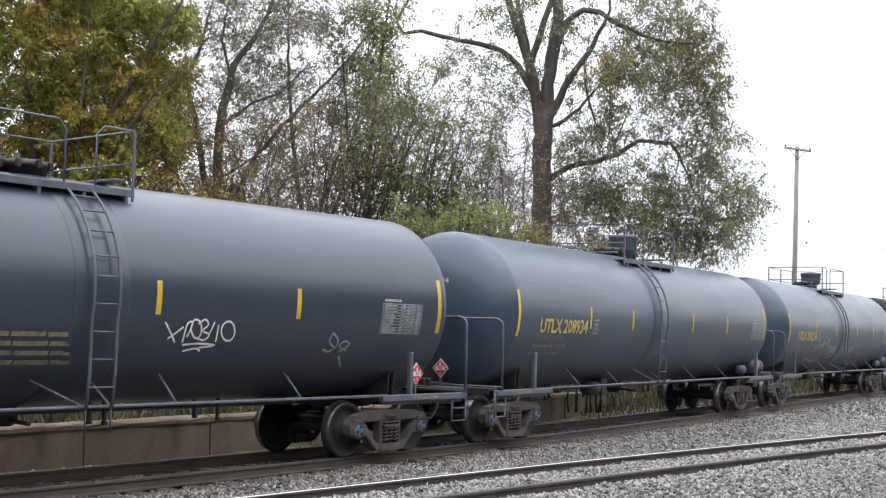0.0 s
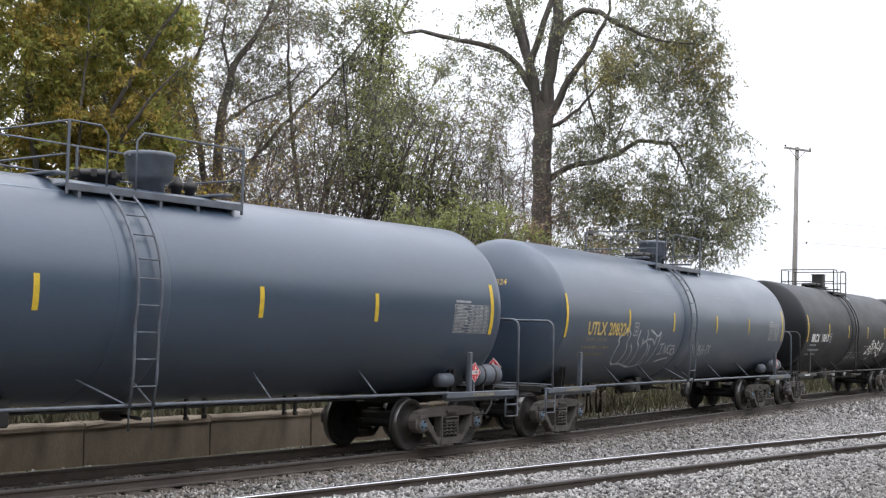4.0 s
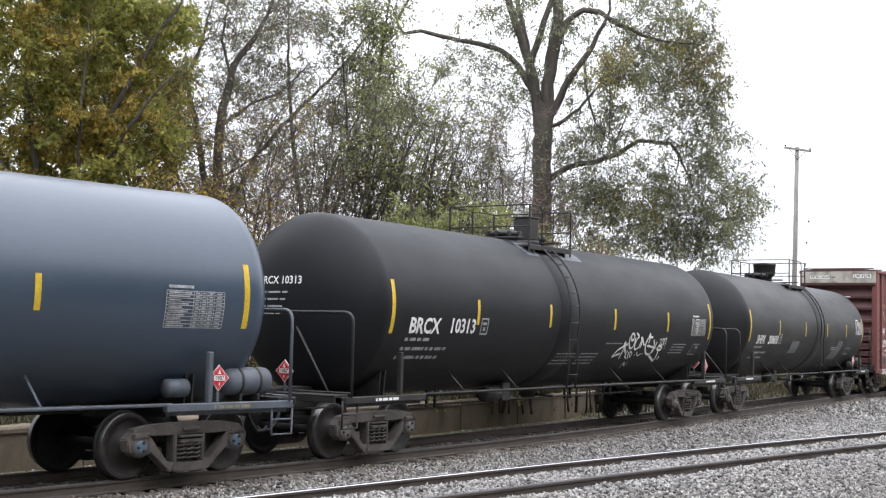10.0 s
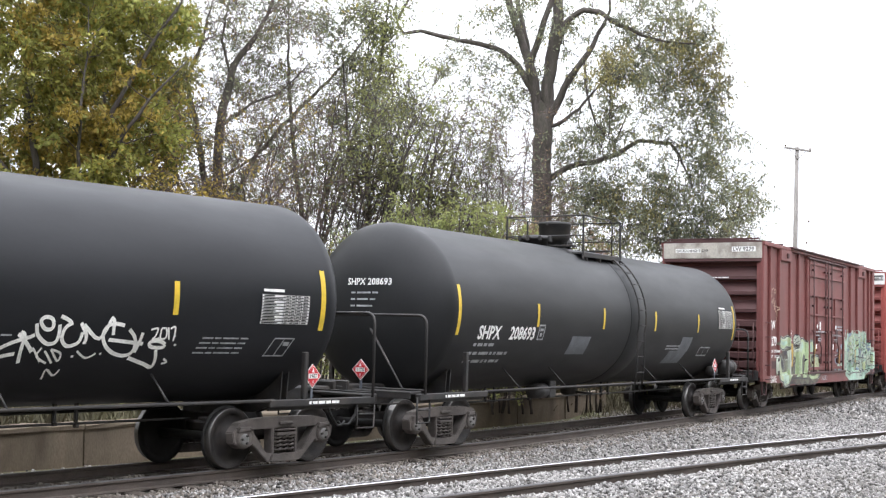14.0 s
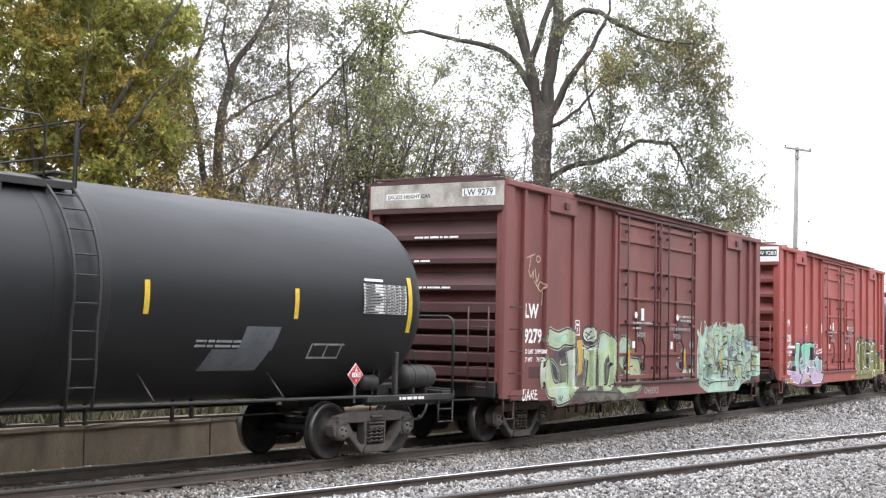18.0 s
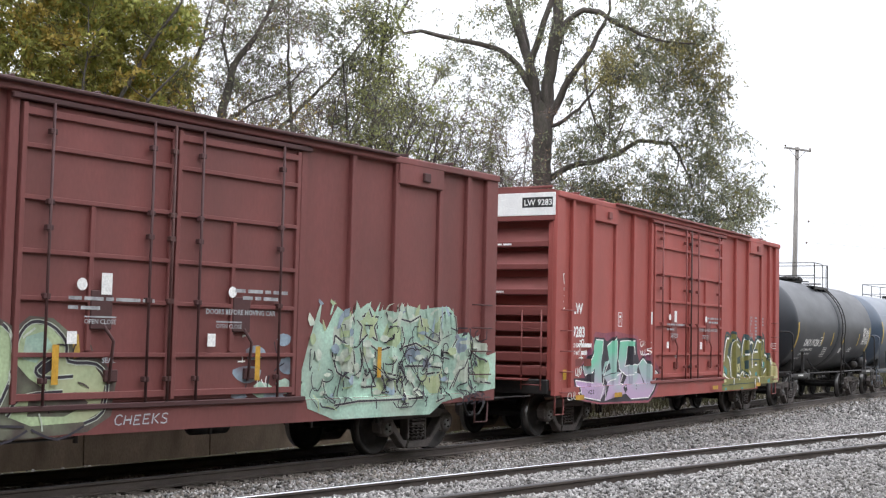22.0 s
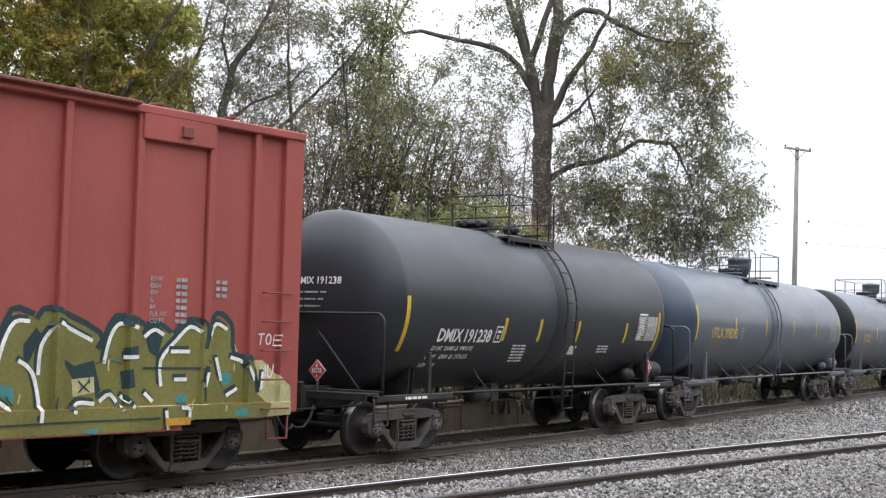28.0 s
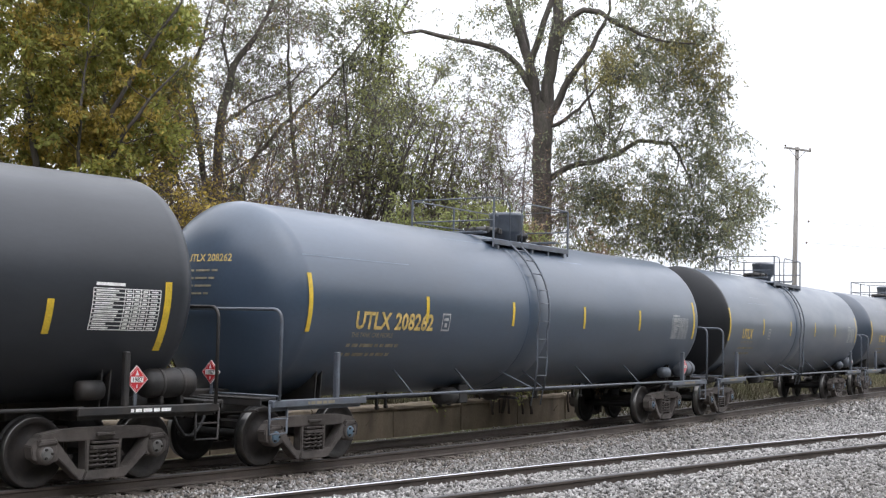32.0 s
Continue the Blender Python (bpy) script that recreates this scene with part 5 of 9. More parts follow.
class Daub(Paint):
    """Free shapes of spray paint that follow the posts and panels of a boxcar's side."""

    CUTS = sorted([c + s * (w / 2 + e) for c, w in POSTS for s in (-1, 1) for e in (0.004, 0.03)] + [-2.54, -2.52, 2.44, 2.46])
    ROWS = [1.035, 1.045]

    def fill(self, mat, outline):
        pts = [Vector((x, z, 0)) for x, z in outline]
        for tri in tessellate_polygon([pts]):
            pieces = [[(pts[i].x, pts[i].y) for i in tri]]
            for axis, cuts in ((0, self.CUTS), (1, self.ROWS)):
                for c in cuts:
                    nxt = []
                    for q in pieces:
                        nxt += [h for h in (cut_side(q, axis, c, 1), cut_side(q, axis, c, -1)) if len(h) > 2]
                    pieces = nxt
            for q in pieces:
                self.g.add([self.place(x, z, 0.005 + self.n * 0.0002) for x, z in q], [tuple(range(len(q)))], mat)
        self.n += 1

    def line(self, mat, width, pts):
        self.put(ribbon(pts, width, 0.05), 0.005, mat)

    def edge(self, ink, pale, width, pts):
        """A dark stroke with a pale rim."""
        self.put(ribbon(pts, width * 1.15 + 0.024, 0.05), 0.005, pale)
        self.put(ribbon(pts, width * 1.15, 0.05), 0.005, ink)

    def rim(self, ink, pale, width, pts):
        """A pale highlight with a soft dark stroke beside it."""
        self.put(ribbon([(x - 0.03, z + 0.035) for x, z in pts], width * 1.5, 0.05), 0.005, ink)
        self.put(ribbon(pts, width, 0.05), 0.005, pale)

    def streaks(self, n, u0, u1, z0, z1, mats, seed, tall=0.8):
        """Ragged upright sweeps of the can."""
        rnd = random.Random(seed)
        for k in range(n):
            u, z, h = u0 + (u1 - u0) * (k + rnd.random()) / n, rnd.uniform(z0, z1), rnd.uniform(0.25, 1.0) * tall
            w, lean = rnd.uniform(0.04, 0.13), rnd.uniform(-0.12, 0.16)
            h = min(h, z1 - z)
            if h > 0.08:
                self.fill(rnd.choice(mats), [(u, z), (u + w, z + 0.03), (u + w * 0.9 + lean * 0.5, z + h * 0.6), (u + w * 0.5 + lean, z + h), (u - w * 0.2 + lean * 0.5, z + h * 0.5)])

    def blot(self, mat, u, z, w, h, seed=0):
        """A ragged cloud of spray."""
        rnd = random.Random(seed)
        self.fill(mat, [(u + w / 2 * rnd.uniform(0.75, 1.1) * math.cos(a), z + h / 2 * rnd.uniform(0.75, 1.1) * math.sin(a)) for a in np.linspace(0, 2 * math.pi, 15)[:-1]])

    def mottle(self, n, u0, u1, z0, z1, mats, seed):
        """Small blotches of other colours sprayed over a field."""
        rnd = random.Random(seed)
        for k in range(n):
            self.blot(rnd.choice(mats), rnd.uniform(u0, u1), rnd.uniform(z0, z1), rnd.uniform(0.06, 0.3), rnd.uniform(0.05, 0.22), seed + k)

    def curls(self, n, u0, u1, z0, z1, ink, seed):
        """Fine hooked outlines of tangled letters."""
        rnd = random.Random(seed)
        for _ in range(n):
            u, z, r, a = rnd.uniform(u0, u1), rnd.uniform(z0, z1), rnd.uniform(0.05, 0.2), rnd.uniform(0, 360)
            pts = arc(u, z, r, r * rnd.uniform(0.7, 1.6), a, a + rnd.choice((90, 160, 220)), 6)
            pts.append((pts[-1][0] + rnd.uniform(-0.25, 0.25), pts[-1][1] + rnd.uniform(-0.35, 0.35)))
            self.line(ink, rnd.uniform(0.016, 0.028), [(min(max(x, u0), u1), min(max(y, z0), z1)) for x, y in pts])

    def shards(self, n, u0, u1, z0, z1, mats, ink, seed):
        """Interlocking blades of colour with dark edges, as in tangled lettering."""
        rnd = random.Random(seed)
        for k in range(n):
            u, z = u0 + (u1 - u0) * (k + rnd.random()) / n, rnd.uniform(z0, z1)
            w, h, lean = rnd.uniform(0.1, 0.24), rnd.uniform(0.22, 0.55), rnd.uniform(-0.5, 0.6)
            q = [(u, z), (u + w, z + rnd.uniform(-0.06, 0.06)), (u + w * 1.2 + lean * h, z + h * 0.8), (u + w * rnd.uniform(0.3, 0.8) + lean * h, z + h), (u + lean * h * 0.5 - 0.05, z + h * 0.45)]
            q = [(min(max(a, u0), u1), min(max(b, z0), z1)) for a, b in q]
            self.fill(rnd.choice(mats), q)
            self.line(ink, rnd.uniform(0.018, 0.03), q + q[:1])

    def flicks(self, n, u0, u1, z0, z1, mats, seed, most=0.4):
        """Thin overlapping strokes of older and newer sprayings."""
        rnd = random.Random(seed)
        for _ in range(n):
            x, z, a, d = rnd.uniform(u0, u1), rnd.uniform(z0, z1), rnd.choice((0.2, 0.9, 1.5, 1.6, 2.3)) + rnd.uniform(-0.25, 0.25), rnd.uniform(0.08, most)
            k = rnd.uniform(-0.3, 0.3)
            pts = [(x + d * t * math.cos(a + k * t), z + d * t * math.sin(a + k * t)) for t in (0, 0.33, 0.66, 1.0)]
            pts = [(min(max(p, u0), u1), min(max(q, z0), z1)) for p, q in pts]
            if math.hypot(pts[0][0] - pts[-1][0], pts[0][1] - pts[-1][1]) > 0.05:
                self.line(rnd.choice(mats), rnd.uniform(0.012, 0.026), pts)


def cut_side(q, axis, c, sign):
    """The part of a convex outline on one side of a line."""
    out = []
    for i in range(len(q)):
        a, b = q[i], q[(i + 1) % len(q)]
        da, db = (a[axis] - c) * sign, (b[axis] - c) * sign
        if da >= 0:
            out.append(a)
        if da * db < 0:
            t = da / (da - db)
            out.append((a[0] + (b[0] - a[0]) * t, a[1] + (b[1] - a[1]) * t))
    return out


def joined_letters(p):
    """Fat pale letters, joined at the foot: 0 pale green, 1 black, 2 frosty white, 3 smoky green, 4 mint, 5 amber."""
    p.fill(3, [(-5.86, 2.27), (-5.39, 2.23), (-4.94, 2.32), (-4.58, 2.23), (-4.41, 2.05), (-4.12, 2.03), (-3.83, 1.96), (-3.53, 2.12), (-3.23, 2.25), (-2.83, 2.22), (-2.45, 2.05), (-2.26, 2.2), (-1.92, 2.18), (-1.58, 1.95), (-1.47, 1.7), (-1.14, 1.67), (-0.9, 1.38), (-0.99, 0.93), (-1.36, 0.74), (-2.29, 0.7), (-3.21, 0.71), (-4.06, 0.72), (-4.71, 0.75), (-4.94, 0.68), (-5.31, 0.67), (-5.61, 0.69), (-5.68, 0.81), (-5.99, 0.87), (-6.11, 1.18), (-6.13, 1.57), (-5.93, 1.73), (-5.58, 1.71), (-5.48, 1.8), (-5.88, 1.86), (-6.06, 2.01)])
    p.fill(0, [(-5.75, 2.25), (-5.38, 2.17), (-4.93, 2.24), (-4.65, 2.17), (-4.57, 2.05), (-4.76, 1.92), (-5.07, 1.93), (-5.37, 1.84), (-5.79, 1.91), (-5.96, 2.01)])
    p.fill(4, [(-5.68, 2.13), (-5.38, 2.08), (-5, 2.12), (-4.92, 2.02), (-5.3, 1.95), (-5.67, 1.99)])
    p.fill(0, [(-5.85, 1.65), (-5.71, 1.63), (-5.56, 1.26), (-5.33, 1.13), (-4.96, 1.15), (-4.9, 1.49), (-4.95, 1.78), (-4.64, 1.78), (-4.52, 1.04), (-4.71, 0.87), (-4.94, 0.78), (-5.32, 0.71), (-5.52, 0.73), (-5.59, 0.84), (-5.87, 0.91), (-6, 1.17), (-6, 1.52)])
    p.fill(4, [(-5.62, 1.07), (-4.96, 1.1), (-4.94, 0.83), (-5.32, 0.75), (-5.5, 0.78)])
    p.fill(2, [(-4.91, 1.78), (-4.7, 1.85), (-4.48, 1.8), (-4.48, 1.01), (-4.66, 0.99), (-4.82, 1.24)])
    p.fill(1, [(-5.65, 1.56), (-5.44, 1.49), (-5.33, 1.32), (-5.37, 1.17), (-5.53, 1.28)])
    p.fill(1, [(-5.36, 1.77), (-5, 1.8), (-4.98, 1.69), (-5.32, 1.64)])
    p.fill(0, [(-4.2, 1.96), (-3.85, 1.87), (-3.51, 2.01), (-3.38, 1.78), (-3.58, 1.65), (-3.61, 0.98), (-4.07, 0.95), (-3.95, 1.58), (-4.15, 1.73)])
    p.fill(2, [(-4.12, 1.92), (-3.85, 1.83), (-3.56, 1.96), (-3.54, 1.86), (-3.82, 1.73), (-4.1, 1.8)])
    p.fill(1, [(-3.95, 1.58), (-3.82, 1.6), (-3.93, 1.02), (-4.08, 0.98)])
    p.fill(1, [(-3.53, 1.63), (-3.34, 1.73), (-3.33, 1.08), (-3.52, 1)])
    p.fill(0, [(-3.38, 1.78), (-3.27, 2.12), (-3.05, 2.18), (-2.78, 2.13), (-2.52, 1.99), (-2.48, 1.56), (-2.64, 1.11), (-2.82, 0.93), (-3.22, 0.92), (-3.31, 1.1), (-3.31, 1.62)])
    p.fill(4, [(-3.27, 2.04), (-3, 2.11), (-2.86, 1.94), (-3.12, 1.73), (-3.26, 1.78)])
    p.fill(1, [(-3.02, 1.52), (-2.78, 1.7), (-2.68, 1.51), (-2.74, 1.27), (-2.86, 0.99), (-3, 1.04)])
    p.fill(3, [(-2.93, 1.49), (-2.8, 1.57), (-2.77, 1.3), (-2.89, 1.09)])
    p.fill(0, [(-2.43, 1.62), (-2.42, 1.9), (-2.24, 2.11), (-1.97, 2.08), (-1.74, 1.89), (-1.69, 1.64), (-1.26, 1.58), (-1.08, 1.37), (-1.17, 0.99), (-1.42, 0.87), (-2.2, 0.85), (-2.54, 0.98), (-2.32, 1.21), (-1.93, 1.26), (-2.23, 1.43)])
    p.fill(4, [(-2.3, 1.94), (-2.06, 2.01), (-1.91, 1.84), (-2.14, 1.62), (-2.34, 1.67)])
    p.fill(1, [(-2.14, 1.56), (-1.9, 1.73), (-1.87, 1.56), (-2.04, 1.45)])
    p.fill(3, [(-2.22, 1.18), (-1.54, 1.25), (-1.33, 1.11), (-1.72, 0.95), (-2.26, 0.97)])
    p.fill(5, [(-4.41, 2.02), (-4.16, 2.03), (-4.11, 1.73), (-4.19, 1.3), (-4.38, 1.28), (-4.35, 1.63)])
    p.fill(5, [(-1.63, 2), (-1.53, 1.98), (-1.49, 1.7), (-1.59, 1.67)])
    p.fill(2, [(-3.58, 2.15), (-3.61, 2.23), (-3.69, 2.28), (-3.81, 2.31), (-3.93, 2.31), (-4.04, 2.28), (-4.11, 2.22), (-4.14, 2.14), (-4.11, 2.07), (-4.03, 2.01), (-3.92, 1.98), (-3.79, 1.98), (-3.68, 2.02), (-3.6, 2.08)])
    p.line(1, 0.05, smooth([(-3.58, 2.15), (-3.61, 2.23), (-3.69, 2.28), (-3.81, 2.31), (-3.93, 2.31), (-4.04, 2.28), (-4.11, 2.22), (-4.14, 2.14), (-4.11, 2.07), (-4.03, 2.01), (-3.92, 1.98), (-3.79, 1.98), (-3.68, 2.02), (-3.6, 2.08), (-3.58, 2.15)], 3))
    p.line(1, 0.03, smooth([(-4.01, 2.19), (-3.71, 2.11)], 3))
    p.line(1, 0.03, smooth([(-3.96, 2.07), (-3.73, 2.23)], 3))
    p.line(1, 0.03, smooth([(-4.03, 2.12), (-3.86, 2.03), (-3.69, 2.13)], 3))
    p.edge(1, 2, 0.034, smooth([(-5.75, 2.26), (-5.38, 2.18), (-4.93, 2.26), (-4.66, 2.18), (-4.55, 2.05), (-4.76, 1.91), (-5.07, 1.92), (-5.37, 1.83), (-5.81, 1.9), (-5.98, 2.01), (-5.75, 2.26)], 3))
    p.edge(1, 2, 0.034, smooth([(-5.87, 1.66), (-6.03, 1.54), (-6.04, 1.17), (-5.89, 0.89), (-5.58, 0.83), (-5.51, 0.71), (-5.3, 0.7), (-4.94, 0.76)], 3))
    p.edge(1, 2, 0.034, smooth([(-5.71, 1.63), (-5.64, 1.35), (-5.5, 1.16), (-5.34, 1.16), (-5.33, 1.35), (-5.46, 1.52), (-5.71, 1.63)], 3))
    p.edge(1, 2, 0.034, smooth([(-4.99, 1.8), (-4.9, 1.49), (-4.92, 1.1)], 3))
    p.edge(1, 2, 0.034, smooth([(-4.46, 2), (-4.35, 1.63), (-4.4, 1.28), (-4.6, 0.99)], 3))
    p.edge(1, 2, 0.034, smooth([(-4.16, 2.02), (-4.09, 1.78), (-4.16, 1.33)], 3))
    p.edge(1, 2, 0.034, smooth([(-4.16, 1.92), (-3.85, 1.85), (-3.51, 2.01), (-3.38, 1.78), (-3.58, 1.67), (-3.6, 0.97)], 3))
    p.edge(1, 2, 0.034, smooth([(-3.94, 1.62), (-4.07, 0.95)], 3))
    p.edge(1, 2, 0.034, smooth([(-3.38, 1.78), (-3.23, 2.17), (-2.91, 2.17), (-2.54, 2), (-2.47, 1.56), (-2.68, 1.06)], 3))
    p.edge(1, 2, 0.034, smooth([(-3.31, 1.68), (-3.31, 1.08)], 3))
    p.edge(1, 2, 0.034, smooth([(-3, 1.04), (-3.02, 1.49), (-2.8, 1.7)], 3))
    p.edge(1, 2, 0.034, smooth([(-2.44, 1.56), (-2.42, 1.9), (-2.24, 2.12), (-1.95, 2.09), (-1.72, 1.89), (-1.67, 1.64), (-1.24, 1.6), (-1.05, 1.37), (-1.14, 0.98), (-1.42, 0.85)], 3))
    p.edge(1, 2, 0.034, smooth([(-1.87, 1.73), (-2.14, 1.56), (-2.04, 1.44), (-1.59, 1.45)], 3))
    p.edge(1, 2, 0.034, smooth([(-2.54, 0.98), (-2.32, 1.21), (-1.74, 1.26)], 3))
    p.line(1, 0.03, smooth([(-4.95, 0.9), (-4.77, 0.75), (-4.51, 0.83)], 3))
    p.line(1, 0.03, smooth([(-4.39, 0.83), (-4.15, 0.71), (-3.82, 0.81)], 3))
    p.line(1, 0.03, smooth([(-3.73, 0.82), (-3.38, 0.68), (-3.08, 0.8)], 3))
    p.line(1, 0.03, smooth([(-3.04, 0.81), (-2.62, 0.66), (-2.25, 0.8)], 3))
    p.line(1, 0.03, smooth([(-2.2, 0.81), (-1.81, 0.67), (-1.42, 0.82)], 3))
    p.line(1, 0.03, smooth([(-4.72, 0.93), (-3.65, 0.92), (-2.3, 0.85)], 3))
    p.line(1, 0.03, smooth([(-4.94, 0.78), (-4.94, 0.66)], 3))
    p.line(1, 0.03, smooth([(-4.79, 0.91), (-4.69, 0.79)], 3))
    p.line(2, 0.028, smooth([(-5.68, 2.2), (-5.34, 2.13), (-4.93, 2.2)], 3))
    p.line(2, 0.028, smooth([(-5.93, 1.5), (-5.95, 1.22), (-5.82, 0.96)], 3))
    p.line(2, 0.028, smooth([(-4.07, 1.89), (-3.85, 1.81), (-3.58, 1.92)], 3))
    p.line(2, 0.028, smooth([(-3.23, 2.07), (-3, 2.12)], 3))
    p.line(2, 0.028, smooth([(-2.35, 1.93), (-2.18, 2.05)], 3))
    p.line(2, 0.028, smooth([(-5.25, 1.61), (-5.26, 1.51), (-4.98, 1.53)], 3))
    p.line(2, 0.028, smooth([(-4.87, 1.73), (-4.8, 1.34)], 3))
    p.line(1, 0.022, smooth([(-5.43, 0.9), (-5.42, 0.79)], 3))
    p.line(1, 0.022, smooth([(-5.34, 0.88), (-5.36, 0.82), (-5.32, 0.78), (-5.29, 0.85)], 3))
    p.line(1, 0.022, smooth([(-5.25, 0.89), (-5.27, 0.82)], 3))


def star_letters(p):
    """Mottled mint letters under fine dark outlines, with a star: 0 mint, 1 black, 2 frosty white, 3 pale green, 4 pale blue."""
    p.fill(0, [(2.72, 0.9), (2.6, 1.3), (2.8, 1.9), (2.95, 2.3), (3.2, 2.12), (3.35, 2.36), (3.45, 2.49), (3.68, 2.37), (3.9, 2.41), (4.19, 2.57), (4.37, 2.42), (4.64, 2.47), (4.89, 2.41), (5.18, 2.56), (5.62, 2.5), (5.98, 2.55), (6.4, 2.57), (6.55, 2.46), (6.68, 2.09), (6.95, 2.13), (7.26, 1.98), (7.48, 1.71), (7.87, 1.79), (7.89, 1.12), (7, 1.02), (6.15, 0.9), (5.79, 0.7), (3.33, 0.71)])
    p.blot(2, 3.72, 1.64, 0.47, 0.46, 60)
    p.blot(3, 4.83, 2.06, 0.44, 0.48, 205)
    p.blot(2, 6.05, 2.08, 0.39, 0.43, 345)
    p.blot(3, 5.63, 2.21, 0.37, 0.35, 300)
    p.blot(4, 5.35, 1.74, 0.44, 0.36, 265)
    p.blot(2, 6.84, 1.41, 0.61, 0.46, 425)
    p.blot(3, 4.66, 1.23, 0.5, 0.35, 180)
    p.blot(2, 3.48, 2.03, 0.31, 0.32, 30)
    p.blot(4, 6.72, 1.9, 0.25, 0.3, 415)
    p.blot(3, 7.39, 1.44, 0.44, 0.47, 480)
    p.blot(2, 4.17, 1.71, 0.29, 0.27, 120)
    p.blot(3, 5.95, 1.2, 0.47, 0.3, 330)
    p.blot(4, 5.06, 2.48, 0.18, 0.14, 235)
    p.blot(2, 5.36, 2.35, 0.35, 0.14, 270)
    p.fill(3, [(4.19, 2.52), (4.29, 2.35), (4.53, 2.34), (4.36, 2.18), (4.45, 1.95), (4.21, 2.06), (4, 1.92), (4.05, 2.18), (3.89, 2.32), (4.1, 2.35)])
    for q in (
            [(4.19, 2.52), (4.29, 2.35), (4.53, 2.34), (4.36, 2.18), (4.45, 1.95), (4.21, 2.06), (4, 1.92), (4.05, 2.18), (3.89, 2.32), (4.1, 2.35), (4.19, 2.52)],
            [(3.4, 2.03), (3.35, 1.71), (3.47, 1.45), (3.73, 1.31), (3.91, 1.51), (3.86, 1.77), (3.63, 1.9), (3.4, 2.03)],
            [(3.72, 1.61), (3.87, 1.44)],
            [(4.01, 1.84), (4.09, 1.61), (3.99, 1.34)],
            [(4.18, 1.5), (4.08, 1.2), (4.43, 1.2), (4.25, 1.5)],
            [(4.27, 1.88), (4.48, 1.78), (4.76, 1.85)],
            [(4.4, 1.77), (4.37, 1.5), (4.74, 1.4), (4.8, 1.71)],
            [(4.65, 2.43), (4.74, 2.26), (4.9, 2.34), (5.28, 2.28), (5.54, 2.39), (5.64, 2.07), (6.01, 1.93), (6.03, 2.37), (6.35, 2.49), (6.6, 2.39), (6.66, 2.01), (6.43, 1.75), (6.11, 1.78)],
            [(5.09, 1.85), (5.43, 1.92), (5.83, 1.78)],
            [(5.14, 1.53), (5.75, 1.53), (6.07, 1.5)],
            [(4.5, 1.37), (4.9, 1.39), (4.91, 1.12), (4.59, 1.09)],
            [(5.02, 1.43), (5.17, 1), (5.51, 0.99)],
            [(5.67, 1.38), (6.03, 1.42), (6.19, 0.97), (5.96, 0.91)],
            [(6.46, 1.11), (6.88, 1.63), (6.95, 1.1)],
            [(6.56, 1.15), (6.97, 1.79)],
            [(7.07, 1.71), (7.19, 1.25), (7.61, 1.2)],
            [(3.32, 0.93), (3.9, 0.98), (4.84, 0.98), (5.6, 0.99)],
            [(5.16, 1.21), (5.28, 1.32), (5.42, 1.14)],
            [(6.11, 1.71), (6.21, 1.41), (6.09, 1.19)],
            [(5.03, 2.2), (5.12, 1.95), (5.01, 1.78)],
            [(6.81, 2.01), (7.07, 1.79), (7.48, 1.59)],
            [(3.68, 2.37), (3.8, 2.17), (3.7, 2.04)]):
        p.edge(1, 2, 0.026, q)


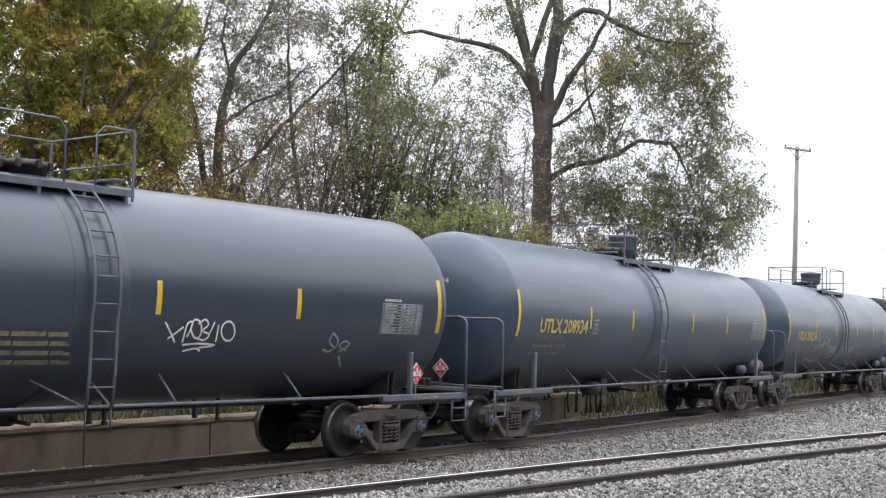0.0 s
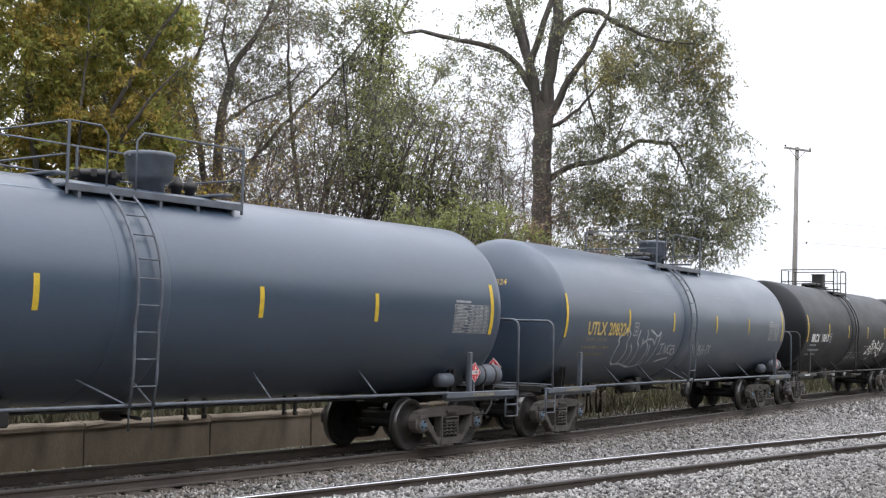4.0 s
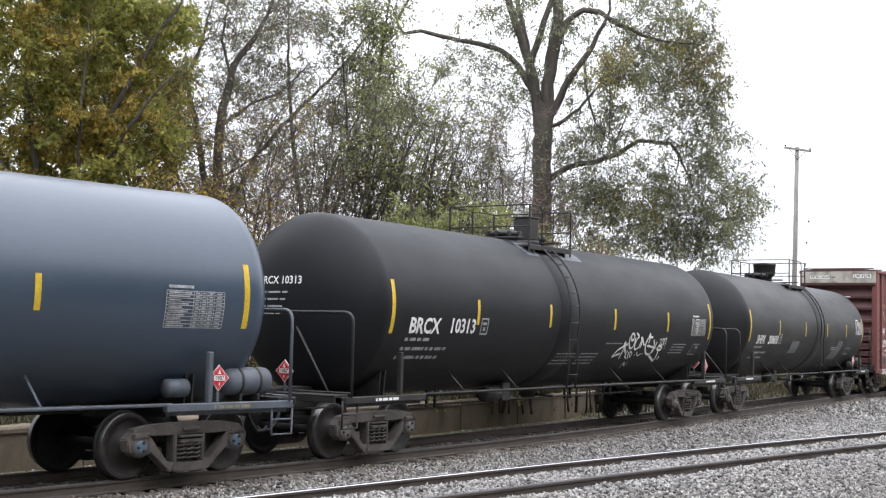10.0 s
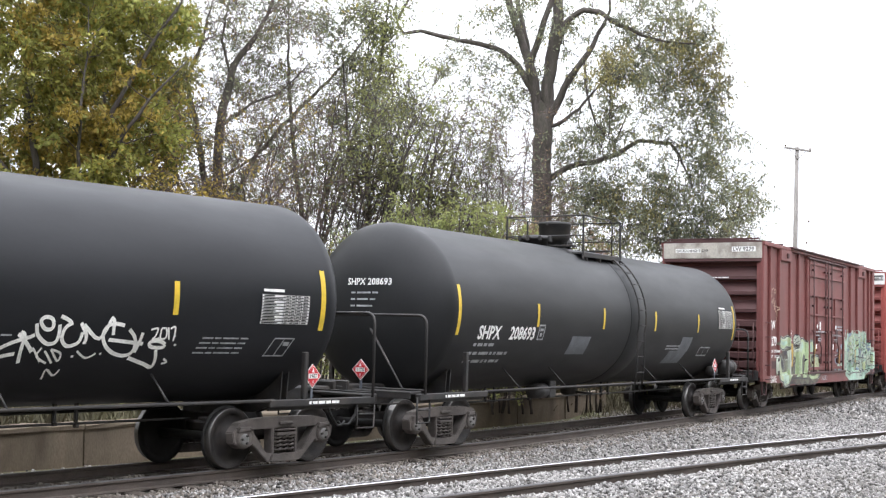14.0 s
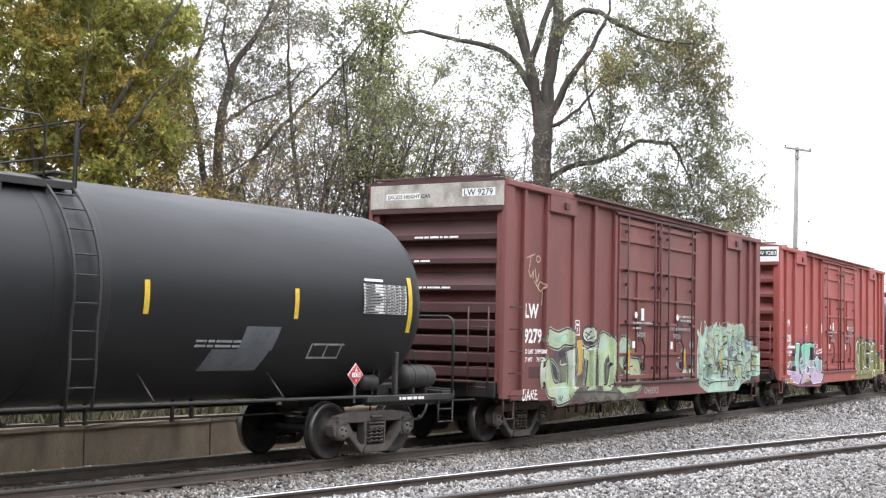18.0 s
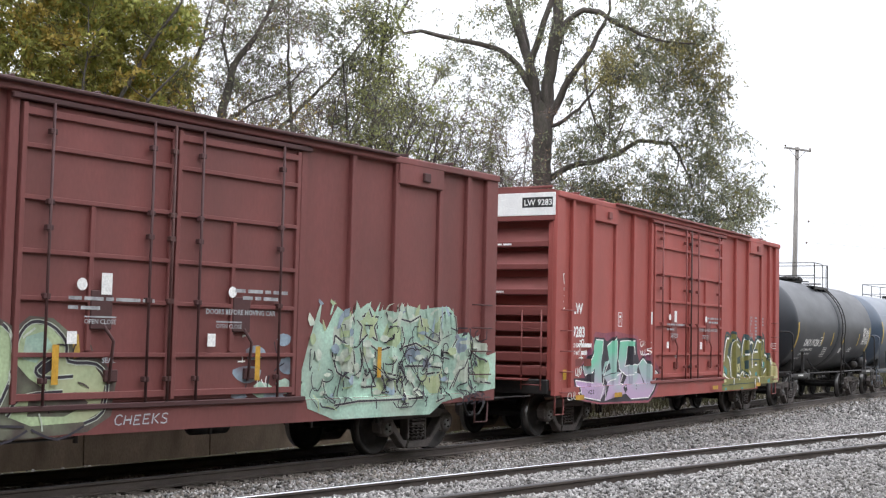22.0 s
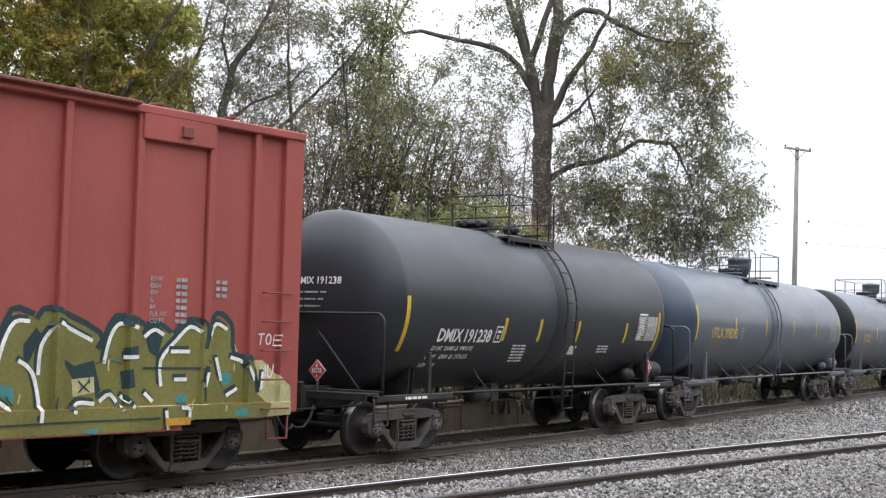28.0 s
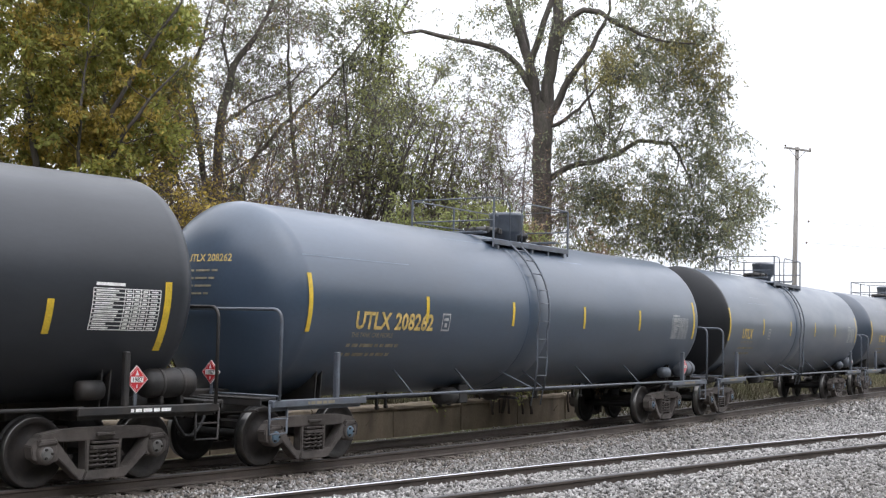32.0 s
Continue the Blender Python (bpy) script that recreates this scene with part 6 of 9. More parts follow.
def mint_letters(p):
    """Sharp blocky letters: 0 mint fading to lilac, 1 black, 2 white, 3 lilac, 4 violet haze."""
    p.fill(4, [(-5.9, 2.1), (-5.67, 2.21), (-5.16, 2.18), (-4.63, 2.24), (-3.93, 2.18), (-3.26, 2.14), (-3.02, 1.78), (-2.54, 1.73), (-1.94, 1.29), (-2.33, 0.77), (-2.81, 0.59), (-5.59, 0.65), (-6.53, 0.76), (-6.72, 1.21), (-6.33, 1.22), (-6.37, 1.48), (-6.09, 1.69)])
    p.fill(1, [(-5.73, 2.09), (-5.25, 2.08), (-5.09, 2), (-4.66, 2.14), (-4.35, 2.07), (-3.93, 2.1), (-3.34, 2.07), (-3.28, 1.75), (-3.16, 1.56), (-2.92, 1.69), (-2.32, 1.38), (-2.04, 1.27), (-2.43, 0.82), (-2.77, 0.64), (-3.86, 0.66), (-5.56, 0.68), (-6.53, 0.8), (-6.7, 1.22), (-6.16, 1.22), (-6.33, 1.47), (-6.05, 1.67), (-5.9, 1.84)])
    p.fill(0, [(-5.67, 2.04), (-5.29, 2.03), (-5.32, 1.73), (-5.38, 1.55), (-5.33, 1.11), (-5.48, 0.98), (-5.73, 1.07), (-5.72, 1.41), (-6.13, 1.27), (-6.26, 1.45), (-5.97, 1.64), (-5.84, 1.81)])
    p.fill(0, [(-5.08, 1.9), (-4.66, 2.08), (-4.43, 2), (-4.45, 1.59), (-4.56, 1.34), (-4.99, 1.28), (-5.24, 1.24), (-5.32, 1.31), (-5.19, 1.55), (-4.97, 1.59), (-5.01, 1.73)])
    p.fill(1, [(-5.16, 1.45), (-4.92, 1.53), (-4.87, 1.4), (-5.23, 1.3)])
    p.fill(0, [(-4.29, 2.01), (-3.93, 2.03), (-3.46, 2.02), (-3.41, 1.73), (-3.62, 1.7), (-3.67, 1.91), (-3.88, 1.9), (-3.92, 1.63), (-4.03, 1.44), (-3.61, 1.49), (-3.23, 1.47), (-3.3, 1.31), (-3.89, 1.23), (-4.18, 1.33), (-4.33, 1.39), (-4.38, 1.59)])
    p.fill(0, [(-5.24, 1.23), (-4.56, 1.32), (-4.18, 1.32), (-4.27, 1.07), (-4.16, 0.98), (-4.06, 1.07), (-3.89, 1.22), (-3.3, 1.3), (-3.07, 1.24), (-2.82, 0.98), (-2.77, 0.71), (-3.86, 0.71), (-4.15, 0.84), (-5.02, 0.74), (-5.29, 0.71), (-5.04, 1.1)])
    p.fill(0, [(-3.22, 1.47), (-2.93, 1.62), (-2.38, 1.34), (-2.79, 1.03), (-3.05, 1.24)])
    p.fill(0, [(-2.38, 1.34), (-2.16, 1.27), (-2.5, 0.88), (-2.8, 0.71), (-2.87, 1.03)])
    p.fill(3, [(-6.62, 1.18), (-5.85, 1.11), (-5.29, 1.1), (-5.32, 0.88), (-5.56, 0.73), (-6.47, 0.83)])
    p.fill(1, [(-4.3, 0.98), (-4.16, 1.03), (-4.05, 0.93), (-4.17, 0.84)])
    p.line(2, 0.024, [(-5.67, 2.04), (-5.29, 2.03), (-5.32, 1.73)])
    p.line(2, 0.024, [(-5.84, 1.81), (-5.97, 1.64), (-6.26, 1.45), (-6.13, 1.27), (-5.74, 1.42)])
    p.line(2, 0.024, [(-5.08, 1.9), (-4.66, 2.08), (-4.43, 2), (-4.45, 1.59), (-4.56, 1.34)])
    p.line(2, 0.024, [(-4.29, 2.01), (-3.93, 2.03), (-3.46, 2.02), (-3.41, 1.73)])
    p.line(2, 0.024, [(-4.38, 1.59), (-4.32, 1.39), (-4.16, 1.32), (-3.89, 1.23), (-3.29, 1.31)])
    p.line(2, 0.024, [(-4.03, 1.44), (-3.61, 1.49), (-3.23, 1.47), (-2.93, 1.62), (-2.38, 1.34), (-2.16, 1.27), (-2.5, 0.88), (-2.8, 0.71), (-3.86, 0.71)])
    p.line(2, 0.024, [(-6.62, 1.18), (-6.47, 0.83), (-5.56, 0.73), (-5.29, 1.1)])
    p.line(2, 0.024, [(-6.62, 1.18), (-5.85, 1.11)])
    p.line(2, 0.024, [(-5.24, 1.23), (-5.29, 0.71)])
    p.line(2, 0.024, [(-5.04, 1.1), (-4.18, 1.31)])
    p.line(2, 0.024, [(-3.88, 1.9), (-3.92, 1.63), (-4.03, 1.44)])
    p.line(2, 0.024, [(-3.67, 1.91), (-3.62, 1.7)])
    p.line(2, 0.024, [(-5.25, 1.24), (-4.97, 1.59)])
    p.line(2, 0.024, [(-4.16, 0.98), (-4.27, 1.07), (-4.07, 1.31)])
    p.line(1, 0.02, smooth([(-6.2, 0.96), (-6.16, 0.91), (-6.11, 0.96), (-6.14, 0.89)], 3))
    p.line(1, 0.02, smooth([(-6.07, 0.96), (-6.01, 0.95), (-6.07, 0.89), (-5.99, 0.89)], 3))
    p.line(1, 0.02, smooth([(-5.95, 0.96), (-5.89, 0.96), (-5.94, 0.88), (-5.87, 0.9)], 3))
    p.line(1, 0.02, smooth([(-3.59, 1.01), (-3.51, 0.99)], 3))
    p.line(1, 0.02, smooth([(-3.58, 0.93), (-3.52, 0.93)], 3))
    p.line(2, 0.028, smooth([(-6.45, 1.94), (-6.43, 1.79)], 3))
    p.line(2, 0.028, smooth([(-6.46, 2.01), (-6.37, 1.99), (-6.42, 1.91), (-6.45, 1.91)], 3))
    p.line(2, 0.028, smooth([(-6.36, 2.02), (-6.33, 1.89)], 3))
    p.line(2, 0.028, smooth([(-6.35, 2.03), (-6.25, 2.02), (-6.27, 1.95), (-6.33, 1.94)], 3))
    p.line(2, 0.028, smooth([(-6.64, 1.73), (-6.61, 1.74)], 3))
    p.line(2, 0.028, smooth([(-6.47, 1.65), (-6.28, 1.65)], 3))
    p.line(2, 0.028, smooth([(-6.38, 1.73), (-6.35, 1.62)], 3))
    p.line(2, 0.028, smooth([(-6.19, 1.8), (-6.16, 1.8)], 3))
    p.line(2, 0.028, smooth([(-6.11, 1.8), (-6.09, 1.8)], 3))
    p.line(2, 0.028, smooth([(-6.62, 1.43), (-6.63, 1.29), (-6.55, 1.29)], 3))
    p.line(2, 0.028, smooth([(-6.52, 1.44), (-6.53, 1.28), (-6.47, 1.27), (-6.46, 1.43)], 3))
    p.line(2, 0.028, smooth([(-6.43, 1.45), (-6.41, 1.29)], 3))
    p.line(2, 0.028, smooth([(-6.39, 1.45), (-6.33, 1.45), (-6.38, 1.29)], 3))
    p.line(2, 0.028, smooth([(-3.06, 2.02), (-3.12, 1.95), (-3.04, 1.89), (-2.99, 1.95)], 3))
    p.line(2, 0.028, smooth([(-2.97, 2.03), (-2.93, 1.92)], 3))
    p.line(2, 0.028, smooth([(-2.86, 2.03), (-2.84, 1.92)], 3))
    p.line(2, 0.028, smooth([(-3.13, 1.8), (-3.06, 1.7), (-3, 1.8)], 3))
    p.line(2, 0.028, smooth([(-2.96, 1.8), (-2.97, 1.7), (-2.87, 1.71)], 3))
    p.line(2, 0.028, smooth([(-2.83, 1.83), (-2.83, 1.7), (-2.73, 1.71)], 3))
    p.line(2, 0.028, smooth([(-2.64, 1.87), (-2.72, 1.82), (-2.64, 1.77), (-2.72, 1.71)], 3))
    p.line(2, 0.028, smooth([(-3.18, 2.07), (-3.15, 2.05)], 3))
    p.line(2, 0.028, smooth([(-2.66, 1.98), (-2.65, 2.01)], 3))


def olive_letters(p):
    p.fill(4, [(2.52, 1.17), (2.72, 1.58), (4.26, 2.07), (4.37, 1.96), (6.55, 1.94), (6.69, 1.65), (7.12, 1.65), (7.61, 1.26), (7.62, 0.85), (7.15, 0.84), (2.66, 0.92)])
    p.fill(0, [(2.73, 1.34), (2.8, 1.66), (3.03, 2.24), (3.38, 2.19), (3.58, 2.28), (4.32, 1.99), (4.56, 2.2), (4.97, 2.11), (5.19, 2.14), (5.41, 2.02), (5.73, 2.19), (6.03, 2.11), (6.24, 2.28), (6.5, 2.14), (6.57, 1.72), (6.88, 1.64), (7.02, 1.18), (7.24, 1.01), (7.15, 0.83), (5.73, 0.84), (5.25, 0.72), (2.46, 0.72), (2.45, 0.91), (2.83, 0.95), (2.65, 1.13)])
    p.line(1, 0.075, smooth([(2.65, 1.13), (2.75, 1.41), (2.82, 1.69), (3.03, 2.27), (3.35, 2.22)], 3))
    p.line(1, 0.075, smooth([(3.38, 2.16), (3.58, 2.31), (4.31, 2.01), (4.27, 1.8)], 3))
    p.line(1, 0.075, smooth([(4.32, 1.8), (4.55, 2.23), (4.97, 2.14)], 3))
    p.line(1, 0.075, smooth([(4.97, 2.11), (5.18, 2.16), (5.43, 2.03)], 3))
    p.line(1, 0.075, smooth([(5.46, 2.01), (5.73, 2.21), (6.03, 2.13), (6, 1.81)], 3))
    p.line(1, 0.075, smooth([(6.03, 1.93), (6.23, 2.31), (6.51, 2.16), (6.57, 1.75), (6.9, 1.65), (7.04, 1.18)], 3))
    p.fill(1, [(3.21, 1.84), (3.38, 2.06), (3.45, 1.98), (3.31, 1.65), (3.22, 1.6)])
    p.fill(1, [(3.75, 1.69), (3.94, 1.58), (4.23, 1.65), (4.35, 1.27), (4.28, 1.16), (4.22, 1.43), (3.93, 1.41)])
    p.fill(4, [(3.91, 1.41), (4.24, 1.44), (4.26, 1.24), (3.94, 1.19)])
    p.fill(1, [(4.68, 1.81), (4.88, 1.85), (4.89, 1.69), (4.71, 1.65)])
    p.fill(1, [(4.64, 1.5), (4.79, 1.54), (4.83, 1.3), (4.68, 1.27)])
    p.fill(3, [(2.81, 1.41), (3.1, 1.3), (3.11, 1.12), (2.91, 1.23)])
    p.fill(3, [(6.34, 1.48), (6.54, 1.46), (6.52, 1.32), (6.37, 1.28)])
    p.fill(3, [(5.53, 1.17), (5.72, 1.19), (5.72, 1.09), (5.56, 1.07)])
    p.fill(3, [(6.54, 0.94), (6.77, 0.98), (6.81, 0.86), (6.57, 0.86)])
    p.fill(3, [(2.67, 0.78), (2.84, 0.81), (2.85, 0.72), (2.67, 0.72)])
    p.fill(3, [(4.05, 0.77), (4.27, 0.78), (4.27, 0.72), (4.08, 0.72)])
    p.fill(1, [(4.95, 2.12), (5.3, 2.01), (5.21, 1.69), (5.07, 1.77)])
    p.fill(4, [(7.25, 1.35), (7.44, 1.37), (7.56, 0.91), (7.3, 0.88)])
    p.rim(1, 2, 0.052, smooth([(2.85, 1.51), (2.94, 1.87), (3.08, 2.12), (3.29, 2.13)], 3))
    p.rim(1, 2, 0.052, smooth([(3.43, 1.47), (3.46, 1.84), (3.64, 2.08)], 3))
    p.rim(1, 2, 0.052, smooth([(3.68, 2.13), (4.2, 1.9)], 3))
    p.rim(1, 2, 0.052, smooth([(3.15, 1.65), (3.34, 1.51), (3.45, 1.14), (3.45, 0.87)], 3))
    p.rim(1, 2, 0.052, smooth([(2.74, 1.06), (2.87, 1.16), (3.05, 1.05)], 3))
    p.rim(1, 2, 0.052, smooth([(3.92, 0.98), (4.01, 1.11), (4.26, 1.09)], 3))
    p.rim(1, 2, 0.052, smooth([(4.33, 1.12), (4.5, 1.21), (4.66, 1)], 3))
    p.rim(1, 2, 0.052, smooth([(4.38, 1.61), (4.47, 1.96), (4.61, 2.13), (4.85, 2.08)], 3))
    p.rim(1, 2, 0.052, smooth([(4.68, 1.69), (4.91, 1.7)], 3))
    p.rim(1, 2, 0.052, smooth([(4.65, 1.19), (4.84, 1.03)], 3))
    p.rim(1, 2, 0.052, smooth([(4.98, 1.96), (5.14, 2.06), (5.3, 1.99)], 3))
    p.rim(1, 2, 0.052, smooth([(5.28, 1.3), (5.26, 1.65), (5.52, 1.93), (5.74, 2.11), (5.94, 2.04)], 3))
    p.rim(1, 2, 0.052, smooth([(5.01, 1.22), (5.15, 1.1)], 3))
    p.rim(1, 2, 0.052, smooth([(6, 1.28), (6.07, 1.53)], 3))
    p.rim(1, 2, 0.052, smooth([(6.11, 1.94), (6.22, 2.16), (6.43, 2.08)], 3))
    p.rim(1, 2, 0.052, smooth([(6.24, 1.69), (6.34, 1.36)], 3))
    p.rim(1, 2, 0.052, smooth([(6.5, 1.69), (6.75, 1.61), (6.91, 1.35)], 3))
    p.rim(1, 2, 0.052, smooth([(6.44, 1.15), (6.64, 1.25)], 3))
    p.rim(1, 2, 0.052, smooth([(5.34, 0.98), (5.38, 0.72)], 3))
    p.rim(1, 2, 0.052, smooth([(5.59, 1.01), (5.73, 0.99), (5.73, 0.85)], 3))
    p.rim(1, 2, 0.052, smooth([(7.12, 1.48), (7.1, 1.22)], 3))
    p.rim(1, 2, 0.052, smooth([(5.42, 1.77), (5.75, 1.77)], 3))
    p.rim(1, 2, 0.052, smooth([(5.49, 1.39), (5.71, 1.39)], 3))
    p.line(1, 0.025, [(4.97, 1.55), (5.99, 1.54), (6.01, 1.08)])
    p.line(1, 0.02, [(2.46, 0.86), (3.74, 0.88), (5.24, 0.88)])
    p.line(1, 0.02, [(4, 1.39), (4.18, 1.24)])
    p.line(1, 0.02, [(4.17, 1.39), (4.01, 1.24)])


def box_car(label, paint, dark, end_plate, plate_words, number, seed):
    car = tagged(new("boxcar"), label, "boxcar", group="boxcars of the train")
    H = 7.76
    g = Geo()
    g.box((0, 0, 3.02), (2 * H - 0.12 - 2 * REC, 2 * SHEET, 4.06), 0.02)
    part("body", g.mesh("body", paint), car)
    for c, w in POSTS:
        for s in (-1, 1):
            big = w > 0.2
            part("side_post", shared(("post", paint.name, w), lambda: Geo().box((0, 0, 0), (w, PROUD + 0.01, 4.02 if not big else 4.15), 0.012).mesh("side_post", paint)), car, m=pose(c, s * (SHEET + PROUD / 2 - 0.005), 2.98 if not big else 2.96))
    for a, b in BAYS:
        for s in (-1, 1):
            g = Geo()
            g.box(((a + b) / 2, s * (SHEET + 0.012), 2.85), (b - a - 0.02, 0.03, 3.55), 0.01)
            g.box(((a + b) / 2, s * (SHEET + 0.05), 4.78), (b - a + 0.12, 0.13, 0.36), 0.015)
            bay = part("bay_panel", g.mesh("bay_panel", paint), car)
            part("vent_box", Geo().box(((a + b) / 2 + 0.1, s * (SHEET + 0.13), 4.77), (0.18, 0.07, 0.15), 0.01).mesh("vent_box", dark), bay)
    for s in (-1, 1):
        g = Geo()
        g.box((0, s * (SHEET + 0.04), 5.0), (2 * H, 0.16, 0.12), 0.015)
        part("top_chord", g.mesh("top_chord", paint), car)
        g = Geo()
        g.box((-0.1, s * (SHEET + 0.12), 5.055), (9.6, 0.16, 0.05), 0.012)
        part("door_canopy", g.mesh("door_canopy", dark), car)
        g = Geo()
        g.plate([(-5.7, 0.70), (5.62, 0.70), (5.62, 0.86), (7.5, 0.9), (7.5, 1.04), (-7.45, 1.04), (-7.45, 0.86), (-5.7, 0.80)], s * (SHEET + 0.06) - 0.03, s * (SHEET + 0.06))
        part("side_sill", g.mesh("side_sill", paint), car)
        for z in (1.06, 4.88):
            part("door_track", shared(("door_track", dark.name), lambda: Geo().box((0, 0, 0), (5.3, 0.08, 0.07), 0.01).mesh("door_track", dark)), car, m=pose(-0.02, s * (SHEET + 0.1), z))
        for d0, d1 in ((-2.50, -0.06), (-0.02, 2.42)):
            w, m = d1 - d0, (d0 + d1) / 2
            door = part("door", Geo().box((m, s * (SHEET + 0.025), 2.97), (w, 0.07, 3.74), 0.012).mesh("door", paint), car, "steel plug door with locking rods")
            for z, hh in ((1.2, 0.09), (4.72, 0.09), (4.30, 0.06), (3.66, 0.06), (3.0, 0.06), (2.42, 0.06), (1.72, 0.06)):
                part("door_rib", shared(("door_rib", paint.name, hh), lambda: Geo().box((0, 0, 0), (w * 0.96, 0.06, hh), 0.006).mesh("door_rib", paint)), door, m=pose(m, s * (SHEET + 0.08), z))
            for x, hh in ((d0 + 0.04, 3.7), (d1 - 0.04, 3.7), (m - 0.12, 1.85)):
                part("door_stile", shared(("door_stile", paint.name, hh), lambda: Geo().box((0, 0, 0), (0.07, 0.066, hh), 0.006).mesh("door_stile", paint)), door, m=pose(x, s * (SHEET + 0.078), 2.97 if hh > 2 else 2.7))
            for x in (d0 + 0.42, d1 - 0.42) + ((d1 - 0.05,) if d0 < -1 else ()):
                g = Geo()
                g.tube([(x, s * (SHEET + 0.15), 1.1), (x, s * (SHEET + 0.15), 4.86)], 0.02, 7)
                for z in (1.4, 2.45, 3.3, 3.62, 4.5):
                    g.box((x, s * (SHEET + 0.125), z), (0.1, 0.08, 0.07), 0.008)
                part("locking_rod", g.mesh("locking_rod", ROD_IRON if x == d1 - 0.05 else dark), door)
            g = Geo()
            g.tube([(m + 0.1, s * (SHEET + 0.12), 2.1), (m + 0.25, s * (SHEET + 0.14), 1.9), (m + 0.2, s * (SHEET + 0.13), 1.35)], 0.022, 6)
            g.box((m + 0.05, s * (SHEET + 0.1), 2.3), (0.34, 0.06, 0.5), 0.01)
            g.box((m + 0.25, s * (SHEET + 0.1), 1.45), (0.2, 0.06, 0.16), 0.01)
            part("latch", g.mesh("latch", dark), door)
    def roof_panel():
        prof = [(-1.6, 5.05), (-1.5, 5.085), (0, 5.17), (1.5, 5.085), (1.6, 5.05), (1.5, 5.03), (-1.5, 5.03)]
        n, x1, g = len(prof), 2 * H / 12 - 0.01, Geo()
        g.add([(0, y, z) for y, z in prof] + [(x1, y, z) for y, z in prof], [tuple(range(n))[::-1], tuple(range(n, 2 * n))] + [(i, (i + 1) % n, (i + 1) % n + n, i + n) for i in range(n)])
        g.box((0.03, 0, 5.14), (0.06, 2.9, 0.05), 0.01)
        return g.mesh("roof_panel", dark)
    roof = part("roof", Geo().box((0, 0, 5.04), (2 * H - 0.1, 2.9, 0.03), 0.005).mesh("roof", dark), car)
    for x in np.arange(-H, H - 0.01, 2 * H / 12):
        part("roof_panel", shared(("roof_panel", dark.name), roof_panel), roof, m=pose(x, 0, 0))
    for s in (-1, 1):
        xe = s * (H - 0.06)
        part("end_beam", Geo().box((xe, 0, 4.5), (0.14, 3.06, 0.11), 0.015).mesh("end_beam", dark), car)
        part("end_sill", Geo().box((xe - s * 0.02, 0, 1.06), (0.2, 2.86, 0.3), 0.02).mesh("end_sill", BLACK_STEEL), car)
        for y in (-1.43, 1.43):
            part("corner_post", Geo().box((s * (H - 0.06 - REC / 2), y, 3.02), (REC, 0.139, 4.06), 0.006).mesh("corner_post", paint), car)
        part("end_plate", Geo().box((s * (H + 0.0), 0, 4.79), (0.03, 3.08, 0.47), 0.006).mesh("end_plate", end_plate), car, "pale painted panel across the upper end")
        # corrugated end: three deep louvres above, flat ribs below
        for z, rise, lip in ((3.976, 0.46, 0.12), (3.51, 0.44, 0.12), (2.99, 0.42, 0.12), (2.60, 0.24, 0.19), (2.27, 0.22, 0.19), (1.96, 0.22, 0.19), (1.65, 0.2, 0.18), (1.37, 0.18, 0.18)):
            def rib():
                top = lip / 2 + (0.03 if lip > 0.15 else rise - lip - 0.04)
                pr = [(0.0, top), (REC - 0.03, lip / 2 + 0.012), (REC - 0.012, lip / 2), (REC, lip / 2 - 0.012), (REC, -lip / 2 + 0.012), (REC - 0.012, -lip / 2), (0.0, -lip / 2 - 0.01)]
                n = len(pr)
                vs = [(p, y, q) for y in (-1.358, 1.358) for p, q in pr]
                g = Geo()
                g.add(vs, [tuple(range(n)), tuple(range(2 * n - 1, n - 1, -1))] + [(i, i + n, (i + 1) % n + n, (i + 1) % n) for i in range(n)])
                # ribs wear the darker copy, so the end's shade is painted in
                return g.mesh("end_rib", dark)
            part("end_rib", shared(("end_rib", dark.name, z), rib), car, m=pose(s * (H - 0.06 - REC), 0, z, 0, 0, 0 if s > 0 else 180))
        # ladder rungs on the end and on the side by the corner
        g = Geo()
        for y in (-1.32, -0.88):
            g.tube([(s * (H + 0.12), y * -s if s > 0 else y, 1.0), (s * (H + 0.12), y * -s if s > 0 else y, 2.62)], 0.018, 6)
        end_ladder = part("end_ladder", g.mesh("end_ladder", dark), car)
        for z in np.arange(1.1, 2.6, 0.38):
            yy = -1.1 if s < 0 else 1.1
            part("rung", shared(("end_rung", dark.name), lambda: Geo().tube([(0, -0.24, 0), (0, 0.24, 0)], 0.014, 6).mesh("rung", dark)), end_ladder, m=pose(s * (H + 0.12), yy, z))
        for z in np.arange(0.95, 2.7, 0.42):
            for y in (-1, 1):
                part("grab_iron", shared(("grab", dark.name), lambda: Geo().tube([(-0.25, 0.06, 0), (-0.25, -0.03, 0), (0.25, -0.03, 0), (0.25, 0.06, 0)], 0.014, 6).mesh("grab_iron", dark)), car, m=pose(s * 7.28, y * (SHEET + 0.12), z, 0, 0, 0 if y < 0 else 180))
        for y in (-1.52, 1.52):
            part("stirrup_step", Geo().tube([(s * 7.62, y, 0.95), (s * 7.62, y, 0.5), (s * 7.22, y, 0.5), (s * 7.22, y, 0.95)], 0.022, 6).mesh("stirrup_step", dark), car)
        g = Geo()
        g.box((s * (H + 0.1), 0.1, 1.2), (0.3, 2.2, 0.04), 0.008)
        part("crossover_platform", g.mesh("crossover_platform", dark), car)
        part("coupler", coupler_mesh(s, 8.86), car)
        part("brake_hose", hose_mesh(s, 8.86), car)
    g = Geo()
    yb, zb, xb = 1.0, 2.25, -H - 0.2
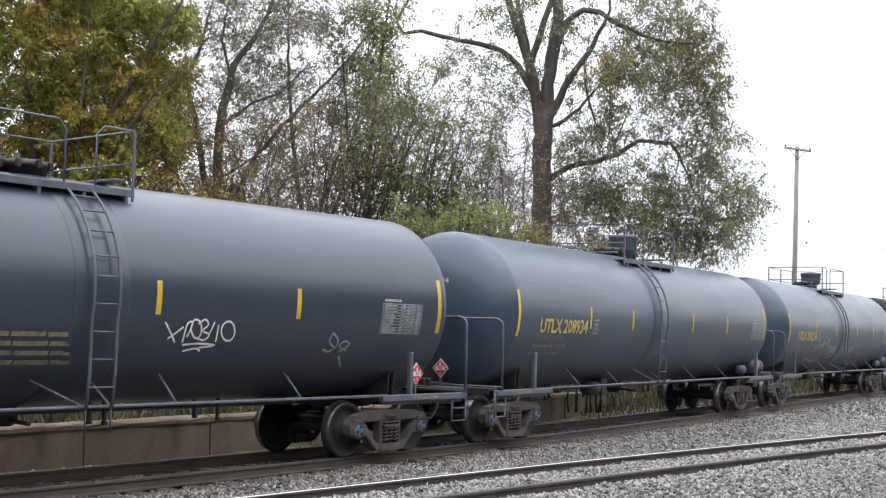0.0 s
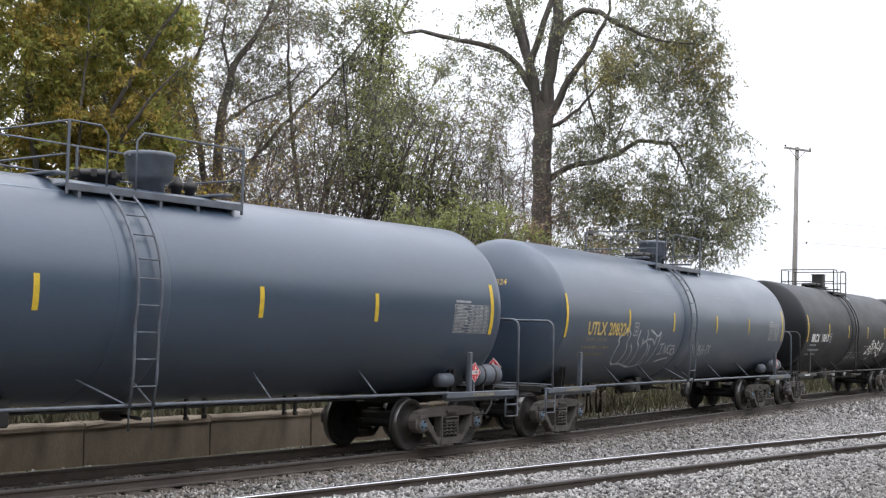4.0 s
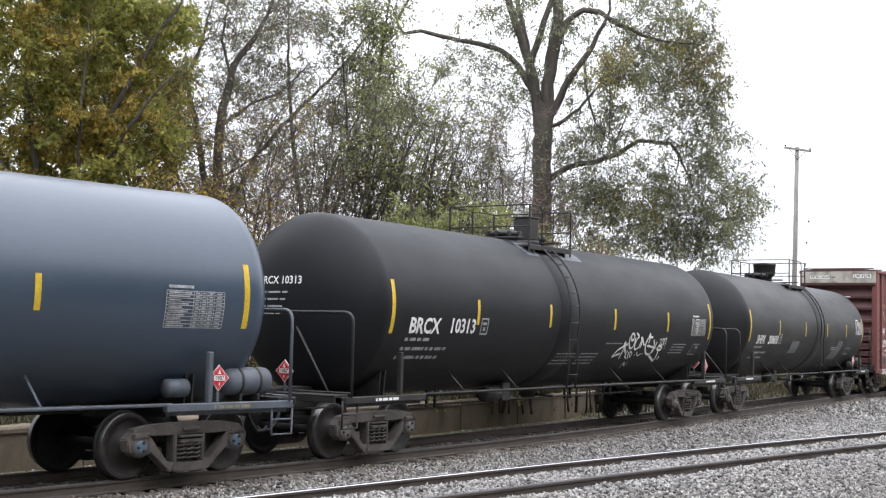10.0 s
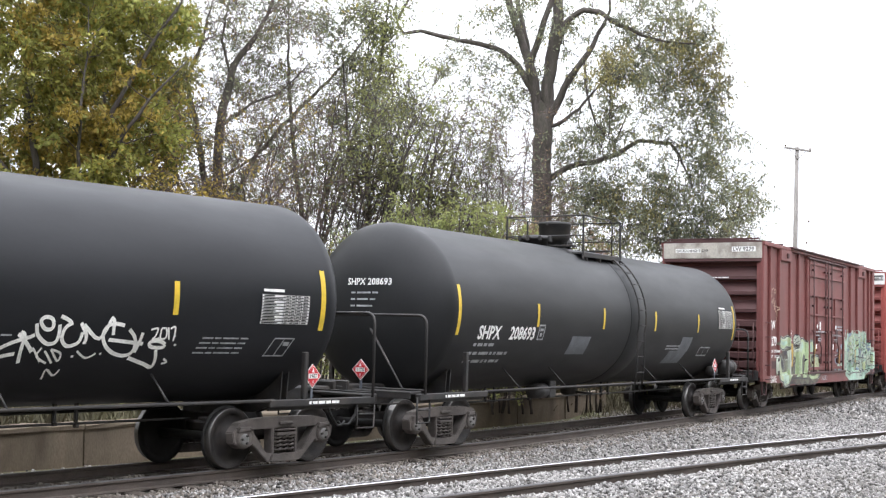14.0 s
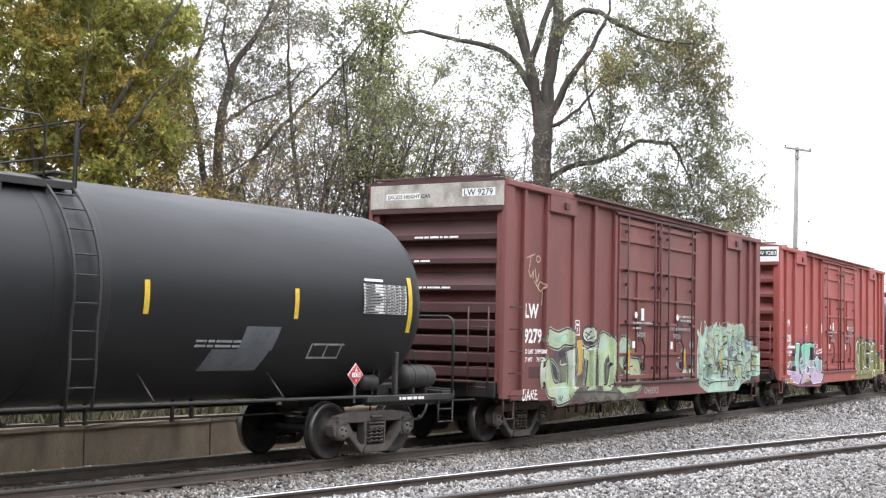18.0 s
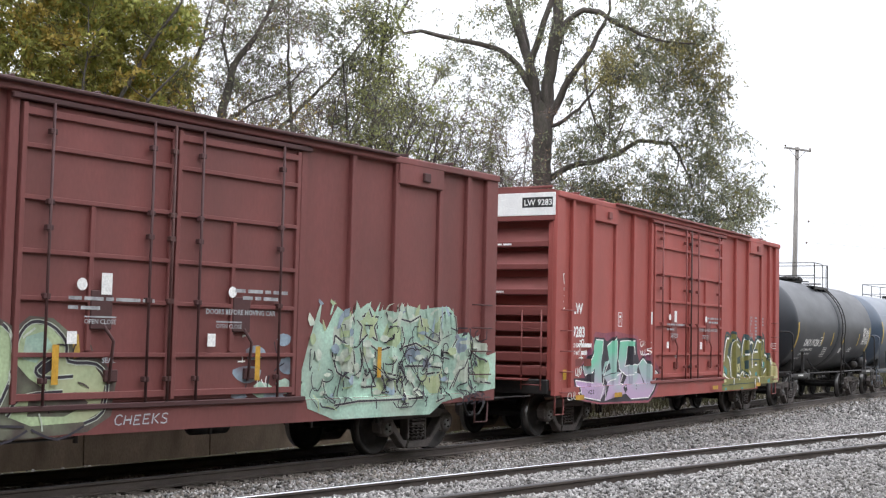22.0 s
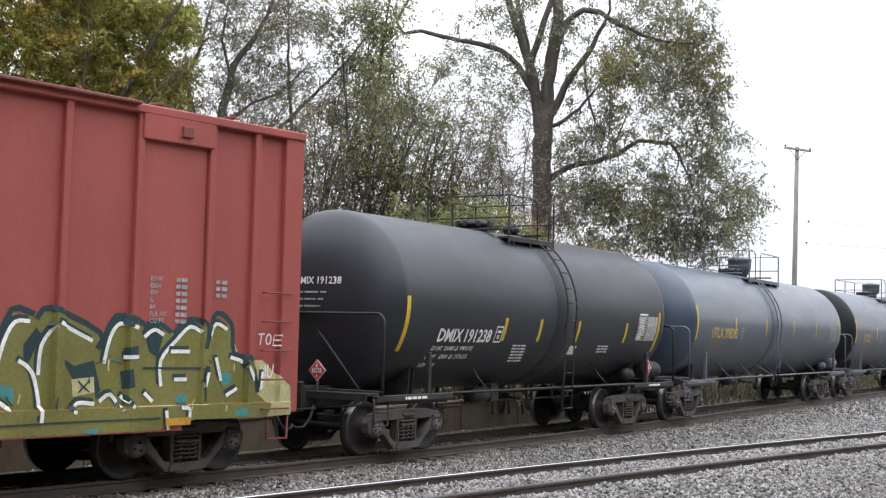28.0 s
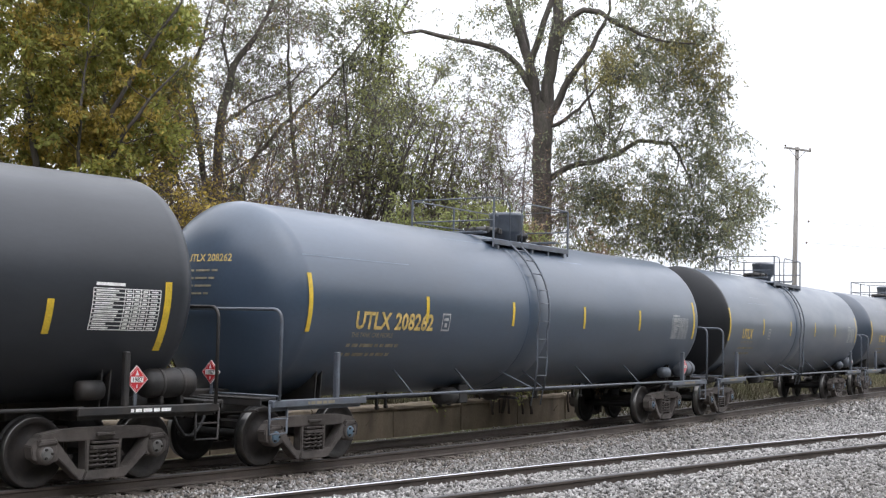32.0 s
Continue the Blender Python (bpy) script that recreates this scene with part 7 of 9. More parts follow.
    g.tube([(xb, yb + 0.23 * math.cos(a), zb + 0.23 * math.sin(a)) for a in np.linspace(0, 2 * math.pi, 21)], 0.014, 5, caps=False)
    for k in range(5):
        a = 2 * math.pi * k / 5
        g.tube([(xb, yb, zb), (xb, yb + 0.23 * math.cos(a), zb + 0.23 * math.sin(a))], 0.01, 4)
    g.box((xb + 0.1, yb, zb), (0.16, 0.26, 0.34), 0.02)
    part("brake_wheel", g.mesh("brake_wheel", dark), car)
    g = Geo()
    g.box((0, 0, 0.9), (2 * H + 0.6, 0.36, 0.36), 0.02)
    for x in (-4.0, -2.0, 0, 2.0, 4.0):
        g.box((x, 0, 0.92), (0.12, 2.7, 0.2), 0.015)
    g.box((0, 0, 1.03), (2 * H - 0.4, 2.8, 0.06), 0.01)
    part("underframe", g.mesh("underframe", BLACK_STEEL), car)
    for (x0, z0), (x1, z1), posts in (((-5.2, 0.62), (-1.4, 0.66), (-5.2, -3.4, -1.4)), ((0.9, 0.7), (4.6, 0.72), (0.9, 3.0, 4.6))):
        rod = part("brake_rod", Geo().tube([(x0, -1.42, z0), (x1, -1.42, z1)], 0.018, 6).mesh("brake_rod", BLACK_STEEL), car)
        for x in posts:
            part("hanger", shared("rod_hanger", lambda: Geo().box((0, -1.42, 0.7), (0.05, 0.05, 0.22), 0.005).mesh("hanger", BLACK_STEEL)), rod, m=pose(x, 0, 0))
    part("brake_cylinder", shared("box_brake_cylinder", lambda: Geo().lathe([(-0.35, 0.03), (-0.33, 0.16), (0.33, 0.16), (0.35, 0.03)], 14, "x", (1.6, -0.6, 0.66)).mesh("brake_cylinder", BLACK_STEEL)), car)
    # marks
    size, up = (0.265, 0.0) if seed == 1 else (0.215, 0.13)
    p = Lines(box_side)
    p.put(shift(word_mesh("LW", size, 0.05), -6.79, 2.45 + up), 0.004)
    p.put(shift(word_mesh(number, size, 0.05), -6.79, 1.96 + up), 0.004)
    p.part("lettering", MARK_WHITE, car, "white painted reporting mark")
    p = Lines(box_side)
    p.put(shift(word_mesh("LT WT     76100" if seed == 1 else "LT WT", 0.085, 0.045), -6.79, 1.58 + up), 0.004)
    p.put(shift(word_mesh("LD LMT  209900" if seed == 1 else "LD LMT", 0.085, 0.045), -6.79, 1.74 + up), 0.004)
    if seed != 1:
        p.put(bars(-6.36, 1.74 + up, (0.34,), 0.085), 0.004)
        p.put(bars(-6.36, 1.58 + up, (0.30,), 0.085), 0.004)
    p.part("small_lettering", MARK_WHITE, car)
    p = Lines(box_side)
    for z, ws in ((2.42, (0.2, 0.3, 0.12, 0.4, 0.2)), (2.30, (0.15, 0.3)),):
        p.put(bars(-1.75, z, ws, 0.045, 0.04), 0.07)
    p.put(shift(word_mesh("DOORS BEFORE MOVING CAR", 0.07, 0.04), 0.55, 2.30), 0.07)
    p.put(shift(word_mesh("OPEN CLOSE", 0.06), -1.5, 2.12), 0.07)
    p.put(shift(word_mesh("OPEN CLOSE", 0.06), 0.75, 2.10), 0.07)
    p.put(bars(-1.5, 2.2, (0.5,), 0.02), 0.07)
    p.put(bars(0.75, 2.18, (0.5,), 0.02), 0.07)
    p.put(shift(word_mesh("SEAL", 0.07), -1.2, 1.62), 0.07)
    p.put(bars(1.1, 2.62, (0.2, 0.3, 0.12, 0.3), 0.05, 0.05), 0.07)
    p.put(bars(1.25, 2.52, (0.2, 0.12, 0.3), 0.05, 0.05), 0.07)
    if seed == 2:
        for k, word in enumerate(("EXW", "EXH", "EW", "IL", "IH", "FLR HT", "CU FT")):
            p.put(shift(word_mesh(word, 0.062, 0.03), 5.05, 2.72 - k * 0.095), 0.006)
            p.put(bars(5.48, 2.72 - k * 0.095, (0.07, 0.1), 0.055, 0.02), 0.006)
        for k in range(3):
            p.put(bars(6.2, 2.72 - k * 0.095, (0.07, 0.1), 0.055, 0.03), 0.006)
    p.part("small_lettering", MARK_FADED, car)
    p = Paint(box_side)
    u1, z0 = (-4.5, 2.12) if seed == 1 else (-4.42, 2.34)
    for q in (rect(u1, z0, u1 + 0.22, z0 + 0.02), rect(u1, z0 + 0.3, u1 + 0.22, z0 + 0.32), rect(u1, z0, u1 + 0.02, z0 + 0.32), rect(u1 + 0.2, z0, u1 + 0.22, z0 + 0.32), rect(u1 + 0.05, z0 + 0.2, u1 + 0.17, z0 + 0.25)):
        p.put(q, 0.004)
    p.put(shift(word_mesh("F", 0.1), u1 + 0.07, z0 + 0.06), 0.004)
    p.part("plate_mark", MARK_WHITE, car)
    for x in (-1.55, 1.05):
        disc = arc(x, 2.62, 0.08, 0.08, 0, 360, 16)[:-1]
        Paint(box_side).put((disc, [tuple(range(16))]), 0.07).part("round_sticker", CLEAN_WHITE, car)
    for x0, x1, z0_, z1_ in ((-1.25, -1.08, 2.5, 2.78), (-1.75, -1.6, 1.86, 2.02), (0.6, 0.75, 1.84, 2.02), (-7.5, -7.32, 1.15, 1.27)):
        Paint(box_side).put(rect(x0, z0_, x1, z1_), 0.07 if x0 > -3 else 0.004).part("sticker", CLEAN_WHITE, car)
    for x in (-1.95, 1.55, 4.4) if seed == 1 else (-6.9, -4.9, 1.55, 5.3):
        z0_ = 1.35 if seed == 1 else 0.78
        Paint(box_side).put(rect(x, z0_, x + 0.1 if seed == 1 else x + 0.42, z0_ + (0.5 if seed == 1 else 0.1), 1, 2), 0.06).part("reflective_patch", MUSTARD, car)
    if seed == 2:
        Paint(box_side).put(rect(-2.66, 2.42, -2.57, 2.72), 0.004).part("sticker", CLEAN_WHITE, car)
    # end lettering
    end = lambda y, z, off: (-(H + 0.015 + off), -y, z)
    p = Lines(end)
    if seed == 1:
        p.put(rect(-1.15, 4.73, -0.35, 4.85), 0.002, 1)
        p.put(rect(0.62, 4.75, 1.35, 4.90), 0.002, 1)
    else:
        p.put(rect(0.78, 4.72, 1.48, 4.93), 0.002, 0)
    p.put(shift(word_mesh("EXCESS HEIGHT CAR", 0.075 if seed == 1 else 0.085), -1.12 if seed == 1 else -1.25, 4.75), 0.003, 0)
    p.put(shift(word_mesh(plate_words, 0.12), 0.65 if seed == 1 else 0.82, 4.765), 0.004, 0 if seed == 1 else 1)
    p.part("end_lettering", [SIGN_BLACK, CLEAN_WHITE], car)
    p = Lines(lambda y, z, off: (-(H - 0.058 + off), -y, z))
    for z, ws in ((3.955, (0.2, 0.1, 0.2, 0.06, 0.1, 0.2)), (3.49, (0.12, 0.22)), (2.97, (0.2, 0.06, 0.3, 0.2))):
        p.put(bars(-0.5, z, ws, 0.038, 0.03), 0.004)
    p.part("end_small_lettering", MARK_WHITE, car)
    for u in (-6.05, 6.05):
        add_truck(car, u, CAP_GREY, "grey")
    return car


# ---- the train, from the leading car to the last ----
def std_stripes(seam, us, R=1.5):
    return [(-seam + 0.1, 2.08, 2.98, 0.10), (seam - 0.1, 2.10, 3.02, 0.10)] + [(u, 2.27, 2.73, 0.09) for u in us]


def lead_cars():
    cars = []
    UT = dict(c=7.0, seam=7.82, R=1.58, zc=2.555, steel=GREY_STEEL, mark=MARK_YELLOW, hood=(0.75, "round", -0.95), mark_gap=2.53)
    grey = "grey-blue tank car with faded yellow lettering"
    a = tank_car("dark grey tank car with white sprayed scrawls", paint=GREY_TANK, cap_key="blue", marks=[], stripes=std_stripes(7.82, (-4.3, -1.5, 1.55, 4.25)), plat=(-1.6, 1.5), ladder=0.62, table=(6.2, 7.22, 2.08, 2.57), filled=False, reservoir=False, seed=1, slip=0.0, **dict(UT, hood=(-0.55, "round", 0.95)))
    s = tank_side(1.58, 2.555)
    for draw, m, what in ((thin_scrawl, MARK_WHITE, "thin white sprayed signature"), (faint_scrawl, MARK_FADED, "faded chalk scrawl")):
        p = Paint(s)
        draw(p)
        p.part("graffiti", m, a, what)
    p = Paint(s)
    for k in range(4):
        p.put(bars(-1.3 + 0.06 * k, 1.95 - 0.12 * k, (0.4, 0.2, 0.5, 0.3), 0.06), 0.008)
    p.part("small_lettering", MARK_DIM, a)
    cars.append((a, -61.0, 7.0))
    a = tank_car(grey, paint=PALE_TANK, cap_key="blue", marks=[("UTLX", -6.82, 2.17, 0.27, MARK_YELLOW), ("208934", -5.75, 2.17, 0.27, MARK_YELLOW)], stripes=std_stripes(7.82, (-4.45, -2.15, 1.75, 4.4)), plat=(-1.43, 1.75), ladder=-0.54, table=(6.55, 7.6, 2.12, 2.62), filled=False, reservoir=True, end_words=("UTLX 208934", -0.65, 3.08, 0.115, MARK_YELLOW), seed=2, **UT)
    cars.append((a, -42.85, 7.0))
    a = tank_car(grey + ", pale scrawls", paint=PALE_TANK, cap_key="blue", marks=[("UTLX", -6.66, 2.15, 0.27, MARK_YELLOW), ("208324", -5.56, 2.15, 0.27, MARK_YELLOW)], stripes=std_stripes(7.82, (-4.42, -1.6, 1.58, 4.36)), plat=(-1.43, 1.75), ladder=-0.54, table=(6.3, 7.3, 2.1, 2.6), filled=False, reservoir=True, end_words=("UTLX 208324", -0.52, 3.14, 0.115, MARK_YELLOW), seed=3, **UT)
    for draw, what in ((bubble_scrawl, "pale looping scrawl of bubble outlines"), (inca_scrawl, "pale sprayed words")):
        p = Paint(s)
        draw(p)
        p.part("graffiti", SPRAY_GREY, a, what)
    cars.append((a, -24.5, 7.0))
    a = tank_car("black tank car with white lettering and yellow stripes", c=6.95, seam=7.45, R=1.58, zc=2.555, paint=BLACK_TANK, steel=BLACK_STEEL, cap_key="grey", mark=MARK_FADED, marks=[("BRCX", -6.78, 2.1, 0.26, MARK_WHITE), ("10313", -5.5, 2.12, 0.25, MARK_WHITE)], stripes=std_stripes(7.4, (-4.55, -1.69, 1.41, 4.46)), plat=(-1.6, 0.28), ladder=-0.8, hood=(0.02, "square", -0.95), table=(6.02, 7.0, 2.18, 2.62), filled=True, reservoir=False, end_words=("BRCX 10313", -0.8, 2.88, 0.13, MARK_WHITE), seed=4, slip=-0.02)
    p = Paint(s)
    bold_scrawl(p)
    p.part("graffiti", SPRAY_WHITE, a, "bold white sprayed signature with a year")
    p = Lines(s)
    for x0, z0, rows in ((-1.0, 1.72, 4), (0.1, 1.72, 4), (1.15, 1.95, 1), (5.0, 1.95, 4)):
        for k in range(rows):
            p.put(bars(x0 - 0.03 * k, z0 - 0.07 * k, (0.2, 0.12, 0.3, 0.15), 0.022), 0.008)
    for q in (rect(6.26, 1.7, 6.67, 1.72), rect(6.38, 1.96, 6.79, 1.98), rect(6.58, 1.86, 6.7, 1.92)):
        p.put(q, 0.008)
    for x0 in (6.26, 6.46, 6.65):
        p.put(([(x0, 1.7), (x0 + 0.02, 1.7), (x0 + 0.14, 1.98), (x0 + 0.12, 1.98)], [(0, 1, 2, 3)]), 0.008)
    p.part("stencil_lettering", MARK_FADED, a)
    g = Geo()
    for x0, x1 in ((-1.75, 0.75),):
        for sg in (-1, 1):
            vs = [(x, sg * (1.586) * math.sin(t), 2.555 + 1.586 * math.cos(t)) for x in (x0, x1) for t in np.linspace(0.36, 0.72, 6)]
            fs = [(i, i + 1, i + 7, i + 6) for i in range(5)]
            g.add(vs, fs if sg > 0 else [f[::-1] for f in fs])
    part("walkway_sheet", g.mesh("walkway_sheet", GREY_STEEL), a, "bare grey metal sheet under the platform")
    cars.append((a, -6.30, 6.95))
    a = tank_car("dusty dark tank car with white lettering and paint patches", c=6.95, seam=7.42, R=1.58, zc=2.555, paint=DUSTY_TANK, steel=BLACK_STEEL, cap_key="grey", mark=MARK_FADED, marks=[("SHPX", -6.55, 2.02, 0.24, MARK_WHITE), ("208693", -5.35, 2.02, 0.24, MARK_WHITE)], stripes=std_stripes(7.4, (-4.27, -1.17, 1.75, 4.6)), plat=(-1.1, 0.9), ladder=0.68, hood=(-0.6, "round", -0.95), table=(6.12, 7.2, 2.39, 2.88), filled=True, reservoir=True, end_words=("SHPX 208693", -0.45, 2.95, 0.12, MARK_WHITE), seed=5, number="1170", placard_shift=-1.15, slip=-0.04)
    for x0, x1, z0, z1, sh in ((3.05, 4.2, 1.48, 1.8, 0.5), (3.6, 4.3, 1.78, 2.14, 0.3), (-2.65, -1.75, 1.72, 2.1, 0.25), (0.45, 0.85, 1.8, 2.12, 0.3)):
        Paint(s).put(([(x + sh * (z - z1) * 0.6, z) for x, z in rect(x0, z0, x1, z1, 4, 5)[0]], rect(x0, z0, x1, z1, 4, 5)[1]), 0.006).part("paint_patch", PATCH_GREY, a, "flat grey repaint patch")
    p = Lines(s)
    for q in (rect(5.05, 1.66, 5.75, 1.69), rect(5.1, 1.87, 5.8, 1.9), rect(5.05, 1.66, 5.08, 1.9), rect(5.73, 1.66, 5.76, 1.9), rect(5.4, 1.66, 5.43, 1.9)):
        p.put(q, 0.008)
    for k in range(2):
        p.put(bars(2.7, 1.9 - 0.07 * k, (0.2, 0.12, 0.3, 0.15), 0.035), 0.01)
    p.part("stencil_lettering", MARK_FADED, a)
    cars.append((a, 11.9, 6.95))
    a = box_car("rust-brown boxcar with pale green graffiti along its side", BROWN_BOX, BROWN_DARK, OFF_WHITE, "LW 9279", "9279", 1)
    p = Daub(box_side)
    joined_letters(p)
    p.flicks(18, -5.9, -1.3, 0.75, 1.85, (1, 2, 3), 51, 0.25)
    p.part("graffiti", [PALE_GREEN, INK, FROST, SMOKE, MINT, AMBER_SPRAY], a, "pale green and cream block-letter graffiti")
    p = Daub(box_side)
    star_letters(p)
    p.streaks(44, 2.75, 6.5, 1.95, 2.6, (0, 0, 4, 2, 3), 77, 0.5)
    p.streaks(12, 6.4, 7.4, 1.5, 2.1, (0, 4, 2), 79, 0.5)
    p.mottle(70, 2.8, 7.4, 0.95, 2.1, (2, 3, 2, 4), 80)
    p.curls(64, 2.8, 7.4, 0.85, 2.2, 1, 78)
    p.flicks(40, 2.75, 7.45, 0.8, 2.2, (1, 1, 1, 3), 53, 0.3)
    p.part("graffiti", [MINT, INK, FROST, PALE_GREEN, HAZE_BLUE], a, "mint and white overlapping graffiti letters")
    p = Daub(box_side)
    for k, (u, z, w, h) in enumerate(((1.6, 1.75, 0.5, 0.22), (1.45, 1.45, 0.6, 0.26), (1.75, 1.2, 0.45, 0.25), (2.2, 1.95, 0.3, 0.2), (2.25, 1.55, 0.34, 0.3), (2.2, 1.25, 0.36, 0.26), (1.3, 1.14, 0.35, 0.12), (2.0, 1.12, 0.5, 0.12))):
        p.blot(k % 3 == 2, u, z, w, h, 60 + k)
    p.flicks(14, 1.2, 2.4, 1.08, 2.0, (2, 3), 57, 0.3)
    p.part("graffiti", [HAZE_BLUE, MINT, INK, SPRAY_WHITE], a, "faded blue spray clouds")
    scrawl(box_side, "CHEEKS", -0.95, 0.8, 0.14, 0.13, 0.02, SPRAY_GREY, a, label="white sprayed word on the sill", seed=24)
    scrawl(box_side, "DARE", -7.0, 0.84, 0.15, 0.2, 0.03, SPRAY_WHITE, a, label="white sprayed scrawl by the corner", seed=25)
    p = Paint(box_side)
    for q in ([(-6.73, 3.62), (-6.39, 3.71)],
            [(-6.56, 3.66), (-6.62, 3.42)],
            [(-6.15, 3.62), (-6.18, 3.66), (-6.25, 3.68), (-6.31, 3.66), (-6.33, 3.61), (-6.3, 3.57), (-6.24, 3.56), (-6.18, 3.58), (-6.15, 3.62)],
            [(-6.66, 3.39), (-6.56, 3.25), (-6.45, 3.37), (-6.46, 3.21)],
            [(-6.38, 3.43), (-6.3, 3.16), (-6.2, 3.33)],
            [(-6.4, 3.18), (-6.14, 2.98), (-6.01, 3.1), (-6.15, 3.17), (-6.25, 3.05)],
            [(-6.04, 2.98), (-6.08, 2.7)]):
        p.put(ribbon(smooth(q), 0.03, 0.04), 0.006)
    p.part("graffiti", RUST_WHITE, a, "tan sprayed signature with drips")
    Paint(box_side).put(rect(-6.58, 1.25, -6.08, 1.48, 3, 1), 0.005).part("paint_patch", BROWN_DARK, a, "dark brown repaint patch")
    cars.append((a, 29.72, 6.05))
    a = box_car("faded red boxcar with mint, lilac and olive graffiti", RED_BOX, RED_DARK, CLEAN_WHITE, "LW 9283", "9283", 2)
    p = Daub(box_side)
    mint_letters(p)
    p.part("graffiti", [MINT_FADE, INK, SPRAY_WHITE, LILAC, VIOLET_HAZE], a, "mint graffiti letters shaded with lilac")
    p = Daub(box_side)
    olive_letters(p)
    p.flicks(12, 2.85, 7.4, 0.9, 1.75, (1, 1, 3, 4), 55, 0.25)
    p.part("graffiti", [OLIVE, DEEP_TEAL, SPRAY_WHITE, SEA_TEAL, PALE_YELLOW], a, "olive graffiti letters with white highlights")
    scrawl(box_side, "CULT", -7.2, 0.78, 0.15, 0.16, 0.022, SPRAY_WHITE, a, label="white sprayed word", seed=34)
    p = Paint(box_side)
    for q in ([(-7.45, 3.37), (-7.4, 3.17), (-7.29, 3.25), (-7.34, 3.36), (-7.45, 3.37)],
            [(-7.39, 3.1), (-7.35, 2.99), (-7.26, 3.03), (-7.29, 3.12)],
            [(-7.38, 2.91), (-7.27, 2.94)],
            [(-7.32, 2.93), (-7.29, 2.81)],
            [(-7.35, 2.77), (-7.24, 2.81)],
            [(-7.34, 2.77), (-7.3, 2.64), (-7.2, 2.68)],
            [(-7.32, 2.71), (-7.25, 2.74)]):
        p.put(ribbon(smooth(q), 0.026, 0.04), 0.006)
    p.part("graffiti", SPRAY_WHITE, a, "small white upright signature")
    Paint(box_side).put(rect(-6.63, 1.47, -6.02, 1.63, 3, 1), 0.0045).part("paint_patch", RED_DARK, a, "darker red repaint patch")
    scrawl(box_side, "TOE", 7.0, 1.86, 0.13, 0.18, 0.022, SPRAY_WHITE, a, seed=38)
    scrawl(box_side, "MU", 7.05, 1.4, 0.13, 0.18, 0.022, SPRAY_WHITE, a, seed=40)
    Paint(box_side).put(rect(-7.4, 1.2, -7.06, 1.41, 2, 1), 0.006).part("reflective_patch", MUSTARD, a)
    cars.append((a, 47.5, 6.05))
    s2 = tank_side(1.6, 2.63)
    a = tank_car("short black tank car with bold white lettering", c=4.57, seam=5.42, R=1.6, zc=2.63, paint=SLATE_TANK, steel=BLACK_STEEL, cap_key="grey", mark=MARK_WHITE, marks=[("DMIX", -4.22, 1.96, 0.225, MARK_WHITE), ("191238", -3.36, 1.96, 0.225, MARK_WHITE)], stripes=[(-5.28, 1.78, 2.72, 0.11), (5.28, 1.78, 2.7, 0.11)] + [(u, 1.98, 2.42, 0.10) for u in (-1.94, -0.55, 1.13, 3.5)], plat=(-1.0, 0.9), ladder=0.44, hood=(0.2, "none", -0.95), table=(4.1, 5.15, 2.05, 2.58), filled="lines", reservoir=True, end_words=("DMIX 191238", -0.38, 2.9, 0.12, MARK_WHITE), drop_ladder=True, seed=6, mark_gap=1.95, lines=("LD LMT  220400 LB  99950 KG", "LT WT    65800  LB  29750 KG", "NEW  6-98"))
    p = Lines(s2)
    for x0, rows in ((-1.55, 6), (2.2, 3)):
        for k in range(rows):
            p.put(bars(x0 + 0.03 * k, 1.88 - 0.06 * k, (0.18, 0.1, 0.18), 0.03), 0.008)
    p.put(rect(0.9, 1.72, 1.2, 1.9, 2, 2), 0.006)
    p.part("stencil_lettering", MARK_WHITE, a)
    cars.append((a, 63.05, 4.57))
    for i, (word, mk) in enumerate((("208262", MARK_YELLOW), ("", MARK_YELLOW), ("", MARK_YELLOW))):
        marks = [("UTLX", -6.55, 2.15, 0.27, mk)] + ([(word, -5.45, 2.15, 0.27, mk)] if word else [])
        a = tank_car(grey if i == 0 else "grey-blue tank car, dusty along its lower side", paint=(PALE_TANK, PALE_TANK, GREY_TANK)[i], cap_key="blue", marks=marks, stripes=std_stripes(7.82, (-4.5, -1.5, 1.55, 4.4)), plat=(-1.43, 1.75), ladder=-0.54, table=(6.3, 7.3, 2.1, 2.6), filled=False, reservoir=True, end_words=("UTLX " + word, -0.52, 3.14, 0.115, MARK_YELLOW) if word else None, seed=10 + i, **UT)
        if i == 1:
            dome = [(-7.82 - 0.604 * math.cos(k * math.pi / 24), max(1.584 * math.sin(k * math.pi / 24) ** 0.9, 0.0005)) for k in range(13)]
            part("dark_head", Geo().lathe(dome, 72, "x", (0, 0, 2.555)).mesh("dark_head", BLACK_TANK), a, "black repainted tank end")
            hd = tank_head(1.58, 2.555, 7.82, 0.6, -1)
            m = lambda y, z, off: hd(-y, z, off)
            scrawl(m, "XEZ", -0.2, 2.75, 0.34, 0.36, 0.05, SPRAY_WHITE, a, label="white sprayed scrawl on the tank end", seed=41)
            scrawl(m, "SOZ", -0.1, 2.3, 0.34, 0.36, 0.05, SPRAY_WHITE, a, seed=42)
        cars.append((a, (78.7, 97.05, 115.4)[i], 7.0))
    return cars


TRAIN = lead_cars()
SHIFT_FIX = [(0, -0.45), (1, -0.28), (2, -0.12), (3, 0.03), (6, -0.02), (9, 0.02), (13, 0.0), (20, 0.0), (25, 0.02), (28, 0.2), (29.0, 0.06), (29.4, 0.0), (30, -0.1), (31, -0.26), (32, -0.44)]


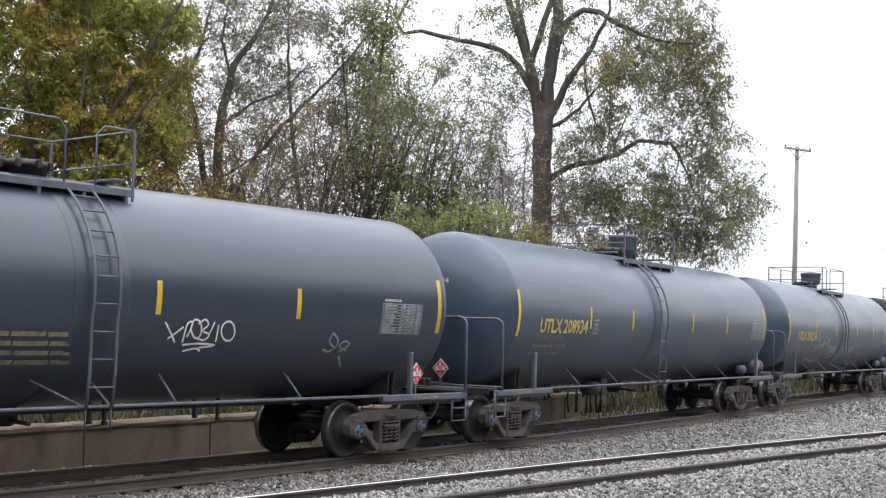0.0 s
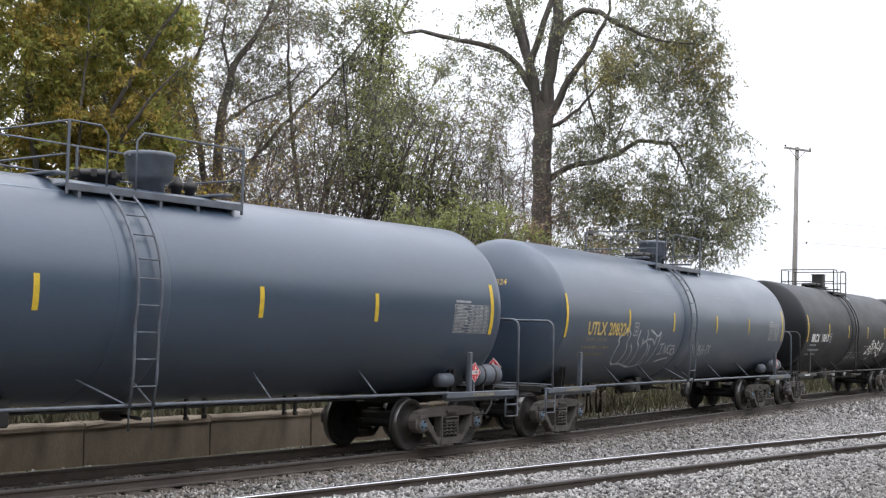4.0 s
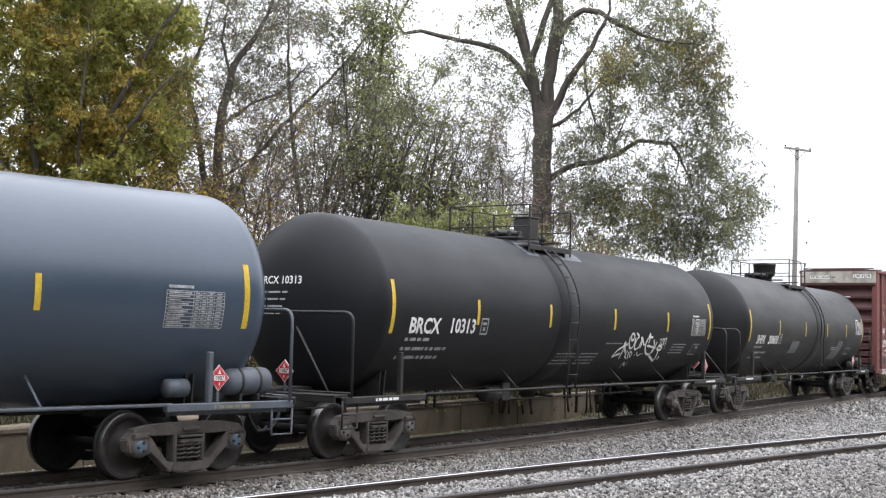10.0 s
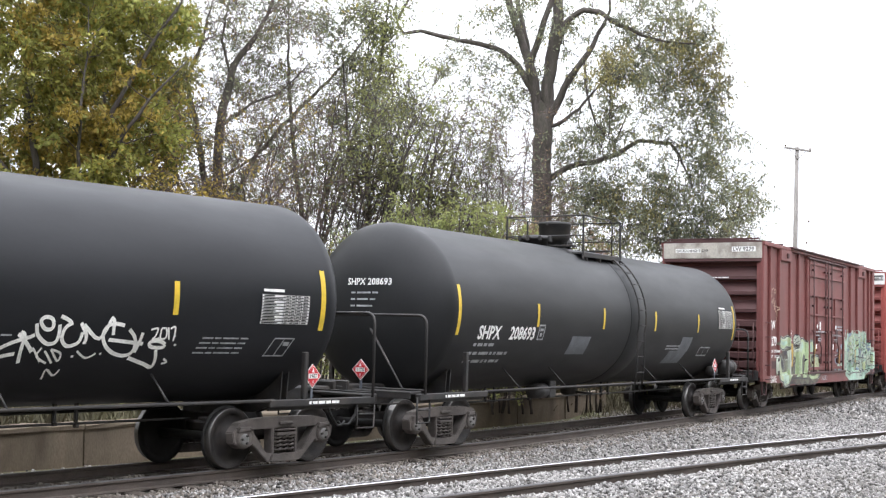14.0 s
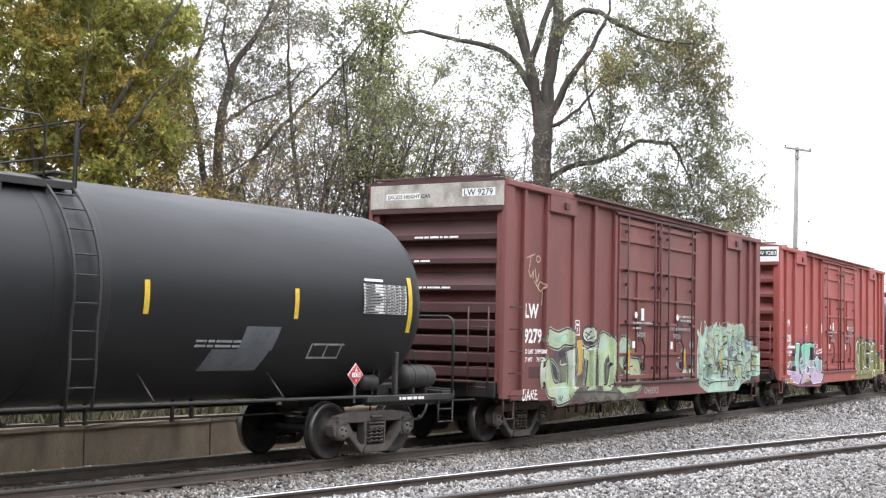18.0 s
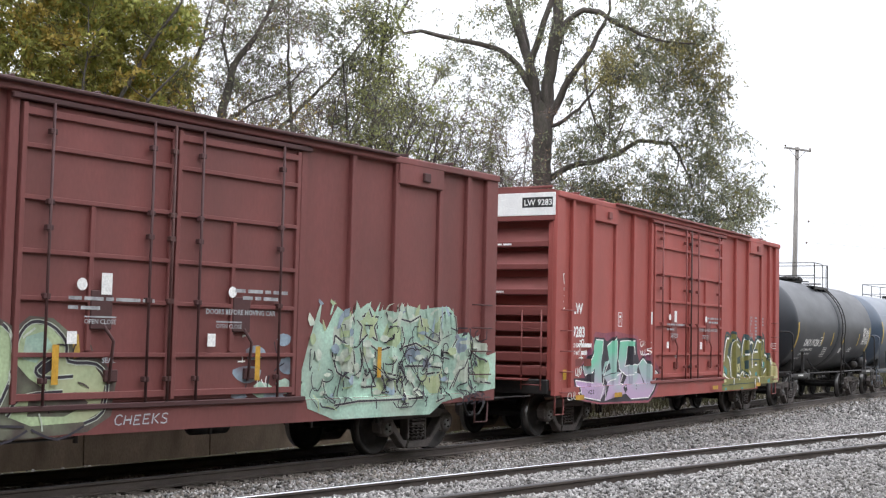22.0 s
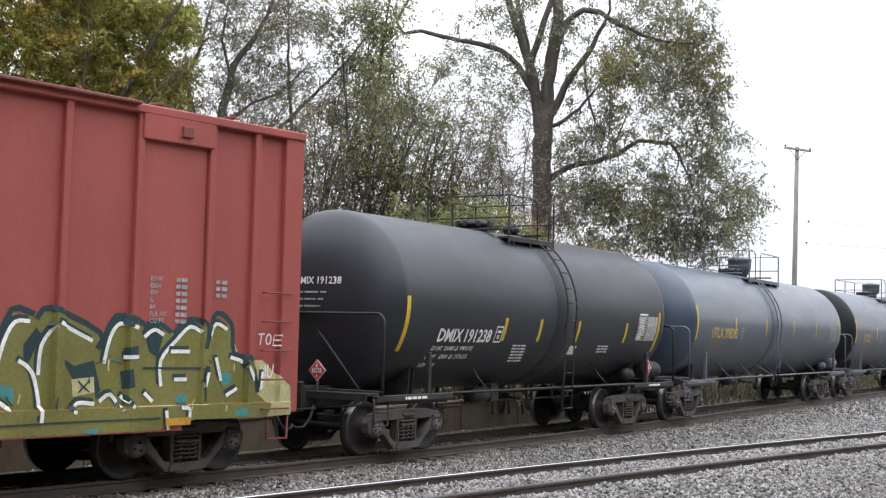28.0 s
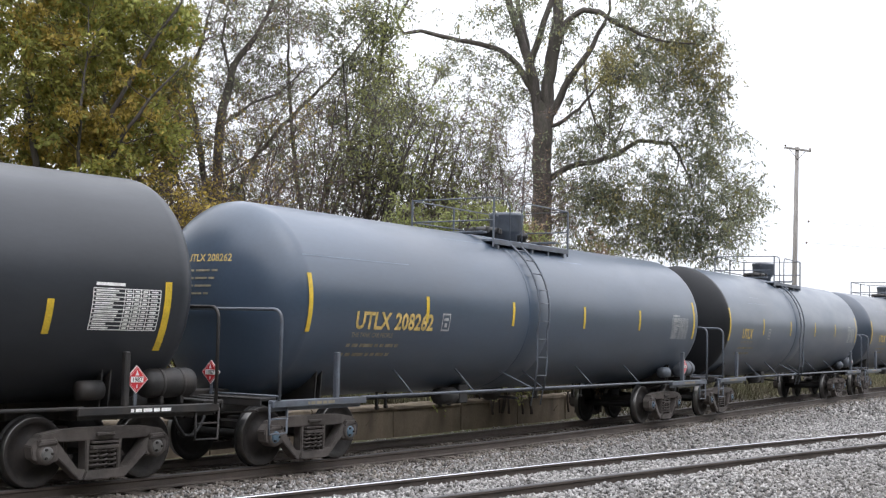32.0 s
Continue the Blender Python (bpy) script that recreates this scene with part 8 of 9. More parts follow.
def train_shift(t):
    """How far the train stands along its track at t, against its place at 17 s."""
    fix = np.interp(np.linspace(t - 0.8, t + 0.8, 9), [a for a, _ in SHIFT_FIX], [b for _, b in SHIFT_FIX]).mean()
    return -3.976 * (t - 17) + 0.0147 * (t - 17) ** 2 / 2 + float(fix)


def slack(mid, t):
    """The leading cars close up a little against the rest."""
    if mid < -30:
        return float(np.interp(t, [3.2, 6.0, 8.0], [0.0, 0.12, 0.16]))
    return float(np.interp(t, [25.0, 28.0, 29.2], [0.0, -0.21, -0.12])) if mid < 50 else 0.0


def car_pose(mid, c, t):
    s = mid + train_shift(t) + slack(mid, t)
    (xa, ya), (xb, yb) = on_line(s - c), on_line(s + c)
    return pose((xa + xb) / 2, (ya + yb) / 2, 0.0, 0, 0, math.degrees(math.atan2(yb - ya, xb - xa)))


def motions():
    """The train rolls by; its trucks swivel with the track and its wheels turn."""
    times = [float(t) for t in range(33)]
    where = {}
    for car, mid, c in TRAIN:
        where[car.name] = (mid, c)
        walk(car, [(t, car_pose(mid, c, t)) for t in times])
    for car, truck, u in TRUCKS:
        mid, c = where[car.name]
        rows = []
        for t in times[::2]:
            s = mid + u + train_shift(t) + slack(mid, t)
            (xa, ya), (xb, yb) = on_line(s - 0.9), on_line(s + 0.9)
            yaw = math.degrees(math.atan2(yb - ya, xb - xa)) - math.degrees(car_pose(mid, c, t).to_euler().z)
            rows.append((t, pose(u, 0, 0, 0, 0, yaw)))
        walk(truck, rows)
    spin = [(k * 4 / 30, train_shift(k * 4 / 30) / 0.457) for k in range(241)]
    for wheels, w in WHEELS:
        walk(wheels, [(t, pose(w, 0, 0.457, 0, math.degrees(a), 0)) for t, a in spin])


# ---- trees ----
def view_spot(bearing, dist):
    """A point on the ground at a compass-like bearing (degrees from y towards x) and distance from the origin."""
    x, y = dist * math.sin(radians(bearing)), dist * math.cos(radians(bearing))
    return x, y, ground_z(x, y)


def make_tree(name, label, bearing, dist, limbs, clumps, leaf, leaves_per, leaf_len, bark, twig_mat, spread=1.2, seed=0, puff=0.42, twiglets=4, twig_r=0.02, droop=0.25, thin=0.42, turned=None, curl=0.11, fine=0.007):
    """A tree with hand-set limbs (polylines of across, height, depth and radius) and twigs that grow out to leaf clumps (across, height, half-width, half-height, count, and 1 for turned leaves)."""
    rng = np.random.default_rng(seed)
    bx, by, bz = view_spot(bearing, dist)
    right = np.array([math.cos(radians(bearing)), -math.sin(radians(bearing)), 0.0])
    back = np.array([math.sin(radians(bearing)), math.cos(radians(bearing)), 0.0])
    tree = tagged(new(name), label, "tree", group="trees behind the railway")
    tree.matrix_basis = pose(bx, by, bz - 0.1)
    trunk = Geo()
    nodes, node_r = [], []
    for limb in limbs:
        pts = [right * a + back * d + np.array([0, 0, z - bz + 0.1]) for a, z, d, r in limb]
        rs = [l[3] for l in limb]
        line, lr = [], []
        for (p, q), (r0, r1) in zip(zip(pts, pts[1:]), zip(rs, rs[1:])):
            n = max(2, int(np.linalg.norm(q - p) / 0.35))
            for i in range(n):
                k = i / n
                jit = rng.normal(0, 0.12 * min(r0 + 0.1, 0.3), 3) if i else 0
                line.append(p + (q - p) * k + jit)
                lr.append((r0 + (r1 - r0) * k) * rng.uniform(0.93, 1.07))
        line.append(pts[-1])
        lr.append(rs[-1])
        trunk.tube(line, lr, 10 if rs[0] > 0.1 else 7)
        nodes += line
        node_r += lr
    part("trunk", trunk.mesh("trunk", bark), tree, "trunk and main limbs")
    heads, flags = [], []
    for clump in clumps:
        a, z, sa, sz, n = clump[:5]
        dep = rng.normal(0, spread)
        for _ in range(n):
            q = rng.normal(0, 1, 2)
            if np.hypot(*q) > 1.9:
                q *= 1.9 / np.hypot(*q)
            heads.append(right * (a + sa * q[0]) + back * (dep * 0.6 + rng.normal(0, spread * 0.6)) + np.array([0, 0, max(z + sz * q[1], 0.6) - bz]))
            flags.append(len(clump) > 5)
    nodes = np.array(nodes)
    nrad = np.array(node_r)
    order = np.argsort([np.min(np.linalg.norm(nodes - h, axis=1)) for h in heads])
    twigs = Geo()
    tips, dirs, late_tip = [], [], []
    grown = list(nodes)
    grad = list(nrad)
    arr = np.array(grown)
    for oi in order:
        h = heads[oi]
        d = np.linalg.norm(arr - h, axis=1) + np.where(arr[:, 2] > h[2] - 0.15, 1.6, 0.0)
        j = int(np.argmin(d))
        p0 = arr[j]
        span = np.linalg.norm(h - p0)
        if span < 0.08:
            continue
        n = max(3, min(8, int(span / 0.3) + 2))
        bend = rng.normal(0, curl * span, 3) + np.array([0, 0, 0.1 * span])
        pts = [p0 + (h - p0) * k + bend * math.sin(math.pi * k) + rng.normal(0, 0.03, 3) * (0 < k < 1) for k in np.linspace(0, 1, n)]
        r0 = min(max(grad[j] * 0.6, 0.008), twig_r * (0.6 + 0.35 * min(span, 3)))
        rr = [r0 + (0.005 - r0) * k for k in np.linspace(0, 1, n)]
        twigs.tube(pts, rr, 4, caps=False)
        grown += pts[1:]
        grad += rr[1:]
        arr = np.array(grown)
        tips.append(h)
        late_tip.append(flags[oi])
        dirs.append((pts[-1] - pts[-2]) / (np.linalg.norm(pts[-1] - pts[-2]) + 1e-6))
    tips, dirs = np.array(tips), np.array(dirs)
    sprig_base, sprig_end, sprig_late = [], [], []
    for h, d, late in zip(tips, dirs, late_tip):
        for _ in range(twiglets):
            v = d * 0.6 + rng.normal(0, 0.75, 3)
            v[2] -= droop * 0.5
            v /= np.linalg.norm(v)
            b = h - d * rng.uniform(0, puff * 0.6)
            e = b + v * puff * rng.uniform(0.6, 1.5) - np.array([0, 0, droop * puff * 0.5])
            twigs.tube([b, (b + e) / 2 + rng.normal(0, 0.12 * puff, 3) + np.array([0, 0, 0.1 * puff]), e], [fine, fine * 0.75, fine * 0.45], 3, caps=False)
            sprig_base.append(b)
            sprig_end.append(e)
            sprig_late.append(late)
    tagged(part("branching", twigs.mesh("branching", twig_mat), tree, "thin branches and twigs"), kind="stuff")
    sb, se, sl = np.array(sprig_base), np.array(sprig_end), np.array(sprig_late)
    pick = rng.integers(0, len(sb), len(tips) * leaves_per)
    k = rng.uniform(0.0, 1.08, len(pick))[:, None]
    c = sb[pick] + (se[pick] - sb[pick]) * k + rng.normal(0, puff * 0.14, (len(pick), 3))
    n = len(c)
    ax = (se[pick] - sb[pick])
    ax /= np.linalg.norm(ax, axis=1, keepdims=True) + 1e-6
    ax = ax * 0.5 + rng.normal(0, 0.6, (n, 3))
    ax[:, 2] -= droop
    ax /= np.linalg.norm(ax, axis=1, keepdims=True)
    sd = np.cross(ax, rng.normal(0, 0.55, (n, 3)) + np.array([0, 0, 0.6]))
    sd /= np.linalg.norm(sd, axis=1, keepdims=True) + 1e-6
    ln = (leaf_len * rng.uniform(0.55, 1.3, n))[:, None]
    wd = ln * thin
    nm = np.cross(ax, sd)
    four = np.stack([c, c + ax * ln * 0.45 + sd * wd * 0.5 + nm * ln * 0.05, c + ax * ln, c + ax * ln * 0.45 - sd * wd * 0.5 + nm * ln * 0.05], 1)
    if turned is not None:
        late = sl[pick] ^ (rng.random(n) < 0.12)
        gone = four[late].reshape(-1, 3)
        tagged(part("turned_leaves", array_mesh("turned_leaves", gone, np.arange(len(gone)).reshape(-1, 4), turned), tree, "clusters of leaves in another shade"), kind="stuff")
        four = four[~late]
    verts = four.reshape(-1, 3)
    tagged(part("crown", array_mesh("crown", verts, np.arange(len(verts)).reshape(-1, 4), leaf), tree, "loose crown of small leaves"), kind="stuff")
    return tree


def stem(a0, a1, z0, z1, d, r, lean=0.0, sway=0.0, rnd=None):
    """One stem from foot to tip; sway bows it and rnd makes it wander."""
    pts = []
    for i in range(7):
        k = i / 6
        wob = (rnd.uniform(-0.12, 0.12) if rnd else 0) * (0 < i < 6)
        pts.append((a0 + (a1 - a0) * k ** 1.4 + lean * math.sin(math.pi * k) + wob, z0 + (z1 - z0) * (k + sway * math.sin(math.pi * k) * 0.15), d * (0.4 + k), r * (1 - 0.75 * k)))
    return pts


def leafy_clumps(rnd, a0, a1, z0, z1, step, n, keep=0.85, half=(0.42, 0.3), late=0.35, edge=None):
    """Small clumps spread unevenly over a crown, with gaps; edge(a, z) is true inside the outline."""
    out = []
    a = a0
    while a < a1:
        z = z0 + rnd.uniform(0, step)
        while z < z1:
            p, q = a + rnd.uniform(-0.35, 0.35) * step, z + rnd.uniform(-0.3, 0.3) * step
            shade = noise.noise(Vector((p * 0.55, q * 0.55, 3.0 + n)))
            if rnd.random() < keep and (edge is None or edge(p, q)):
                k = (p, q, half[0] * rnd.uniform(0.7, 1.3), half[1] * rnd.uniform(0.7, 1.3), int(n * rnd.uniform(0.6, 1.4)))
                out.append(k + (1,) if shade + rnd.uniform(-0.15, 0.15) > 0.5 - late else k)
            z += step * 0.82
        a += step
    return out


def make_trees():
    rnd = random.Random(17)
    # broad yellowing tree over the leading end of the view
    make_tree("tree", "broad tree with yellow-green autumn leaves", 29.8, 33.0,
              [[(0.2, 0, 0, 0.17), (0.1, 2.5, 0, 0.14), (-0.3, 5.0, 0.1, 0.11), (-0.8, 8.0, 0.3, 0.06), (-1.2, 11.5, 0.4, 0.03)],
               [(0.1, 2.6, 0, 0.11), (0.7, 5.0, 0.2, 0.08), (1.3, 7.5, -0.6, 0.06), (2.2, 9.2, -1.2, 0.045), (3.2, 10.9, -1.4, 0.02)],
               [(0.6, 4.8, 0.1, 0.06), (1.6, 6.9, -1.2, 0.05), (2.4, 8.0, -1.5, 0.03), (3.0, 8.7, -1.5, 0.015)], [(-0.3, 4.9, 0, 0.06), (-1.7, 6.5, 0, 0.04), (-2.4, 8.6, 0, 0.02)],
               [(0.55, 5.4, -0.4, 0.05), (0.5, 7.3, -1.3, 0.035), (0.62, 8.6, -1.4, 0.025), (0.6, 9.6, -1.4, 0.01)]],
              leafy_clumps(rnd, -2.6, 3.5, 4.6, 12.6, 0.86, 11, 0.84, (0.44, 0.27), 0.33, lambda a, z: a < 3.5 - 0.5 * abs(z - 8.8) ** 0.7),
              LEAF_YELLOW, 92, 0.15, BARK, THIN_BARK, 1.1, 11, puff=0.36, turned=LEAF_AMBER, thin=0.5)
    make_tree("tree", "dark-stemmed tree with olive and yellow leaves", 32.2, 37.0,
              [[(0.3, 0, 0, 0.14), (0.0, 3.0, 0, 0.12), (-0.4, 6.0, 0, 0.09), (-0.3, 9.0, 0, 0.05), (0.1, 12.5, 0, 0.02)], [(0.0, 3.2, 0, 0.1), (1.0, 6.0, 0.4, 0.07), (1.7, 9.5, 0.5, 0.02)]],
              leafy_clumps(rnd, -1.8, 2.3, 4.6, 12.8, 0.95, 10, 0.8, (0.45, 0.3), 0.2, lambda a, z: a < 2.2 - 0.3 * abs(z - 9.0) ** 0.8),
              LEAF_OLIVE, 70, 0.15, BARK, THIN_BARK, 1.1, 12, puff=0.4, turned=LEAF_AMBER)
    make_tree("tree", "shaded olive tree standing behind the yellow one", 28.5, 40.0,
              [[(0, 0, 0, 0.2), (0.3, 4.0, 0, 0.16), (0, 8.0, 0, 0.1), (0.2, 13, 0, 0.03)], [(0.3, 4.0, 0, 0.1), (2.0, 8.0, 0, 0.07), (3.0, 12.0, 0, 0.02)], [(0.2, 4.5, 0, 0.1), (-2.0, 8.0, 0, 0.06), (-2.6, 12, 0, 0.02)]],
              [(0.3, 9.6, 2.0, 1.8, 110), (2.2, 8.6, 1.3, 1.8, 60), (0.0, 6.0, 2.2, 1.0, 90), (-1.6, 9.0, 1.2, 1.6, 50), (1.5, 12.4, 2.2, 1.0, 60)],
              LEAF_OLIVE, 130, 0.14, BARK, THIN_BARK, 1.4, 15, puff=0.55)
    # grey-brown trees in a haze of fine twigs with sparse small leaves
    make_tree("tree", "twin-stemmed tree with fine curling twigs and grey-green leaves", 36.6, 40.0,
              [[(0.4, 0, 0, 0.2), (0.25, 4.5, 0, 0.18), (0.1, 7.2, 0, 0.16), (0.12, 8.3, 0, 0.15), (0.38, 9.7, 0, 0.13), (0.5, 10.4, 0.1, 0.11), (0.95, 11.1, 0.2, 0.09), (1.3, 11.7, 0.2, 0.07), (1.8, 13.0, 0.3, 0.03)],
               [(0.2, 5.2, 0, 0.13), (-0.35, 7.0, 0.2, 0.11), (-0.5, 7.9, 0.2, 0.1), (-0.76, 9.0, 0.2, 0.08), (-0.95, 9.8, 0.2, 0.07), (-0.6, 10.8, 0.2, 0.05), (-0.2, 12.6, 0.2, 0.02)],
               [(0.15, 8.4, 0, 0.06), (1.1, 9.2, -0.2, 0.045), (1.9, 9.5, -0.3, 0.035), (2.9, 10.6, -0.3, 0.015)], [(-0.1, 6.6, 0, 0.05), (1.2, 7.5, 0.2, 0.04), (1.9, 8.9, 0.2, 0.03), (2.3, 9.4, 0.3, 0.015)],
               [(0.42, 10.0, 0.1, 0.05), (0.1, 11.2, 0.2, 0.04), (0.3, 12.8, 0.2, 0.02)], [(-0.7, 8.8, 0.1, 0.05), (-1.7, 10.2, -0.2, 0.04), (-2.0, 12.0, -0.2, 0.015)]],
              leafy_clumps(rnd, -2.2, 3.4, 5.6, 13.2, 0.92, 9, 0.9, (0.5, 0.4), 0.04),
              LEAF_GREY, 26, 0.12, BARK, RED_TWIG, 0.9, 13, puff=0.55, twiglets=9, twig_r=0.03, turned=LEAF_AMBER, curl=0.2)
    make_tree("tree", "slender tree with grey-green leaves above and bare twigs below", 41.0, 42.0,
              [[(0.4, 0, 0, 0.12), (0.1, 4.0, 0, 0.1), (-0.5, 7.0, 0, 0.08), (-0.9, 10.5, 0.2, 0.05), (-1.0, 14.0, 0.2, 0.02)], [(0.1, 3.8, 0, 0.08), (0.9, 6.5, 0.2, 0.06), (1.6, 10.0, 0.4, 0.035), (2.0, 14.0, 0.4, 0.015)],
               [(-3.0, 3.0, 0, 0.1), (-2.6, 6.2, 0, 0.09), (-2.03, 7.56, 0, 0.075), (-1.09, 8.8, -0.2, 0.065), (-0.07, 9.85, -0.2, 0.055), (0.96, 11.0, -0.2, 0.045), (1.9, 12.2, -0.2, 0.03)],
               [(0.2, 3.5, 0, 0.06), (1.8, 5.6, 0.2, 0.045), (3.2, 8.2, 0.3, 0.015)]],
              leafy_clumps(rnd, -3.4, 2.9, 5.8, 13.4, 0.92, 9, 0.88, (0.5, 0.42), 0.12, lambda a, z: not (-0.6 < a < 0.9 and 10.8 < z < 11.8)),
              LEAF_GREY, 34, 0.125, BARK, RED_TWIG, 1.0, 14, puff=0.55, twiglets=8, twig_r=0.03, turned=LEAF_GREEN, curl=0.2)
    for k, (b, d, hi) in enumerate(((34.3, 35.0, 8.0), (36.0, 34.5, 7.6), (38.4, 35.0, 7.4), (40.2, 36.5, 8.0), (42.8, 38.0, 8.6), (46.2, 38.5, 7.6), (47.6, 39.0, 8.6), (49.2, 40.0, 9.4))):
        tr = random.Random(90 + k)
        limbs = [stem(tr.uniform(-0.4, 0.4), tr.uniform(-1.5, 1.5), 0, hi * tr.uniform(0.7, 1.0), tr.uniform(-0.6, 0.6), tr.uniform(0.03, 0.05), tr.uniform(-0.4, 0.4), 1.0, tr) for _ in range(7)]
        make_tree("tree", "half-bare young tree in a haze of brown twigs", b, d, limbs, [(0, hi * 0.82, 1.3, hi * 0.14, (54, 54, 50, 44, 30, 26, 26, 26)[k]), (0, hi * 0.6, 1.3, hi * 0.1, (50, 50, 50, 45, 36, 28, 24, 24)[k])],
                  (LEAF_AMBER, LEAF_AMBER, LEAF_RUST, LEAF_GREY, LEAF_RUST, LEAF_GREY, LEAF_RUST, LEAF_RUST)[k], (30, 14, 8, 10, 12, 10, 8, 8)[k], 0.115, THIN_BARK, RED_TWIG, 1.0, 60 + k, puff=0.6, twiglets=(7, 7, 6, 6, 6, 6, 6, 6)[k], twig_r=0.028, curl=0.22)
    make_tree("tree", "slim upright tree with soft yellow-green leaves", 43.6, 40.0,
              [[(0.3, 0, 0, 0.1), (0.1, 4.0, 0, 0.09), (-0.1, 7.5, 0, 0.07), (0.2, 10.0, 0, 0.05), (0.5, 13.5, 0, 0.02)], [(0.0, 5.5, 0, 0.06), (-0.7, 8.0, 0.2, 0.045), (-1.0, 11.0, 0.2, 0.02)], [(0.1, 6.5, 0, 0.05), (0.9, 8.6, -0.2, 0.03), (1.2, 10.2, -0.2, 0.015)]],
              [(0.35, 12.6, 0.35, 0.6, 40, 1), (0.3, 11.2, 0.35, 0.6, 46, 1), (0.15, 9.9, 0.4, 0.5, 44, 1), (-0.5, 11.8, 0.5, 0.6, 30), (-0.9, 10.3, 0.6, 0.6, 34), (0.6, 8.9, 0.6, 0.5, 40), (-0.5, 8.6, 0.6, 0.5, 36, 1), (-1.3, 12.4, 0.5, 0.5, 24), (1.2, 9.6, 0.4, 0.4, 22), (0.2, 7.4, 0.8, 0.5, 30)],
              LEAF_GREY, 26, 0.13, BARK, THIN_BARK, 0.6, 33, puff=0.45, turned=LEAF_GREEN, curl=0.18)
    # willowy green thicket in many stems that lean along the line
    for k, (b, d, leafm, hi, lp) in enumerate(((41.7, 36.0, LEAF_OLIVE, 9.4, 26), (43.2, 35.5, LEAF_GREEN, 10.2, 38), (44.6, 36.5, LEAF_GREEN, 9.4, 42), (45.6, 36.0, LEAF_OLIVE, 8.6, 34), (47.2, 36.0, LEAF_GREY, 7.4, 26))):
        limbs = []
        for i in range(11):
            a0 = rnd.uniform(-0.7, 0.5)
            limbs.append(stem(a0, a0 + rnd.uniform(0.3, 2.4), 0, hi * rnd.uniform(0.7, 1.0), rnd.uniform(-0.6, 0.6), rnd.uniform(0.03, 0.05), rnd.uniform(-0.35, 0.15), 0.6, rnd))
        make_tree("shrub", "many-stemmed leaning shrub with thin green and yellow leaves", b, d, limbs,
                  [(1.3, hi * 0.88, 0.7, hi * 0.08, 46, 1), (0.9, hi * 0.74, 0.6, 0.45, 30, 1), (0.2, hi * 0.7, 0.5, 0.4, 24, 1), (1.5, hi * 0.62, 0.5, 0.4, 26, 1), (0.6, hi * 0.54, 0.9, 0.5, 30), (0.2, hi * 0.4, 1.1, 0.6, 26)],
                  LEAF_GREY, int(lp * 0.46), 0.135, THIN_BARK, THIN_BARK, 0.8, 20 + k, puff=0.5, thin=0.36, twiglets=5, twig_r=0.03, turned=leafm, curl=0.18)
    for k, (b, d, top) in enumerate(((42.6, 33.0, 4.6), (46.9, 32.5, 5.9), (48.6, 33.5, 5.6), (37.5, 33.0, 4.4), (45.0, 33.0, 4.8), (50.5, 34.0, 5.4), (53.5, 35.5, 5.2), (39.5, 33.0, 4.4), (34.6, 32.0, 5.9), (36.4, 33.0, 5.8))):
        limbs = [stem(rnd.uniform(-0.5, 0.5), rnd.uniform(-1.2, 1.2), 0, top * rnd.uniform(0.8, 1.0), rnd.uniform(-0.5, 0.5), rnd.uniform(0.02, 0.035), 0, 0.8, rnd) for _ in range(8)]
        make_tree("shrub", "low bushy thicket with mixed dry and green leaves", b, d, limbs, [(0, top * 0.85, 1.2, 0.5, 34), (0, top * 0.6, 1.3, 0.8, 40), (0, 1.8, 1.4, 0.6, 24)],
                  (LEAF_GREEN, LEAF_GREEN, LEAF_GREEN, LEAF_RUST, LEAF_GREY, LEAF_RUST, LEAF_OLIVE, LEAF_YELLOW, LEAF_AMBER, LEAF_AMBER)[k], (55, 80, 70, 50, 50, 50, 50, 50, 46, 30)[k], 0.12, THIN_BARK, RED_TWIG, 0.9, 40 + k, puff=0.42, thin=0.4)
    for k, (b, d, top) in enumerate(((28.2, 26.5, 4.4), (29.9, 28.0, 4.8), (31.8, 28.5, 4.6), (33.4, 30.0, 4.4))):
        limbs = [stem(rnd.uniform(-0.5, 0.5), rnd.uniform(-1.0, 1.0), 0, top * rnd.uniform(0.8, 1.0), rnd.uniform(-0.5, 0.5), rnd.uniform(0.02, 0.035)) for _ in range(8)]
        make_tree("shrub", "dense low thicket with yellow-green leaves", b, d, limbs, [(0, top * 0.85, 1.0, 0.5, 40), (0, top * 0.6, 1.1, 0.8, 70), (0, 1.5, 1.2, 0.6, 60)],
                  (LEAF_OLIVE, LEAF_YELLOW, LEAF_OLIVE, LEAF_RUST)[k], 70, 0.12, THIN_BARK, THIN_BARK, 0.9, 140 + k, puff=0.45)
